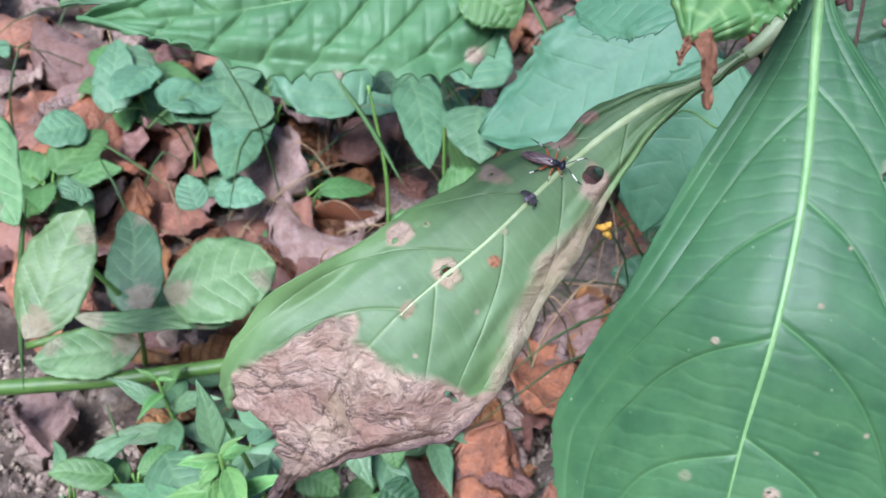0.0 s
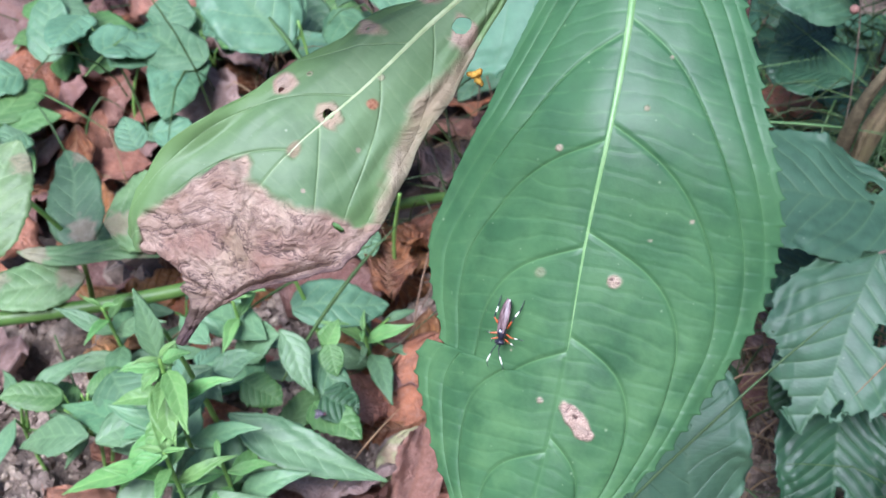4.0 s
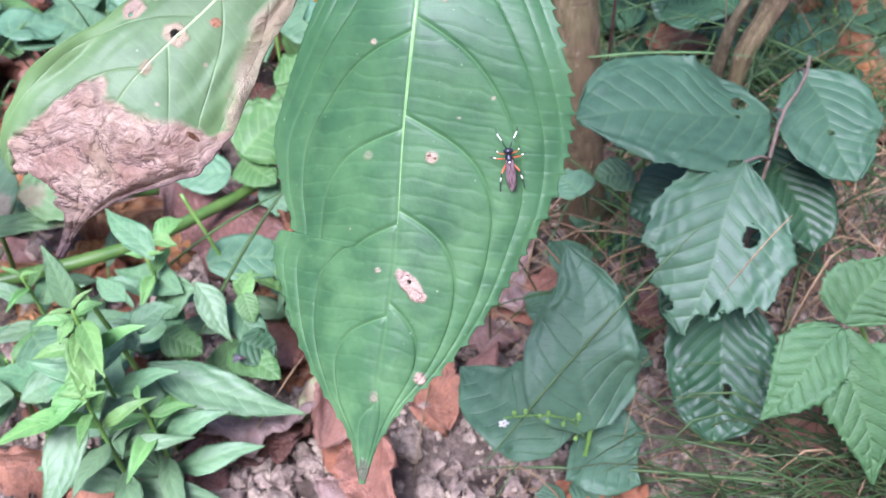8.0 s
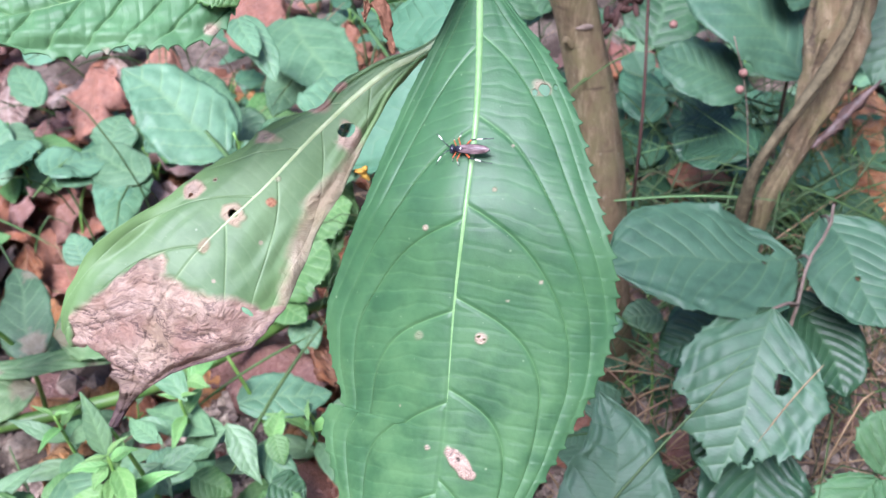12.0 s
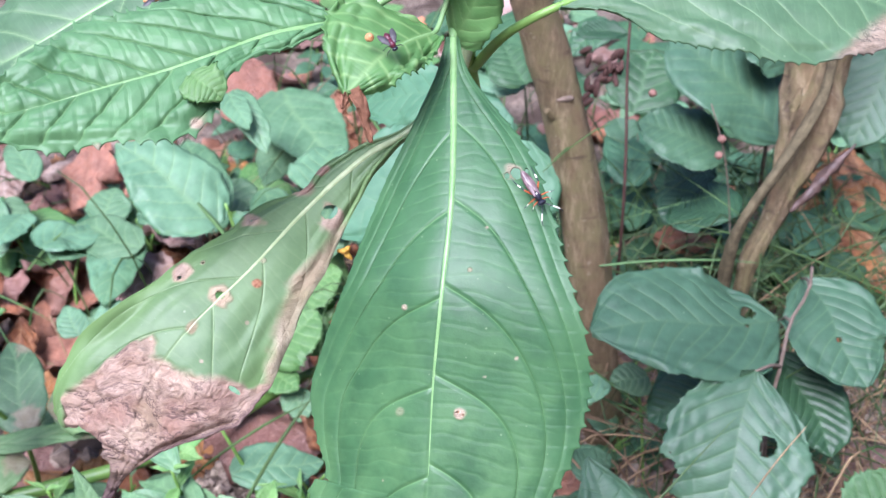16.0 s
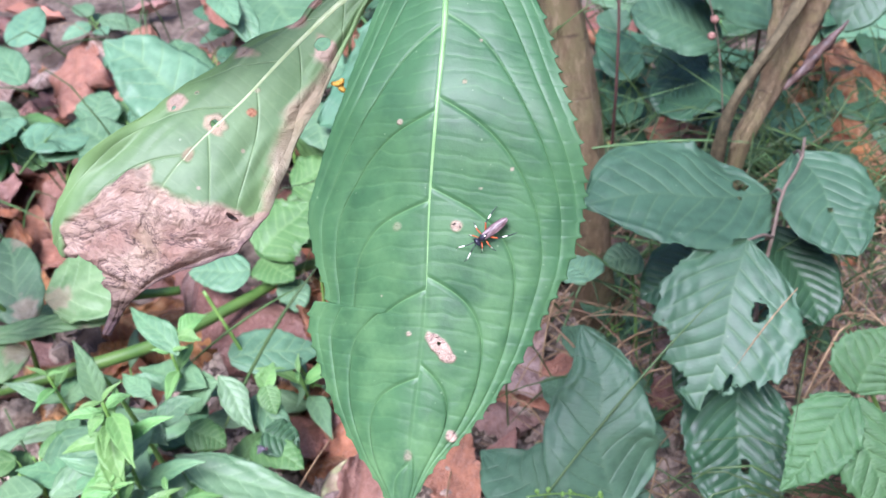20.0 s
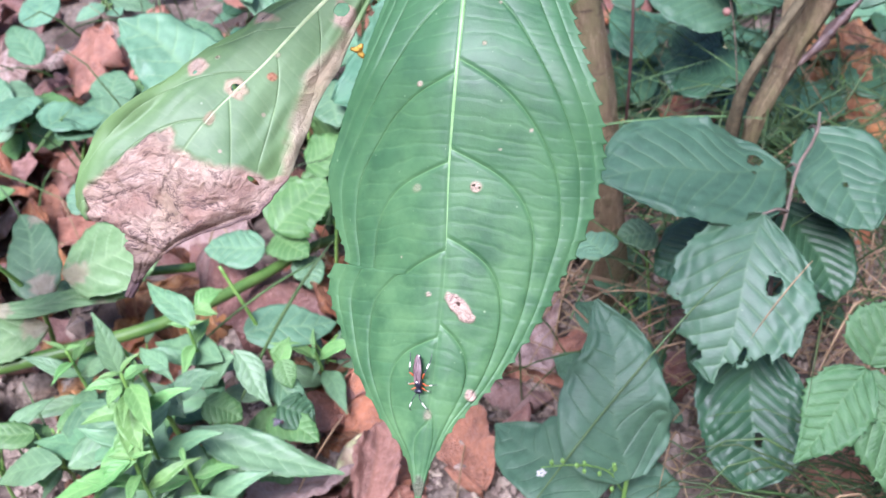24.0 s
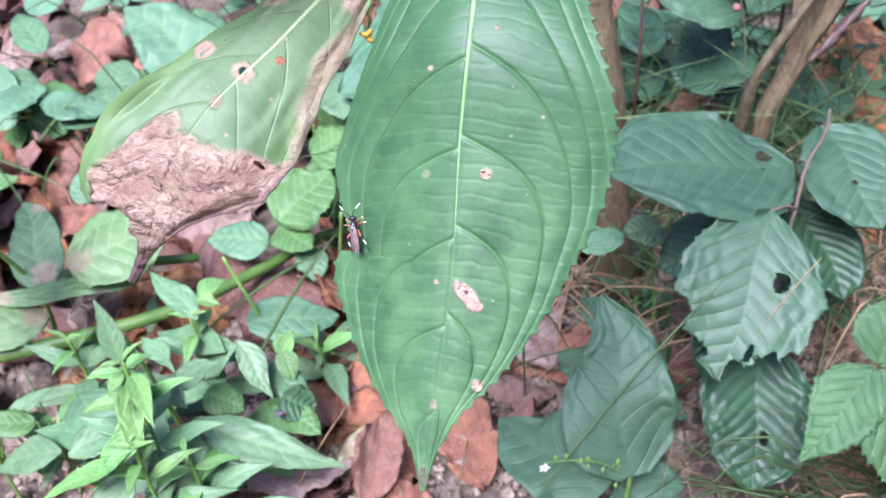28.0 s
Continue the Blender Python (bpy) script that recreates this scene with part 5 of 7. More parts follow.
leaf(beech, (0.2395, 0.3251, 0.1500), (0.1385, 0.3118, 0.1680), 0.0683, "BEECH", holes=((0.16, 0.0065, 0.0042, 0.0034), (0.2, -0.001, 0.001, 0.001)), nu=90, nv=61, stalk=(0.2387, 0.311, 0.1604))
leaf(beech, (0.2590, 0.3453, 0.1600), (0.2689, 0.2845, 0.1350), 0.0524, "BEECH", holes=((0.6, 0.0, 0.0013, 0.0013),), nu=80, nv=51, stalk=(0.2505, 0.3197, 0.173))
leaf(beech, (0.2125, 0.2870, 0.1520), (0.175, 0.236, 0.096), 0.0670, "BEECH", holes=((0.4, -0.014, 0.006, 0.0035), (0.03, 0.014, 0.007, 0.008), (0.72, 0.031, 0.012, 0.008), (0.9, 0.022, 0.007, 0.012), (0.99, -0.012, 0.016, 0.007), (0.94, -0.004, 0.007, 0.003), (0.86, -0.018, 0.009, 0.004), (0.83, -0.028, 0.009, 0.007), (0.8, -0.008, 0.004, 0.002)), jag=0.0016, nu=130, nv=81, stalk=(0.2304, 0.2985, 0.1431))
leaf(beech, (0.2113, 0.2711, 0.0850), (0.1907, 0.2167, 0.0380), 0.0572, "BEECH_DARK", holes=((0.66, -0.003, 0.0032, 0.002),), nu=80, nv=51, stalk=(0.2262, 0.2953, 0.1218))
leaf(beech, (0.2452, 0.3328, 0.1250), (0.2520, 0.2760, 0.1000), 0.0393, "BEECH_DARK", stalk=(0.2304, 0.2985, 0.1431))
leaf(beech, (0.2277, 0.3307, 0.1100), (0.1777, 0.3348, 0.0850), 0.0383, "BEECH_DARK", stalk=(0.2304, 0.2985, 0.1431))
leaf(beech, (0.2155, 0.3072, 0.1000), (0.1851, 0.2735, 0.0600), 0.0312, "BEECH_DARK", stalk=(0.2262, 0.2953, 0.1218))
leaf(beech_b, (0.3105, 0.4937, 0.1600), (0.2517, 0.5510, 0.2200), 0.0733, "BEECH")
leaf(beech_b, (0.2797, 0.5047, 0.1500), (0.2246, 0.5285, 0.1700), 0.0559, "BEECH")
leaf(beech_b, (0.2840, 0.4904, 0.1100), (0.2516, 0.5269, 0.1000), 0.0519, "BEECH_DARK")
leaf(beech_b, (0.3231, 0.5221, 0.2000), (0.2972, 0.5349, 0.2400), 0.0669, "BEECH")
leaf(beech_b, (0.4048, 0.5351, 0.2100), (0.3591, 0.4965, 0.1500), 0.0498, "BEECH")
leaf(beech_b, (0.2900, 0.5472, 0.1100), (0.2568, 0.5636, 0.1000), 0.0534, "BEECH_DARK")
leaf(beech_b, (0.2288, 0.5978, 0.1400), (0.2326, 0.5791, 0.1300), 0.0269, "BEECH")
leaf(nightshade, (0.1310, 0.2150, 0.0620), (0.1275, 0.2710, 0.1270), 0.0545, "SHADE", nu=120, nv=31)
leaf(nightshade, (0.1160, 0.2162, 0.0500), (0.0751, 0.2638, 0.0600), 0.0515, "SHADE")
leaf(nightshade, (0.1278, 0.2288, 0.0400), (0.1519, 0.2032, 0.0300), 0.0470, "SHADE")
leaf(nightshade, (0.1340, 0.3295, 0.0600), (0.1612, 0.3458, 0.0500), 0.0298, "SHADE")
leaf(nightshade, (0.1415, 0.3182, 0.0300), (0.1220, 0.3420, 0.0250), 0.0266, "SHADE")
leaf(nightshade, (0.1620, 0.3334, 0.0300), (0.1838, 0.3254, 0.0200), 0.0229, "SHADE")
leaf(bramble, (0.2340, 0.2100, 0.1180), (0.1960, 0.1890, 0.0890), 0.0300, "BRAMBLE", nu=130, nv=31)
leaf(bramble, (0.2350, 0.2090, 0.1180), (0.2440, 0.1690, 0.0600), 0.0310, "BRAMBLE", (-0.1, -0.6, 0.8), nu=130, nv=31)
leaf(bramble, (0.2360, 0.2120, 0.1180), (0.2600, 0.2290, 0.1400), 0.0330, "BRAMBLE", (0, -0.5, 0.9), nu=130, nv=31)
leaf(bramble, (0.2420, 0.2061, 0.1000), (0.2700, 0.1900, 0.0850), 0.0300, "BRAMBLE", nu=100, nv=25)
leaf(small_herb, (0.1823, 0.3534, 0.1000), (0.1605, 0.3500, 0.1000), 0.0215, "HERB")
leaf(small_herb, (0.1527, 0.3493, 0.0900), (0.1438, 0.3733, 0.0900), 0.0260, "HERB")
leaf(small_herb, (0.1890, 0.3468, 0.0900), (0.2197, 0.3884, 0.0800), 0.0200, "HERB_DEEP")
leaf(willowherb, (-0.0969, 0.2654, 0.1250), (-0.1035, 0.2771, 0.1550), 0.0111, "LANCE")
leaf(willowherb, (-0.0760, 0.2759, 0.0750), (-0.0029, 0.2489, 0.0560), 0.0224, "LANCE")
leaf(willowherb, (-0.0785, 0.2725, 0.0750), (-0.0745, 0.2429, 0.0400), 0.0190, "LANCE")
leaf(willowherb, (-0.0976, 0.2481, 0.0850), (-0.1221, 0.2057, 0.0550), 0.0198, "LANCE")
leaf(willowherb, (-0.1036, 0.2639, 0.0800), (-0.1645, 0.3025, 0.0550), 0.0183, "LANCE")
leaf(willowherb, (-0.0929, 0.2593, 0.1250), (-0.0792, 0.2280, 0.1200), 0.0109, "LANCE_YOUNG")
leaf(willowherb, (-0.0957, 0.2615, 0.1250), (-0.1127, 0.2585, 0.1250), 0.0064, "LANCE_YOUNG")
leaf(willowherb, (-0.0946, 0.2632, 0.1250), (-0.0821, 0.2636, 0.1300), 0.0072, "LANCE_YOUNG")
leaf(willowherb, (-0.0939, 0.2573, 0.1200), (-0.0918, 0.2310, 0.1000), 0.0138, "LANCE_YOUNG")
leaf(willowherb, (-0.0910, 0.2255, 0.1100), (-0.1079, 0.2234, 0.1000), 0.0086, "LANCE_YOUNG")
leaf(willowherb, (-0.0886, 0.2252, 0.1100), (-0.1400, 0.2310, 0.0800), 0.0106, "LANCE_YOUNG")
leaf(willowherb, (-0.0954, 0.2597, 0.1250), (-0.1018, 0.2514, 0.1200), 0.0072, "LANCE_YOUNG")
leaf(willowherb, (-0.0893, 0.2600, 0.0700), (-0.0896, 0.2568, 0.0300), 0.0170, "LANCE")
leaf(willowherb_b, (-0.0749, 0.3346, 0.0900), (-0.1015, 0.3689, 0.1000), 0.0151, "LANCE")
leaf(willowherb_b, (-0.0556, 0.3251, 0.0800), (-0.0388, 0.2988, 0.0600), 0.0152, "LANCE")
leaf(willowherb_b, (-0.0734, 0.3410, 0.1000), (-0.0594, 0.3529, 0.1000), 0.0120, "LANCE_YOUNG")
leaf(willowherb_b, (-0.0732, 0.3386, 0.1000), (-0.0610, 0.3323, 0.1000), 0.0098, "LANCE_YOUNG")
leaf(willowherb_b, (-0.0577, 0.3318, 0.0700), (-0.0863, 0.3345, 0.0500), 0.0228, "LANCE")
leaf(willowherb_b, (-0.0410, 0.3267, 0.0600), (-0.0181, 0.2912, 0.0500), 0.0180, "HERB")
leaf(willowherb_b, (-0.0636, 0.3282, 0.0700), (-0.1057, 0.3635, 0.0600), 0.0202, "LANCE")
leaf(willowherb_b, (-0.0547, 0.3609, 0.0600), (-0.0030, 0.3720, 0.0500), 0.0301, "HERB")
leaf(willowherb_b, (-0.0350, 0.3303, 0.0600), (-0.0276, 0.3411, 0.0700), 0.0129, "LANCE_YOUNG")
leaf(dock, (-0.0444, 0.4445, 0.0600), (-0.0835, 0.4506, 0.0600), 0.0297, "HERB")
leaf(dock, (-0.0376, 0.4554, 0.0600), (-0.0163, 0.4285, 0.0600), 0.0270, "YOUNG")
leaf(dock, (-0.0175, 0.4419, 0.0500), (-0.0189, 0.4205, 0.0400), 0.0212, "HERB")
leaf(dock, (-0.0359, 0.4473, 0.0700), (0.0001, 0.4679, 0.0900), 0.0447, "YOUNG")
leaf(dock, (-0.0122, 0.4896, 0.0900), (0.0179, 0.4954, 0.1000), 0.0359, "YOUNG")
leaf(dock, (-0.0424, 0.4698, 0.0600), (-0.0093, 0.4796, 0.0800), 0.0458, "YOUNG")
leaf(pale_herb, (-0.1589, 0.4064, 0.0850), (-0.1008, 0.4254, 0.0900), 0.0544, "PALE", spots_at=((0.12, 0.002, 0.008, 0.6), (0.85, 0.008, 0.006, 0.5)))
leaf(pale_herb, (-0.1740, 0.4066, 0.0700), (-0.1952, 0.4723, 0.0900), 0.0328, "HERB", spots_at=((0.12, 0.002, 0.008, 0.6), (0.85, 0.008, 0.006, 0.5)))
leaf(pale_herb, (-0.2004, 0.3345, 0.1200), (-0.1776, 0.3811, 0.1600), 0.0380, "PALE", spots_at=((0.12, 0.002, 0.008, 0.6), (0.85, 0.008, 0.006, 0.5)))
leaf(pale_herb, (-0.1723, 0.3926, 0.0600), (-0.2264, 0.3785, 0.0600), 0.0312, "PALE", spots_at=((0.12, 0.002, 0.008, 0.6), (0.85, 0.008, 0.006, 0.5)))
leaf(pale_herb, (-0.2105, 0.4035, 0.0700), (-0.1228, 0.3987, 0.0700), 0.0144, "PALE", spots_at=((0.12, 0.002, 0.008, 0.6), (0.85, 0.008, 0.006, 0.5)))
leaf(pale_herb, (-0.2464, 0.4505, 0.1700), (-0.2055, 0.3682, 0.1600), 0.0264, "PALE", spots_at=((0.12, 0.002, 0.008, 0.6), (0.85, 0.008, 0.006, 0.5)))
leaf(pale_herb, (-0.1979, 0.4473, 0.0400), (-0.1257, 0.4298, 0.0500), 0.0211, "PALE", spots_at=((0.12, 0.002, 0.008, 0.6), (0.85, 0.008, 0.006, 0.5)))
leaf(plantain, (-0.1572, 0.6483, 0.0600), (-0.1610, 0.5588, 0.0600), 0.0384, "HERB")
leaf(plantain, (-0.2068, 0.6060, 0.0800), (-0.1725, 0.6471, 0.0700), 0.0410, "HERB")
leaf(plantain, (-0.1740, 0.6553, 0.0700), (-0.1618, 0.6891, 0.0800), 0.0379, "HERB")
leaf(plantain, (-0.2530, 0.6301, 0.0600), (-0.2579, 0.6857, 0.0900), 0.0334, "HERB")
leaf(plantain, (-0.2690, 0.6144, 0.0600), (-0.3004, 0.5988, 0.0600), 0.0373, "HERB")
leaf(plantain, (-0.1641, 0.5481, 0.0500), (-0.1291, 0.5425, 0.0500), 0.0270, "HERB")
leaf(plantain, (-0.1715, 0.5290, 0.0500), (-0.1826, 0.5531, 0.0600), 0.0219, "HERB")
leaf(plantain, (-0.2529, 0.5525, 0.0500), (-0.2641, 0.5393, 0.0500), 0.0295, "HERB")
leaf(avens, (0.0117, 0.5450, 0.1200), (0.0116, 0.4976, 0.1100), 0.0410, "HERB")
leaf(avens, (-0.0381, 0.6218, 0.1000), (-0.0192, 0.5200, 0.0900), 0.0336, "HERB")
leaf(avens, (-0.0866, 0.6305, 0.0900), (-0.1272, 0.5893, 0.1000), 0.0382, "HERB")
leaf(avens, (0.0011, 0.5725, 0.1200), (0.0235, 0.6235, 0.1300), 0.0477, "HERB")
leaf(avens_b, (-0.0663, 0.5567, 0.1100), (-0.1330, 0.6055, 0.1580), 0.0647, "HERB")
leaf(avens_b, (-0.0668, 0.5648, 0.1100), (-0.0934, 0.6586, 0.1300), 0.0452, "HERB")
leaf(avens_b, (-0.1530, 0.6344, 0.0600), (-0.1558, 0.5480, 0.0600), 0.0387, "HERB")
leaf(avens_b, (-0.1340, 0.6057, 0.0700), (-0.1931, 0.6527, 0.0700), 0.0409, "HERB")
leaf(avens_b, (-0.0495, 0.6527, 0.1700), (-0.0286, 0.6013, 0.1400), 0.0253, "HERB")
leaf(avens_b, (-0.0535, 0.6484, 0.1700), (-0.0385, 0.6015, 0.1600), 0.0209, "HERB")
leaf(avens_b, (-0.0222, 0.7639, 0.1200), (0.0204, 0.6326, 0.1000), 0.0682, "HERB")
leaf(avens_b, (-0.0817, 0.6748, 0.0800), (-0.0503, 0.6479, 0.0700), 0.0417, "HERB")
leaf(avens_b, (-0.0052, 0.7563, 0.1000), (-0.0402, 0.6652, 0.0800), 0.0471, "HERB")
leaf(avens_b, (0.0023, 0.6758, 0.0900), (0.0383, 0.6767, 0.0800), 0.0384, "HERB")
leaf(avens_b, (0.0608, 0.5675, 0.1200), (0.0368, 0.5188, 0.1100), 0.0253, "HERB")
leaf(avens_c, (-0.2287, 0.6999, 0.0900), (-0.2582, 0.7610, 0.1000), 0.0272, "HERB")
leaf(avens_c, (-0.2320, 0.6621, 0.0800), (-0.2417, 0.6129, 0.0800), 0.0337, "HERB")
leaf(avens_c, (-0.2579, 0.8046, 0.0800), (-0.2468, 0.8702, 0.0900), 0.0366, "HERB")
leaf(avens_c, (-0.2658, 0.7706, 0.0800), (-0.2440, 0.7588, 0.0800), 0.0331, "HERB")
leaf(avens_c, (-0.1711, 0.6499, 0.0600), (-0.2000, 0.6034, 0.0700), 0.0418, "HERB")
leaf(avens_c, (-0.2535, 0.6912, 0.0800), (-0.2275, 0.6365, 0.0700), 0.0259, "HERB")
leaf(avens_d, (0.1529, 0.7596, 0.1600), (0.1937, 0.6951, 0.1500), 0.1030, "HERB_DEEP")
leaf(avens_d, (0.1627, 0.6803, 0.1300), (0.1485, 0.7332, 0.1500), 0.0458, "HERB")
leaf(avens_d, (0.2475, 0.6892, 0.1800), (0.2127, 0.6765, 0.1600), 0.0326, "HERB_DEEP")
leaf(willowherb, (-0.0964, 0.2577, 0.1200), (-0.0880, 0.2344, 0.1050), 0.0150, "LANCE_YOUNG")
leaf(willowherb, (-0.0882, 0.2428, 0.1050), (-0.1141, 0.2285, 0.0850), 0.0143, "LANCE_YOUNG")
leaf(willowherb, (-0.0916, 0.2530, 0.0800), (-0.0731, 0.2334, 0.0500), 0.0218, "LANCE")
leaf(willowherb, (-0.1404, 0.2705, 0.0700), (-0.1803, 0.2808, 0.0500), 0.0198, "LANCE")
leaf(willowherb, (-0.1361, 0.2663, 0.0700), (-0.1050, 0.2761, 0.0750), 0.0188, "LANCE")
leaf(willowherb, (-0.1380, 0.3089, 0.0700), (-0.1118, 0.2759, 0.0700), 0.0261, "HERB")
leaf(willowherb, (-0.0957, 0.2932, 0.0900), (-0.0780, 0.2791, 0.0800), 0.0165, "LANCE")
leaf(willowherb_b, (-0.0750, 0.3100, 0.0600), (-0.0563, 0.3025, 0.0500), 0.0185, "YOUNG")
leaf(willowherb_b, (-0.0405, 0.3024, 0.0500), (-0.0158, 0.2782, 0.0500), 0.0187, "YOUNG")
leaf(willowherb_b, (-0.0344, 0.2994, 0.0600), (-0.0175, 0.2943, 0.0500), 0.0217, "HERB_DEEP")
leaf(willowherb_b, (-0.0319, 0.3233, 0.0700), (-0.0281, 0.3110, 0.0600), 0.0124, "YOUNG")
leaf(willowherb, (-0.1614, 0.2412, 0.0600), (-0.1598, 0.2186, 0.0300), 0.0170, "YOUNG")
leaf(willowherb, (-0.1018, 0.2694, 0.1200), (-0.0891, 0.2496, 0.1200), 0.0083, "LANCE_YOUNG")
leaf(willowherb, (-0.0924, 0.2457, 0.1100), (-0.1011, 0.2355, 0.1000), 0.0109, "LANCE_YOUNG")
leaf(willowherb, (-0.0880, 0.2962, 0.0800), (-0.0621, 0.3037, 0.0850), 0.0144, "LANCE")
leaf(willowherb_b, (-0.0901, 0.3171, 0.0800), (-0.1071, 0.3370, 0.0800), 0.0119, "LANCE")
leaf(dock, (-0.0070, 0.4807, 0.0700), (0.0078, 0.5026, 0.0900), 0.0280, "YOUNG")
leaf(dock, (-0.0024, 0.5315, 0.0700), (0.0170, 0.5321, 0.1000), 0.0561, "YOUNG")
leaf(dock, (-0.0194, 0.4693, 0.0600), (-0.0018, 0.4892, 0.0800), 0.0404, "YOUNG")
leaf(nightshade, (0.1226, 0.2160, 0.0200), (0.1442, 0.1904, 0.0200), 0.0144, "SHADE")
leaf(nightshade, (0.1165, 0.2134, 0.0200), (0.1012, 0.2056, 0.0150), 0.0135, "SHADE")
leaf(big_back, (0.1332, 0.5203, 0.1946), (0.0113, 0.5057, 0.1245), 0.0796, "BACK", (0.0, -0.6, 0.8), nu=130, nv=31)
leaf(big_back, (0.1273, 0.4351, 0.2130), (0.0920, 0.4069, 0.1317), 0.0584, "BACK", (0.0, -0.6, 0.8), nu=130, nv=31)
leaf(big_back, (0.0778, 0.3312, 0.2893), (0.0428, 0.3585, 0.2772), 0.0302, "BACK", (0.0, -0.6, 0.8), nu=130, nv=31)
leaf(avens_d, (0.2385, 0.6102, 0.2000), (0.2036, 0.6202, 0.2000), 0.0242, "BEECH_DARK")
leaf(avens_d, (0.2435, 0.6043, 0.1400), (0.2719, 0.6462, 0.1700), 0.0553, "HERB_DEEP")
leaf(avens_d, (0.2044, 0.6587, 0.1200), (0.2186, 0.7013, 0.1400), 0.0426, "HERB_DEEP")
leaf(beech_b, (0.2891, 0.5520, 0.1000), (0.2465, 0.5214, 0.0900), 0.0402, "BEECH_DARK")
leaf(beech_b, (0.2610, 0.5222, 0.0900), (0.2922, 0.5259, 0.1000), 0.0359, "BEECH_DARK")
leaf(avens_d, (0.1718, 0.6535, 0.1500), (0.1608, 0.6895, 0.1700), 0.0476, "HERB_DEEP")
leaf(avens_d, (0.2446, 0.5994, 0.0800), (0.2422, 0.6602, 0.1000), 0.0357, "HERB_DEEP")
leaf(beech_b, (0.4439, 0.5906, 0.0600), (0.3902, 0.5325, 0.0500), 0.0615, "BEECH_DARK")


def clump(x, y, count, size, kind, seed, label, low=0.02, high=0.07):
    """A small herb: a short stem and leaves spreading from it."""
    rng = random.Random(seed)
    z = height_at(x, y)
    top = rng.uniform(low, high)
    ob = herb("ground_herb", label, [(x, y, z - 0.006), (x + rng.uniform(-0.006, 0.006), y, z + top * 0.6), (x + rng.uniform(-0.01, 0.01), y - 0.004, z + top)], (0.0011, 0.0007), group="ground herbs")
    turn = rng.uniform(0, 6.3)
    for k in range(count):
        a = turn + k * 2.4
        s = size * rng.uniform(0.7, 1.2)
        b = vec((x + 0.006 * math.cos(a), y + 0.006 * math.sin(a), z + top * (0.55 + 0.45 * k / count)))
        e = b + vec((math.cos(a) * s, math.sin(a) * s, rng.uniform(-0.35, 0.25) * s))
        leaf(ob, b, e, s * rng.uniform(0.45, 0.75) * (0.5 if kind.startswith("LANCE") else 1), kind, (rng.uniform(-0.3, 0.3), -0.4, 1.0), 0.08, nu=26, nv=15, stalk=(x, y, z + top * 0.5))
    return ob


def ground_cover():
    rng = random.Random(31)
    words = {"HERB": "small green herb with rounded leaves in the litter", "HERB_DEEP": "small dark green herb in the litter", "YOUNG": "small bright green seedling among dry leaves", "LANCE": "small narrow-leaved green herb on the soil"}
    for k in range(9):
        kind = rng.choice(("LANCE", "YOUNG", "HERB"))
        clump(rng.uniform(-0.24, 0.0), rng.uniform(0.27, 0.45), rng.randint(4, 7), rng.uniform(0.022, 0.036), kind, k + 100, words[kind])
    for k in range(34):
        kind = rng.choice(("HERB", "HERB", "HERB_DEEP", "YOUNG"))
        clump(rng.uniform(-0.5, 0.12), 0.56 + 0.62 * rng.random(), rng.randint(4, 7), rng.uniform(0.03, 0.055), kind, k + 200, words[kind])
    for k in range(26):
        kind = rng.choice(("HERB", "HERB_DEEP", "HERB_DEEP"))
        clump(rng.uniform(0.1, 0.62), 0.5 + 0.7 * rng.random(), rng.randint(4, 6), rng.uniform(0.03, 0.055), kind, k + 300, words[kind])
    # dark-leaved clumps added behind the saplings; their colour stands in for the shade there
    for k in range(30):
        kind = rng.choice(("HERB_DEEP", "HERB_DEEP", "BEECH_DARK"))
        clump(rng.uniform(0.14, 0.5), 0.49 + 0.3 * rng.random(), rng.randint(4, 6), rng.uniform(0.035, 0.06), kind, k + 500, "green herb behind the saplings, the shade put into its dark leaf colour", 0.02, 0.06)
    for k in range(8):
        clump(rng.uniform(0.13, 0.3), rng.uniform(0.3, 0.42), rng.randint(3, 5), rng.uniform(0.02, 0.03), "HERB_DEEP", k + 400, words["HERB_DEEP"], 0.02, 0.05)


ground_cover()


def shoot(x, y, top, pairs, seed):
    """A willowherb shoot: crossed pairs of narrow leaves up a stem, the youngest brightest."""
    rng = random.Random(seed)
    z = height_at(x, y)
    ob = herb("willowherb", "willowherb shoot with crossed pairs of bright narrow leaves", [(x + 0.004, y + 0.008, z - 0.006), (x + 0.002, y + 0.004, top * 0.5), (x, y, top)], (0.0013, 0.0009), group="willowherbs")
    for k in range(pairs):
        q = k / (pairs - 1)
        c = vec((x + 0.003 * (1 - q), y + 0.006 * (1 - q), top * (0.35 + 0.65 * q)))
        size = 0.034 * (1 - q) ** 0.7 + 0.011
        a = k * 1.57 + rng.uniform(-0.4, 0.4)
        for d in (0.0, 3.14):
            e = c + vec((math.cos(a + d) * size, math.sin(a + d) * size, size * rng.uniform(-0.25, 0.3 + 0.6 * q)))
            leaf(ob, c, e, size * rng.uniform(0.26, 0.36), "LANCE_YOUNG" if q > 0.55 else "LANCE", (rng.uniform(-0.2, 0.2), -0.4, 1.0), 0.12, nu=28, nv=13)
    return ob


shoot(-0.0931, 0.2563, 0.1350, 7, 855)
shoot(-0.0909, 0.2279, 0.1100, 7, 1025)
shoot(-0.0793, 0.3376, 0.0900, 5, 895)
shoot(-0.1530, 0.3565, 0.0700, 5, 720)
shoot(-0.0728, 0.2393, 0.0900, 6, 1130)
shoot(-0.0163, 0.3516, 0.0500, 4, 1160)


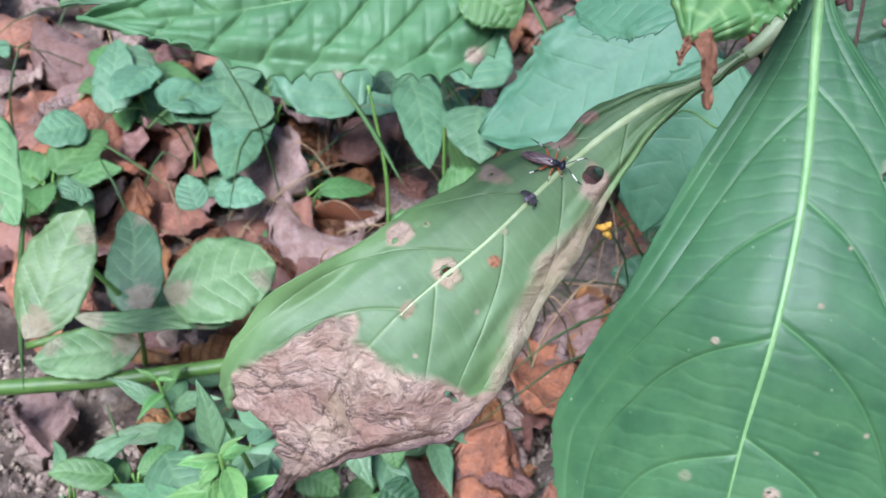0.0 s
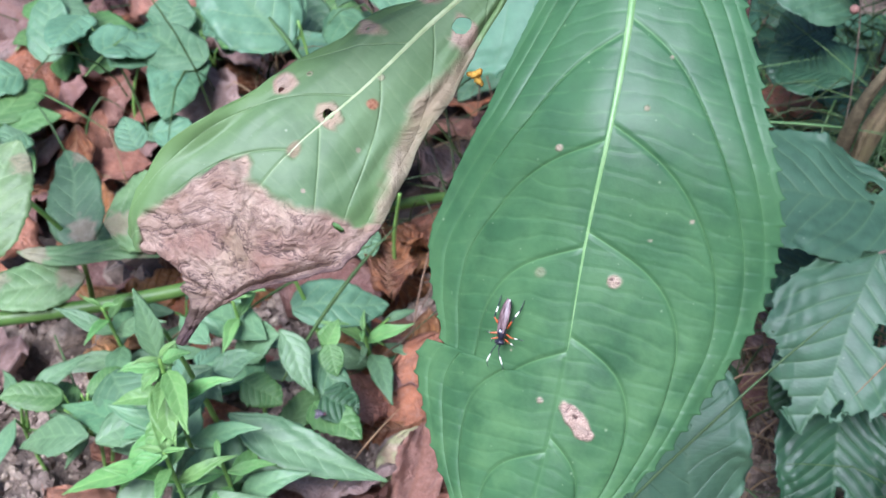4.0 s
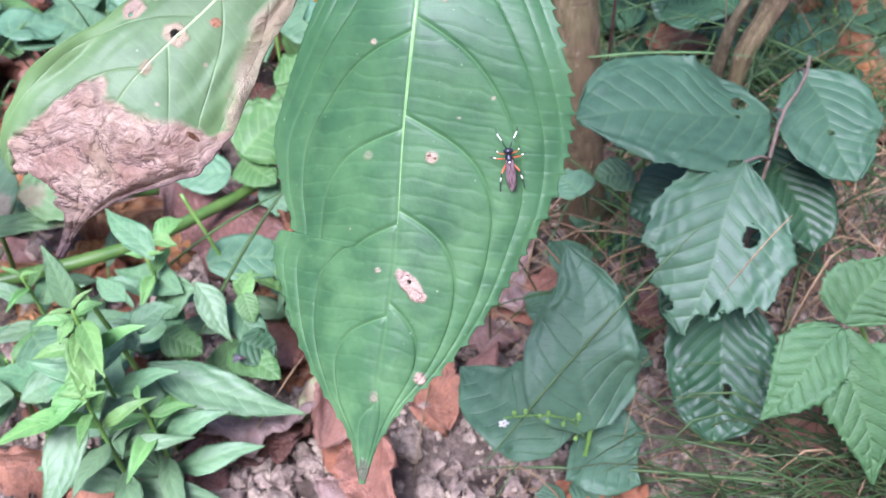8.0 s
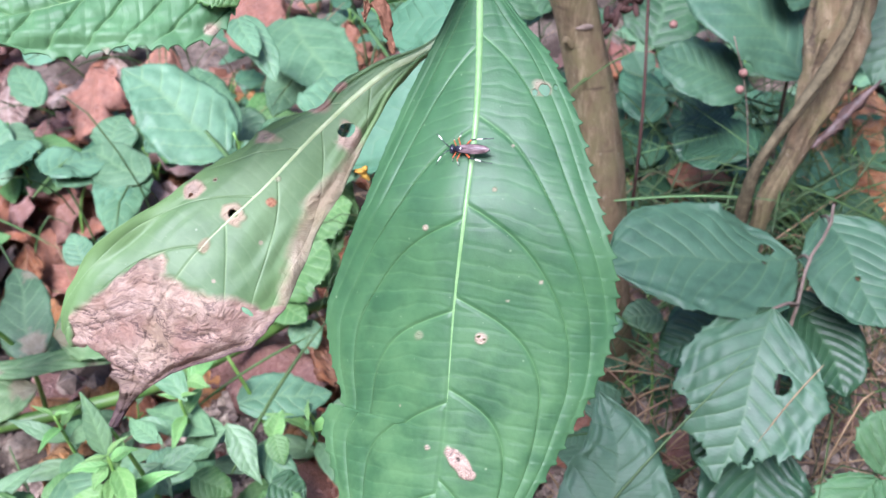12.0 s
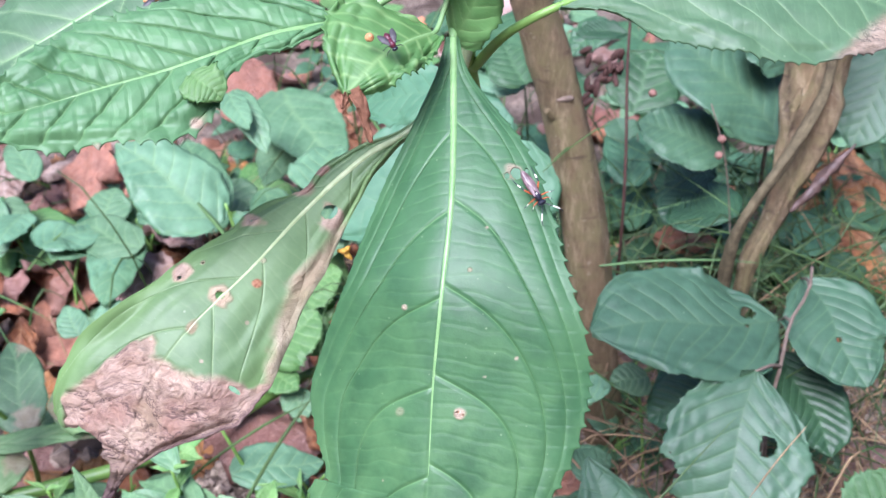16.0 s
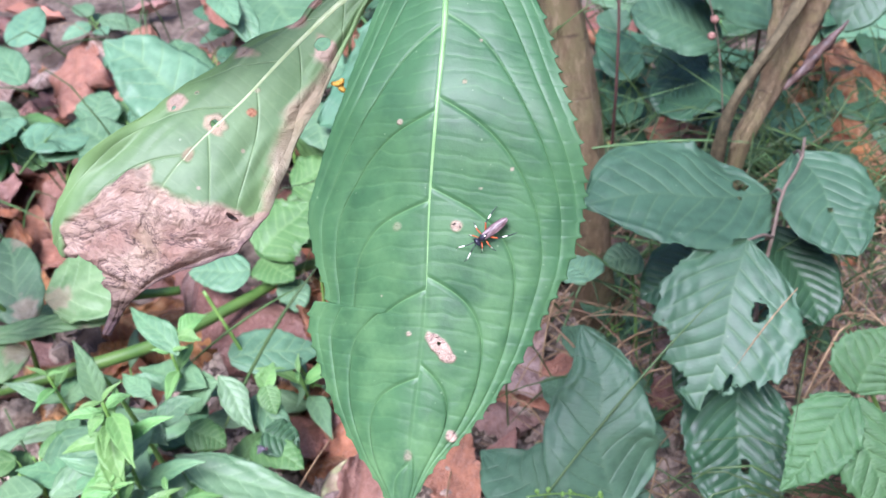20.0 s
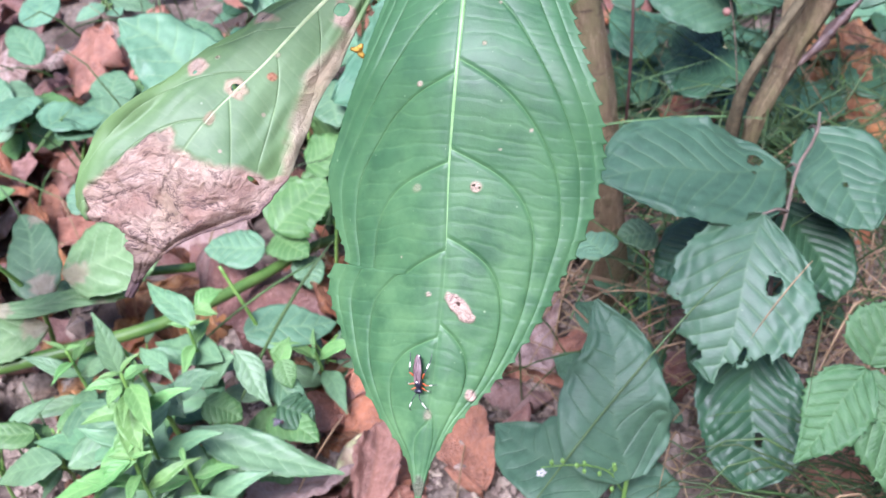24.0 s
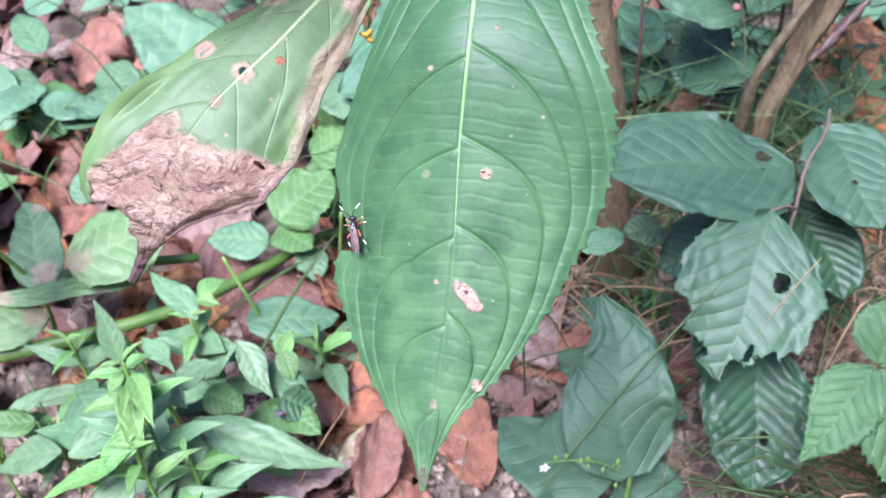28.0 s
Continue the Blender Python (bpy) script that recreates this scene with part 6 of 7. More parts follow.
# ---- grasses ----
def strip(points, width, n=14):
    c = glide(points, n)
    t = np.gradient(c, axis=0)
    t /= np.linalg.norm(t, axis=1)[:, None] + 1e-9
    s = np.cross(t, [0.15, -0.6, 0.8])
    s /= np.linalg.norm(s, axis=1)[:, None] + 1e-9
    up = np.cross(s, t)
    k = np.linspace(0, 1, n)
    w = width / 2 * np.minimum(1, (1.02 - k) * 3) * (0.6 + 0.4 * np.minimum(1, k * 4))
    v = np.stack([c - s * w[:, None], c - up * w[:, None] * 0.45, c + s * w[:, None], c + up * w[:, None] * 0.12], 1).reshape(-1, 3)
    f = [(i * 4 + j, i * 4 + (j + 1) % 4, i * 4 + 4 + (j + 1) % 4, i * 4 + 4 + j) for i in range(n - 1) for j in range(4)]
    return v, f


def grass_blade(a, b, width, material):
    a, b = vec(a), vec(b)
    rng = random.Random(int(a[0] * 1e5) + int(b[1] * 1e4))
    sag = np.linalg.norm(b - a) * rng.uniform(0.02, 0.06)
    v, f = strip([a, a + (b - a) * 0.33 + (0, 0, sag), a + (b - a) * 0.67 + (0, 0, sag), b], max(width * 0.72, 0.0007), 18)
    ob = new("grass_blade", to_mesh("grass_blade", v, f, material))
    return tagged(ob, "thin dry straw-coloured grass stalk" if material is STRAW else "long thin green grass blade leaning across the herbs", "grass", "loose grass blades")


grass_blade((0.1732, 0.4214, 0.1300), (0.2665, 0.3870, 0.1400), 0.0010, GRASS_ONE)
grass_blade((0.1505, 0.3931, 0.0600), (0.1889, 0.3286, 0.0800), 0.0023, GRASS_ONE)
grass_blade((0.0787, 0.2055, 0.0600), (0.1965, 0.2633, 0.1500), 0.0016, GRASS_ONE)
grass_blade((0.1516, 0.3549, 0.0600), (0.1900, 0.3298, 0.0700), 0.0013, STRAW)
grass_blade((0.2151, 0.2385, 0.1600), (0.1847, 0.2253, 0.1300), 0.0010, STRAW)
grass_blade((-0.0576, 0.3174, 0.0500), (0.0084, 0.3494, 0.1300), 0.0027, GRASS_ONE)
grass_blade((-0.0858, 0.3668, 0.0500), (0.0028, 0.3467, 0.1200), 0.0022, GRASS_ONE)
grass_blade((-0.0384, 0.2694, 0.0100), (0.0065, 0.2751, 0.0800), 0.0012, STRAW)
grass_blade((0.1885, 0.4680, 0.2000), (0.1302, 0.3840, 0.2200), 0.0013, GRASS_ONE)
grass_blade((0.1931, 0.5095, 0.1600), (0.2419, 0.5070, 0.0900), 0.0015, GRASS_ONE)
grass_blade((0.1581, 0.4082, 0.1400), (0.2573, 0.3929, 0.1400), 0.0022, GRASS_ONE)
grass_blade((0.3432, 0.5811, 0.0900), (0.2568, 0.6138, 0.1000), 0.0013, GRASS_ONE)
grass_blade((0.1547, 0.2113, 0.0200), (0.2181, 0.1958, 0.0300), 0.0016, GRASS_ONE)
grass_blade((0.0841, 0.2066, 0.0300), (0.1598, 0.2802, 0.0700), 0.0011, GRASS_ONE)
grass_blade((0.0275, 0.7764, 0.1200), (0.0747, 0.6015, 0.1000), 0.0046, GRASS_ONE)
grass_blade((-0.0766, 0.5568, 0.1300), (-0.0313, 0.4597, 0.1200), 0.0047, GRASS_ONE)
grass_blade((-0.2819, 0.6224, 0.0500), (-0.1906, 0.5474, 0.0500), 0.0024, GRASS_ONE)
grass_blade((-0.2285, 0.6236, 0.0500), (-0.1869, 0.6124, 0.0900), 0.0040, GRASS_ONE)
grass_blade((0.0221, 0.8406, 0.1000), (-0.0241, 0.6932, 0.1000), 0.0015, STRAW)
grass_blade((-0.2019, 0.3768, 0.1700), (-0.2292, 0.3632, 0.0500), 0.0039, GRASS_ONE)
grass_blade((-0.1832, 0.3572, 0.0500), (-0.1500, 0.2954, 0.0200), 0.0019, GRASS_ONE)
grass_blade((-0.1922, 0.3328, 0.0400), (-0.1731, 0.3059, 0.0300), 0.0015, GRASS_ONE)
grass_blade((0.2160, 0.1953, 0.0300), (0.0715, 0.2254, 0.0300), 0.0026, GRASS_ONE)
grass_blade((0.2783, 0.4932, 0.1600), (0.2315, 0.5408, 0.2200), 0.0014, GRASS_ONE)
grass_blade((0.1370, 0.4177, 0.2000), (0.1718, 0.3925, 0.2400), 0.0012, GRASS_ONE)
grass_blade((0.1899, 0.5749, 0.1000), (0.2804, 0.4998, 0.0800), 0.0014, GRASS_ONE)
grass_blade((0.2034, 0.5409, 0.0600), (0.2544, 0.5448, 0.0800), 0.0012, GRASS_ONE)
grass_blade((0.2511, 0.5711, 0.0500), (0.3214, 0.6004, 0.0800), 0.001, STRAW)
grass_blade((0.2816, 0.5562, 0.0500), (0.3189, 0.5471, 0.0800), 0.0016, STRAW)
grass_blade((0.3367, 0.5240, 0.1000), (0.3652, 0.5066, 0.0500), 0.0022, STRAW)
grass_blade((0.3346, 0.5198, 0.0700), (0.3560, 0.5240, 0.0500), 0.0016, STRAW)


def crossing_blades():
    """Single blades and dry stalks that cross one another at the feet of the saplings."""
    rng = random.Random(77)
    for k in range(44):
        x, y = rng.uniform(0.15, 0.42), rng.uniform(0.34, 0.5)
        a = rng.uniform(-0.55, 0.55) + (0 if rng.random() < 0.75 else 1.2)
        reach = rng.uniform(0.08, 0.2)
        z = rng.uniform(0.03, 0.11)
        d = 1 if rng.random() < 0.5 else -1
        grass_blade((x - d * reach / 2, y - 0.4 * reach * math.sin(a), max(0.0, z - 0.04)), (x + d * reach / 2 * math.cos(a), y + 0.4 * reach * math.sin(a), z + reach * 0.35 * rng.random()), rng.uniform(0.0012, 0.0024), STRAW if k % 4 == 0 else GRASS_ONE)


crossing_blades()


def tuft(name, label, count, centre, spread, length, width, material, seed, lean=(0, 0), flat=0.6):
    rng = np.random.default_rng(seed)
    verts, faces, base = [], [], 0
    for k in range(count):
        x, y = centre[0] + rng.normal() * spread[0], centre[1] + rng.normal() * spread[1]
        L = length * rng.uniform(0.5, 1.2)
        a = rng.uniform(0, 2 * np.pi)
        d = np.array([np.cos(a) + lean[0], np.sin(a) + lean[1], 0.0])
        d /= np.linalg.norm(d) + 1e-6
        z0 = height_at(x, y) - 0.002
        out = L * rng.uniform(flat * 0.5, flat * 1.3)
        h = math.sqrt(max(L * L - out * out, 0.04 * L * L))
        p = np.array([x, y, z0])
        v, f = strip([p, p + d * out * 0.3 + (0, 0, h * 0.62), p + d * out * 0.7 + (0, 0, h * 0.85), p + d * out * 1.15 + (0, 0, h * rng.uniform(0.45, 0.85))], width * rng.uniform(0.6, 1.3), 9)
        verts.append(v)
        faces += [tuple(i + base for i in q) for q in f]
        base += len(v)
    tagged(new(name, to_mesh(name, np.concatenate(verts), faces, material)), label, "grass", kind="stuff")


tuft("grass_tuft", "dense tuft of narrow green sedge on the soil", 300, (0.315, 0.195), (0.045, 0.018), 0.13, 0.0010, GRASS, 3, (-2.2, 0.1), 0.93)
tuft("grass_tuft", "fine green grass round the sapling feet", 460, (0.32, 0.46), (0.12, 0.08), 0.17, 0.0013, GRASS, 5, (-0.2, -0.1), 0.75)
tuft("grass_tuft", "fine green grass behind the saplings", 140, (0.15, 0.75), (0.3, 0.12), 0.17, 0.0018, GRASS, 6, (0, -0.1), 0.7)
tuft("straw_tangle", "tangle of dry straw-coloured grass on the ground", 480, (0.26, 0.37), (0.09, 0.1), 0.1, 0.0012, STRAW, 7, (0, 0), 0.95)
tuft("straw_tangle", "dry grass stalks in the leaf litter", 200, (0.0, 0.62), (0.2, 0.12), 0.11, 0.0011, STRAW, 9, (0, 0), 0.95)

fallen = thing("fallen_balsam", "fallen balsam, its thick green stem lying over the soil", "plant")
part("stem", trunk_mesh("stem", [(-0.36, 0.375, 0.035), (-0.2233, 0.3755, 0.045), (-0.1596, 0.3803, 0.05), (-0.1045, 0.3951, 0.05), (-0.0552, 0.4304, 0.045), (-0.0154, 0.4658, 0.04), (0.05, 0.51, 0.02)], (0.0044, 0.0043, 0.0038, 0.0032), THICK_STEM, 0.04, 14, 60, 3), fallen)
part("side_stem", tube("side_stem", [(-0.24, 0.40, 0.05), (-0.18, 0.41, 0.062), (-0.13, 0.425, 0.066), (-0.09, 0.44, 0.055)], (0.0022, 0.003, 0.0032, 0.003), THICK_STEM, 10, 24), fallen)

seed_stalk = thing("seed_stalk", "dark dry stalk with brown seed heads", "plant")
part("stalk", tube("stalk", [(0.192, 0.47, 0.0), (0.1944, 0.4535, 0.1914), (0.2004, 0.4778, 0.2308), (0.2076, 0.4985, 0.2644), (0.214, 0.51, 0.31)], (0.0012, 0.001, 0.0008), SEED, 7, 24), seed_stalk)
for k in range(26):
    rng = random.Random(k)
    a, b = rng.random(), rng.random()
    c = vec((0.2048, 0.4826, 0.2390)) + a * (1 - 0.5 * b) * (vec((0.1767, 0.4860, 0.2407)) - vec((0.2048, 0.4826, 0.2390))) + b * (vec((0.1863, 0.4678, 0.2132)) - vec((0.2048, 0.4826, 0.2390))) * (0.4 + 0.6 * a)
    part("seed_head", ball("seed_head", c + vec((0, 0.004 * rng.uniform(-1, 1), 0)), (0.002, 0.0022, 0.0048), SEED, Euler((rng.random() * 3, rng.random(), 0)).to_matrix(), 8, 6), seed_stalk)
knotgrass = thing("budded_stalk", "thin stalk with small round pinkish-brown buds", "plant")
part("stalk", tube("stalk", [(0.27, 0.46, 0.0), (0.262, 0.45, 0.13), (0.2507, 0.4486, 0.1912), (0.243, 0.45, 0.215)], (0.0005, 0.0004), TWIG, 6, 20), knotgrass)
for c in ((0.2507, 0.4486, 0.1922), (0.2481, 0.4443, 0.1839), (0.2194, 0.4862, 0.2089)):
    part("bud", ball("bud", c, (0.0026, 0.0026, 0.0025), BUD), knotgrass)

spray = thing("flower_spray", "thin spray with tiny white flowers and round green seeds", "flower")
part("stalk", tube("stalk", [(0.1285, 0.219, 0.05), (0.118, 0.212, 0.075), (0.1, 0.205, 0.09), (0.086, 0.2, 0.097)], (0.0005, 0.0003), STEM, 6, 20), spray)
for k in range(9):
    rng = random.Random(k + 4)
    q = glide([(0.1285, 0.219, 0.05), (0.118, 0.212, 0.075), (0.1, 0.205, 0.09), (0.086, 0.2, 0.097)], 12)[2 + k]
    e = q + vec((rng.uniform(-0.006, 0.006), rng.uniform(-0.006, 0.004), rng.uniform(-0.002, 0.004)))
    part("seed", ball("seed", e, (0.0011, 0.0011, 0.0015), STEM, None, 8, 6), spray)
    part("stalk", tube("stalk", [q, e], (0.00025, 0.0002), STEM, 5), spray)
for k in range(5):
    a = k * 1.257
    part("petal", ball("petal", (0.0858 + 0.0014 * math.cos(a), 0.1993, 0.0942 + 0.0016 * math.sin(a)), (0.0012, 0.0004, 0.0009), PETAL, Euler((0, -a, 0)).to_matrix(), 8, 6), spray)



# ---- insects ----
def insect_material(name, color, rough=0.3, through=0.0, spec=0.5):
    n = Nodes(name)
    c = n.mix(n.ramp(n.noise(900.0, 3), 0.3, 0.7), color, tuple(min(1.0, v * 1.35 + 0.005) for v in color))
    return n.finish(c, rough, spec, n.noise(3000.0, 2), 0.0001, 0.4, through)


CHITIN = insect_material("chitin_black", (0.012, 0.012, 0.02), 0.28)
LEG_RED = insect_material("leg_red", (0.36, 0.075, 0.02), 0.35)
BAND = insect_material("band_white", (0.75, 0.74, 0.62), 0.45)
def wing_material():
    n = Nodes("wing_smoky")
    streak = n.add("ShaderNodeMapping", {"Scale": (0.12, 1.0, 1.0)}, Vector=n.coords()).outputs[0]
    c = n.mix(n.ramp(n.noise(2600.0, 2, 0.5, streak), 0.42, 0.6), (0.08, 0.045, 0.047), (0.26, 0.18, 0.18))
    return n.finish(c, 0.36, 0.5, n.noise(2600.0, 2, 0.5, streak), 0.0001, 0.5, 0.2)


WING = wing_material()
WING_GREY = insect_material("wing_grey", (0.07, 0.065, 0.07), 0.4, 0.4, 0.4)
FLY_RED = insect_material("fly_red", (0.07, 0.01, 0.02), 0.35)
FLY_GREY = insect_material("fly_grey", (0.09, 0.07, 0.09), 0.4)
SHELL = insect_material("shell_tan", (0.4, 0.2, 0.08), 0.35)


def wing_mesh(name, root, end, width, material, face=(0.0, 0.0, 1.0)):
    a, b = vec(root), vec(end)
    mid = a + (b - a) * 0.5 + (0, 0, 0.0003)
    w = (0.15, 0.5, 0.8, 0.96, 1.0, 0.92, 0.7, 0.1)
    p, f, at = blade_data([a, mid, b], face, [width * 0.5 * k for k in w], [width * 0.5 * k for k in w], 30, 13, cup=-0.15, fold=-0.12, veins=4, sweep=(0.5, 0.1), groove=0.00003, quilt=0.00005, vein_width=0.0001)
    return to_mesh(name, p, f, material, at)


def leg(body, hip, knee, ankle, toe, thick, hind):
    """A jointed leg whose origin is its hip: femur, tibia with a pale band, dark foot."""
    h = vec(hip)
    k, a, t = vec(knee) - h, vec(ankle) - h, vec(toe) - h
    ob = part("leg", tube("leg", [(0, 0, 0), k * 0.5, k], (thick * 0.8, thick * 1.25, thick * 0.8), LEG_RED, 7, 9), body)
    ob.location = hip
    part("tibia", tube("tibia", [k, k + (a - k) * 0.45], (thick * 0.75, thick * 0.7), LEG_RED if not hind else CHITIN, 7, 5), ob)
    part("band", tube("band", [k + (a - k) * 0.38, k + (a - k) * 0.6, k + (a - k) * 0.8], (thick * 0.8, thick * 0.95, thick * 0.7), BAND, 7, 6), ob, "white band")
    part("foot", tube("foot", [k + (a - k) * 0.78, a, t], (thick * 0.7, thick * 0.55, thick * 0.35), CHITIN, 7, 9), ob, "black foot")
    return ob


def make_wasp():
    w = thing("wasp", "slender black wasp with red legs, white bands and smoky wings", "insect")
    head = part("head", ball("head", (0.0042, 0, 0.0017), (0.0007, 0.00105, 0.0008), CHITIN), w)
    for s in (-1, 1):
        part("eye", ball("eye", (0.0043, s * 0.0008, 0.0019), (0.0004, 0.00035, 0.0005), CHITIN, None, 8, 6), head)
    thorax = part("thorax", ball("thorax", (0.0023, 0, 0.0017), (0.0015, 0.00095, 0.00105), CHITIN), w)
    part("scutellum", ball("scutellum", (0.0019, 0, 0.0026), (0.00026, 0.00022, 0.0002), BAND, None, 8, 6), thorax, "pale spot on the back")
    part("abdomen", tube("abdomen", [(0.0011, 0, 0.0017), (0.0004, 0, 0.0016), (-0.0005, 0, 0.0016), (-0.002, 0, 0.0015), (-0.0035, 0, 0.0012), (-0.0046, 0, 0.0009)], (0.0004, 0.00025, 0.0005, 0.00085, 0.00075, 0.00015), CHITIN, 12, 24), w)
    part("tail_spot", ball("tail_spot", (-0.0043, 0, 0.0012), (0.0003, 0.00025, 0.0002), BAND, None, 8, 6), w, "white spot")
    for s in (-1, 1):
        thicken(part("wing", wing_mesh("wing", (0.0024, s * 0.0006, 0.0025), (-0.0048, s * 0.00018, 0.0021 + 0.00012 * s), 0.0017, WING, (0, s * 0.25, 1)), w), 0.00004)
    legs = []
    for s in (-1, 1):
        legs.append(leg(w, (0.0034, s * 0.0006, 0.0012), (0.0042, s * 0.0018, 0.0018), (0.0048, s * 0.0023, 0.0005), (0.0053, s * 0.0025, 0.0001), 0.00013, False))
        legs.append(leg(w, (0.0024, s * 0.0007, 0.0011), (0.0024, s * 0.0024, 0.002), (0.0022, s * 0.0036, 0.0005), (0.0020, s * 0.0044, 0.0001), 0.00015, False))
        legs.append(leg(w, (0.0013, s * 0.0007, 0.0011), (-0.0001, s * 0.0024, 0.0024), (-0.0026, s * 0.0036, 0.0006), (-0.0044, s * 0.0042, 0.0001), 0.0002, True))
    feelers = []
    for s in (-1, 1):
        base = vec((0.0047, s * 0.0003, 0.002))
        a = part("antenna", tube("antenna", [(0, 0, 0), (0.001, s * 0.0005, 0.0007), (0.0022, s * 0.0012, 0.0006)], (0.00012, 0.0001), CHITIN, 7, 10), w)
        a.location = base
        part("band", tube("band", [(0.0021, s * 0.00115, 0.0006), (0.0029, s * 0.0017, 0.0003), (0.0035, s * 0.0021, 0.0)], (0.00012, 0.00014, 0.00011), BAND, 7, 7), a, "white band")
        part("tip", tube("tip", [(0.0034, s * 0.002, 0.0), (0.0041, s * 0.0023, -0.0006), (0.0046, s * 0.0022, -0.0012)], (0.00014, 0.0001, 0.00005), CHITIN, 7, 7), a)
        feelers.append(a)
    return w, legs, feelers


wasp, wasp_legs, wasp_feelers = make_wasp()


def make_fly(name, label, body, wing, size, at):
    w = thing(name, label, "insect")
    part("thorax", ball("thorax", (0, 0, 0.0012 * size), (0.0012 * size, 0.0009 * size, 0.0009 * size), body), w)
    part("abdomen", ball("abdomen", (-0.0018 * size, 0, 0.0011 * size), (0.0014 * size, 0.0009 * size, 0.0008 * size), body), w)
    part("head", ball("head", (0.0014 * size, 0, 0.0011 * size), (0.0005 * size, 0.0008 * size, 0.0006 * size), FLY_RED if body is FLY_GREY else CHITIN), w)
    for s in (-1, 1):
        thicken(part("wing", wing_mesh("wing", (0.0004 * size, s * 0.0006 * size, 0.0018 * size), (-0.0034 * size, s * 0.0019 * size, 0.0015 * size), 0.0015 * size, wing), w), 0.00004)
        for x, r in ((0.0007, 0.0008), (0.0, 0.0), (-0.0006, -0.001)):
            part("leg", tube("leg", [(x * size, s * 0.0006 * size, 0.0008 * size), ((x + r * 0.6) * size, s * 0.0016 * size, 0.0012 * size), ((x + r) * size, s * 0.0024 * size, 0.0)], (0.00012 * size, 0.0001 * size, 0.00005 * size), CHITIN, 6, 8), w)
    w.matrix_basis = at
    return w


make_fly("fly", "dark fly with a purplish red body resting on a young leaf", FLY_RED, WING_GREY, 1.0, pose(0.0484, 0.1548, 0.3808, 45) @ pose(0, 0, 0, 0, 0, -65))
make_fly("small_fly", "tiny dark fly on a narrow green leaf", FLY_GREY, WING_GREY, 1.1, pose(-0.0343, 0.2860, 0.0600, 15))
make_fly("small_fly", "small orange-brown fly on a pale leaf", SHELL, WING_GREY, 1.0, pose(-0.0088, 0.1890, 0.3860, 30) @ pose(0, 0, 0, 0, 0, 10))
gnat = make_fly("gnat", "tiny grey long-winged gnat on the withered leaf", FLY_GREY, WING_GREY, 0.9, pose(0.014, 0.170, 0.3242))
snail = thing("tiny_snail", "tiny round tan snail shell on a young leaf", "snail")
part("shell", ball("shell", (0, 0, 0.0009), (0.0011, 0.0011, 0.0009), SHELL, None, 14, 10), snail)
part("whorl", ball("whorl", (0.0002, 0, 0.0016), (0.0006, 0.0006, 0.0004), SHELL, None, 12, 8), snail)
snail.matrix_basis = pose(0.0434, 0.1563, 0.3825, 45)

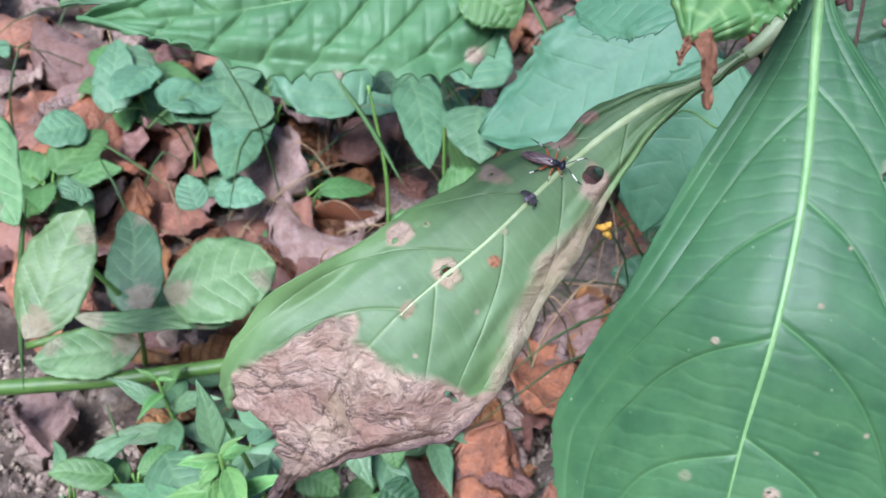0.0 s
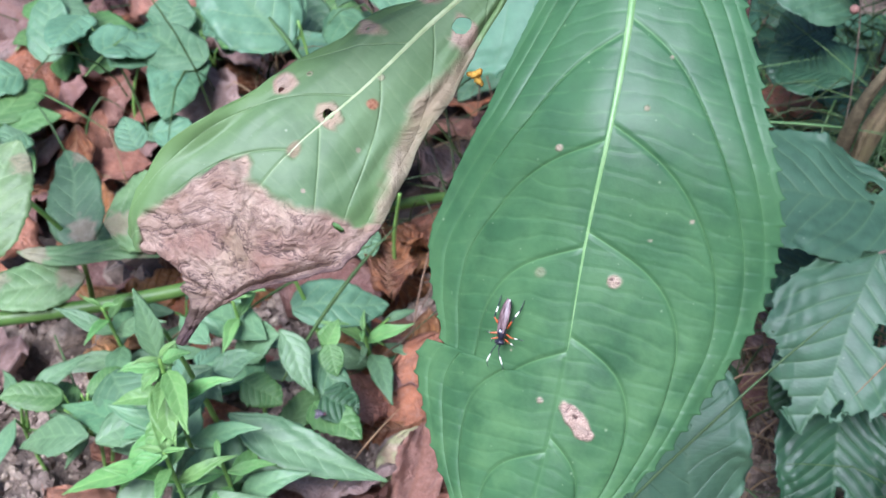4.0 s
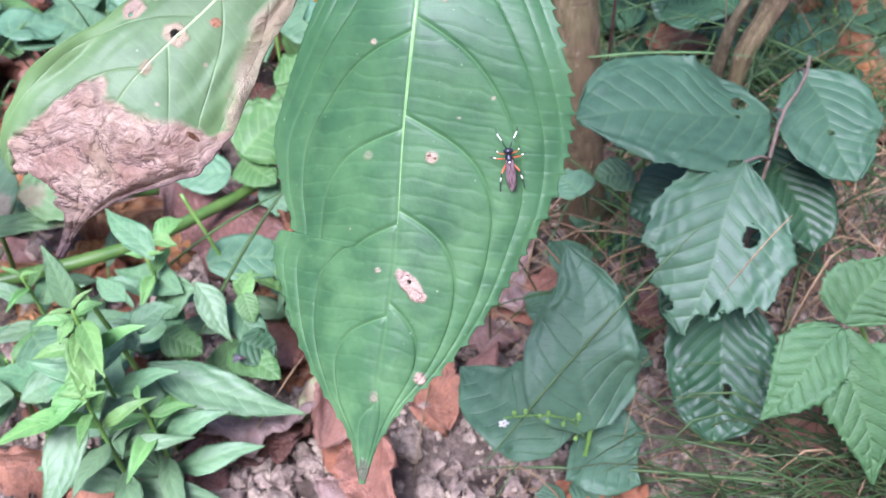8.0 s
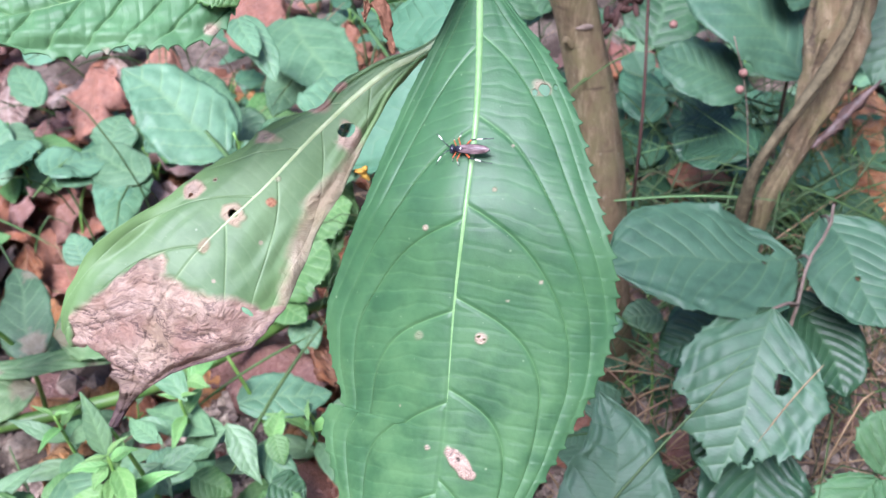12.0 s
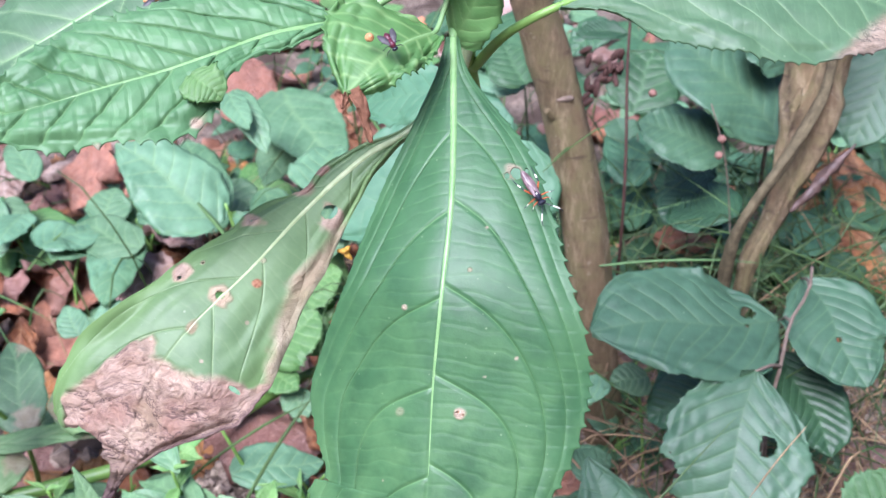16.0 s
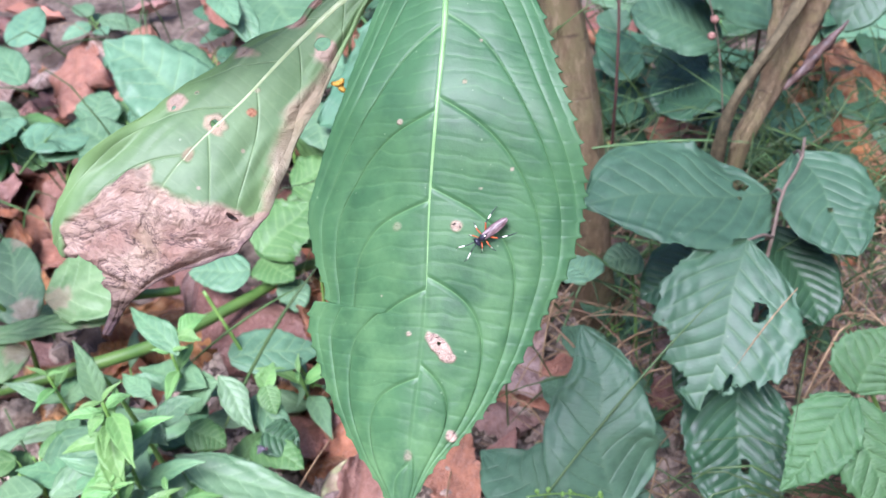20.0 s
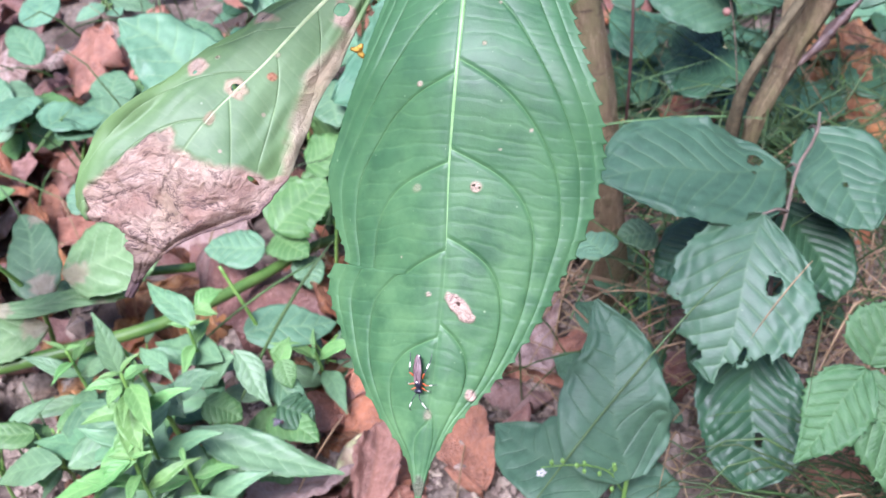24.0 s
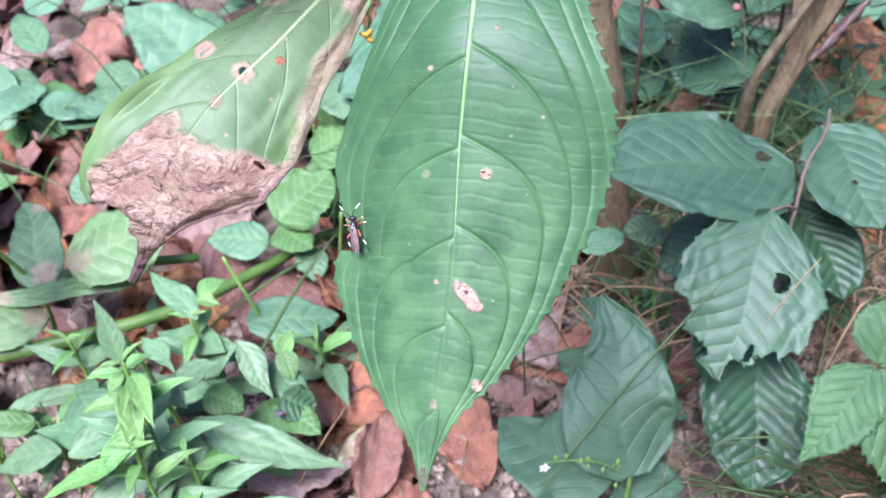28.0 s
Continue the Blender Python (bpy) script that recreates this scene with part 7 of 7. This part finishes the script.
WASP_ROWS = [
    (0.0, 0.0174, 0.1774, 0.3288, 40.8, 4.7, -19.8),
    (0.1, 0.0181, 0.1730, 0.3268, 16.3, 41.3, -63.7),
    (0.3, 0.0188, 0.1700, 0.3234, -29.3, 18.4, -130.7),
    (0.5, 0.0120, 0.1638, 0.3209, -32.9, 21.2, -138.4),
    (0.7, 0.0056, 0.1581, 0.3176, -30.1, 21.2, -132.9),
    (1.0, 0.0005, 0.1536, 0.3149, -39.8, 13.3, -154.5),
    (1.2, -0.0055, 0.1503, 0.3126, -39.8, 15.8, -154.8),
    (1.5, -0.0062, 0.1471, 0.3097, -9.3, 45.6, -101.0),
    (1.8, -0.0006, 0.1473, 0.3078, 47.1, 27.1, 2.6),
    (2.0, 0.0015, 0.1472, 0.3061, 49.7, 33.4, 5.0),
    (2.2, 0.0045, 0.1481, 0.3047, 51.4, 30.7, 16.0),
    (2.4, 0.0056, 0.1492, 0.3058, 51.0, 29.0, 18.1),
    (2.5, 0.0084, 0.1280, 0.3214, 45.9, 10.0, -12.8),
    (2.6, 0.0203, 0.1173, 0.3229, 45.1, 9.4, -17.4),
    (2.7, 0.0189, 0.1133, 0.3270, 46.2, 4.9, -12.0),
    (2.8, 0.0221, 0.1076, 0.3292, 49.0, -12.2, 2.9),
    (3.0, 0.0276, 0.1305, 0.3080, 52.2, -15.2, -47.5),
    (3.3, 0.0302, 0.1237, 0.3056, 47.6, 24.7, -62.9),
    (3.5, 0.0315, 0.1229, 0.3032, 42.6, 43.3, -72.5),
    (3.7, 0.0345, 0.1160, 0.3007, 42.8, 36.8, -78.6),
    (4.0, 0.0341, 0.1118, 0.2939, 16.2, 48.0, -110.9),
    (4.2, 0.0335, 0.1083, 0.2885, 15.7, 62.9, -112.1),
    (4.5, 0.0326, 0.1067, 0.2816, 19.6, 60.2, -96.4),
    (5.2, 0.0422, 0.0985, 0.2838, 51.1, 30.0, -44.5),
    (5.9, 0.0522, 0.0946, 0.2816, 57.3, -10.8, -1.4),
    (6.5, 0.0572, 0.0931, 0.2804, 34.8, -37.0, 34.5),
    (6.8, 0.0619, 0.0953, 0.2839, 44.7, -31.8, 16.5),
    (7.0, 0.0647, 0.0964, 0.2872, 48.5, -30.9, 8.0),
    (7.3, 0.0699, 0.0976, 0.2896, 44.0, -24.3, 17.8),
    (7.5, 0.0701, 0.1004, 0.2950, 13.3, -56.4, 65.2),
    (7.8, 0.0724, 0.1041, 0.2973, 11.9, -60.0, 67.2),
    (8.0, 0.0714, 0.1064, 0.3034, -11.6, -65.4, 97.1),
    (8.2, 0.0702, 0.1089, 0.3094, -9.5, -71.2, 94.0),
    (8.5, 0.0725, 0.1107, 0.3143, 40.0, -49.9, 27.5),
    (9.0, 0.0802, 0.1134, 0.3187, 44.6, -21.2, 16.7),
    (9.5, 0.0796, 0.1168, 0.3259, -17.2, -48.5, 105.2),
    (10.0, 0.0800, 0.1200, 0.3309, 7.7, -47.0, 72.5),
    (10.5, 0.0795, 0.1245, 0.3348, -20.6, -38.9, 109.6),
    (11.0, 0.0702, 0.1291, 0.3394, -45.0, -20.0, 149.2),
    (11.5, 0.0617, 0.1328, 0.3407, -49.4, 0.6, 158.3),
    (12.5, 0.0523, 0.1357, 0.3406, -51.9, 5.7, 145.1),
    (13.5, 0.0434, 0.1423, 0.3386, -14.5, -32.1, 65.2),
    (13.7, 0.0481, 0.1445, 0.3432, 2.6, -33.3, 44.7),
    (14.0, 0.0533, 0.1444, 0.3467, 25.0, -36.6, 18.5),
    (14.5, 0.0633, 0.1412, 0.3483, 50.2, -4.7, -19.1),
    (15.0, 0.0688, 0.1422, 0.3494, 44.1, -14.9, 19.1),
    (15.5, 0.0740, 0.1426, 0.3501, 48.3, 7.8, -22.3),
    (16.0, 0.0781, 0.1393, 0.3473, 29.2, 39.2, -58.1),
    (16.5, 0.0793, 0.1307, 0.3402, 12.3, 39.3, -81.6),
    (17.0, 0.0803, 0.1269, 0.3366, 18.6, 41.4, -73.0),
    (17.3, 0.0812, 0.1225, 0.3332, 14.3, 41.1, -78.9),
    (17.5, 0.0818, 0.1193, 0.3300, 9.2, 46.0, -85.6),
    (18.0, 0.0804, 0.1148, 0.3239, -14.8, 66.0, -116.1),
    (18.3, 0.0778, 0.1120, 0.3185, -12.7, 57.5, -114.0),
    (18.5, 0.0766, 0.1104, 0.3149, -32.6, 58.8, -140.2),
    (18.7, 0.0746, 0.1097, 0.3114, -31.1, 56.5, -138.5),
    (19.0, 0.0713, 0.1080, 0.3084, -39.1, 42.2, -152.4),
    (19.3, 0.0697, 0.1088, 0.3065, -48.8, 12.1, -176.2),
    (19.5, 0.0643, 0.1073, 0.3058, -46.4, 30.5, -167.3),
    (19.7, 0.0621, 0.1078, 0.3047, -47.6, 29.2, -170.4),
    (20.0, 0.0626, 0.1074, 0.3047, -47.3, 30.3, -169.5),
    (20.5, 0.0604, 0.1070, 0.3032, -47.9, 24.8, -172.1),
    (21.0, 0.0605, 0.1066, 0.3026, -40.3, 42.5, -154.3),
    (21.3, 0.0552, 0.1049, 0.2993, -53.8, 38.0, 178.9),
    (21.5, 0.0520, 0.1060, 0.2965, -50.1, 36.5, -173.8),
    (23.5, 0.0373, 0.0924, 0.2717, -19.5, 39.3, -155.2),
    (23.7, 0.0362, 0.0910, 0.2695, 24.0, 55.1, -98.4),
    (24.0, 0.0358, 0.0896, 0.2671, 21.6, 57.8, -102.0),
    (24.3, 0.0350, 0.0891, 0.2660, 21.5, 64.4, -103.4),
    (24.5, 0.0326, 0.0892, 0.2650, -38.1, 31.5, 175.0),
    (24.8, 0.0299, 0.0904, 0.2638, -49.2, 9.9, 146.5),
    (25.0, 0.0271, 0.0943, 0.2646, -56.4, 5.9, 123.9),
    (25.3, 0.0269, 0.0982, 0.2674, -41.0, -35.3, 105.6),
    (25.5, 0.0256, 0.0998, 0.2696, -43.4, -34.6, 110.8),
    (26.0, 0.0228, 0.1047, 0.2703, -48.7, -17.5, 126.5),
    (26.5, 0.0221, 0.1060, 0.2708, -54.0, -33.2, 132.5),
    (27.0, 0.0230, 0.1074, 0.2742, -31.7, -48.0, 69.2),
    (27.3, 0.0236, 0.1103, 0.2788, -25.2, -54.2, 79.4),
    (27.5, 0.0235, 0.1138, 0.2820, -40.6, -39.2, 94.0),
    (27.8, 0.0237, 0.1141, 0.2826, -37.0, -37.5, 96.1),
    (28.0, 0.0226, 0.1176, 0.2871, -34.2, -53.7, 91.8),
]


def motions():
    walk(wasp, [(t, pose(x, y, z, rx, ry, rz)) for t, x, y, z, rx, ry, rz in WASP_ROWS])
    times = [k * 0.2 for k in range(141)]
    still = [(0.0, 0.0)] + [(b[0], math.dist(a[1:4], b[1:4]) / max(b[0] - a[0], 0.1)) for a, b in zip(WASP_ROWS, WASP_ROWS[1:])]
    pace = np.interp(times, [s[0] for s in still], [min(1.0, s[1] / 0.012) for s in still])
    for n, limb in enumerate(wasp_legs):
        home = Matrix.Translation(limb.location)
        beat = 1 if n in (0, 2, 4) else -1
        walk(limb, [(t, home @ pose(0, 0, 0, 0, 0, beat * (1 if k % 2 else -1) * 14 * p)) for k, (t, p) in enumerate(zip(times, pace))])
    for n, limb in enumerate(wasp_feelers):
        home = Matrix.Translation(limb.location)
        walk(limb, [(t, home @ pose(0, 0, 0, 0, 9 * math.sin(t * 7.3 + n * 1.9), 12 * math.sin(t * 5.1 + n * 2.6))) for t in times])
    walk(gnat, [(0.0, pose(0.014, 0.170, 0.3242, 30, 20, 60)), (0.3, pose(0.012, 0.1703, 0.3246, 30, 20, 70)), (0.5, pose(0.0068, 0.1715, 0.328, 25, 10, 120)), (0.7, pose(0.0015, 0.156, 0.3485, 20, 0, 150)),
                (0.9, pose(-0.006, 0.16, 0.38, 10, 0, 160)), (1.3, pose(-0.02, 0.185, 0.39, 30, 0, 170)), (28.0, pose(-0.02, 0.185, 0.3895, 30, 0, 170))])


motions()
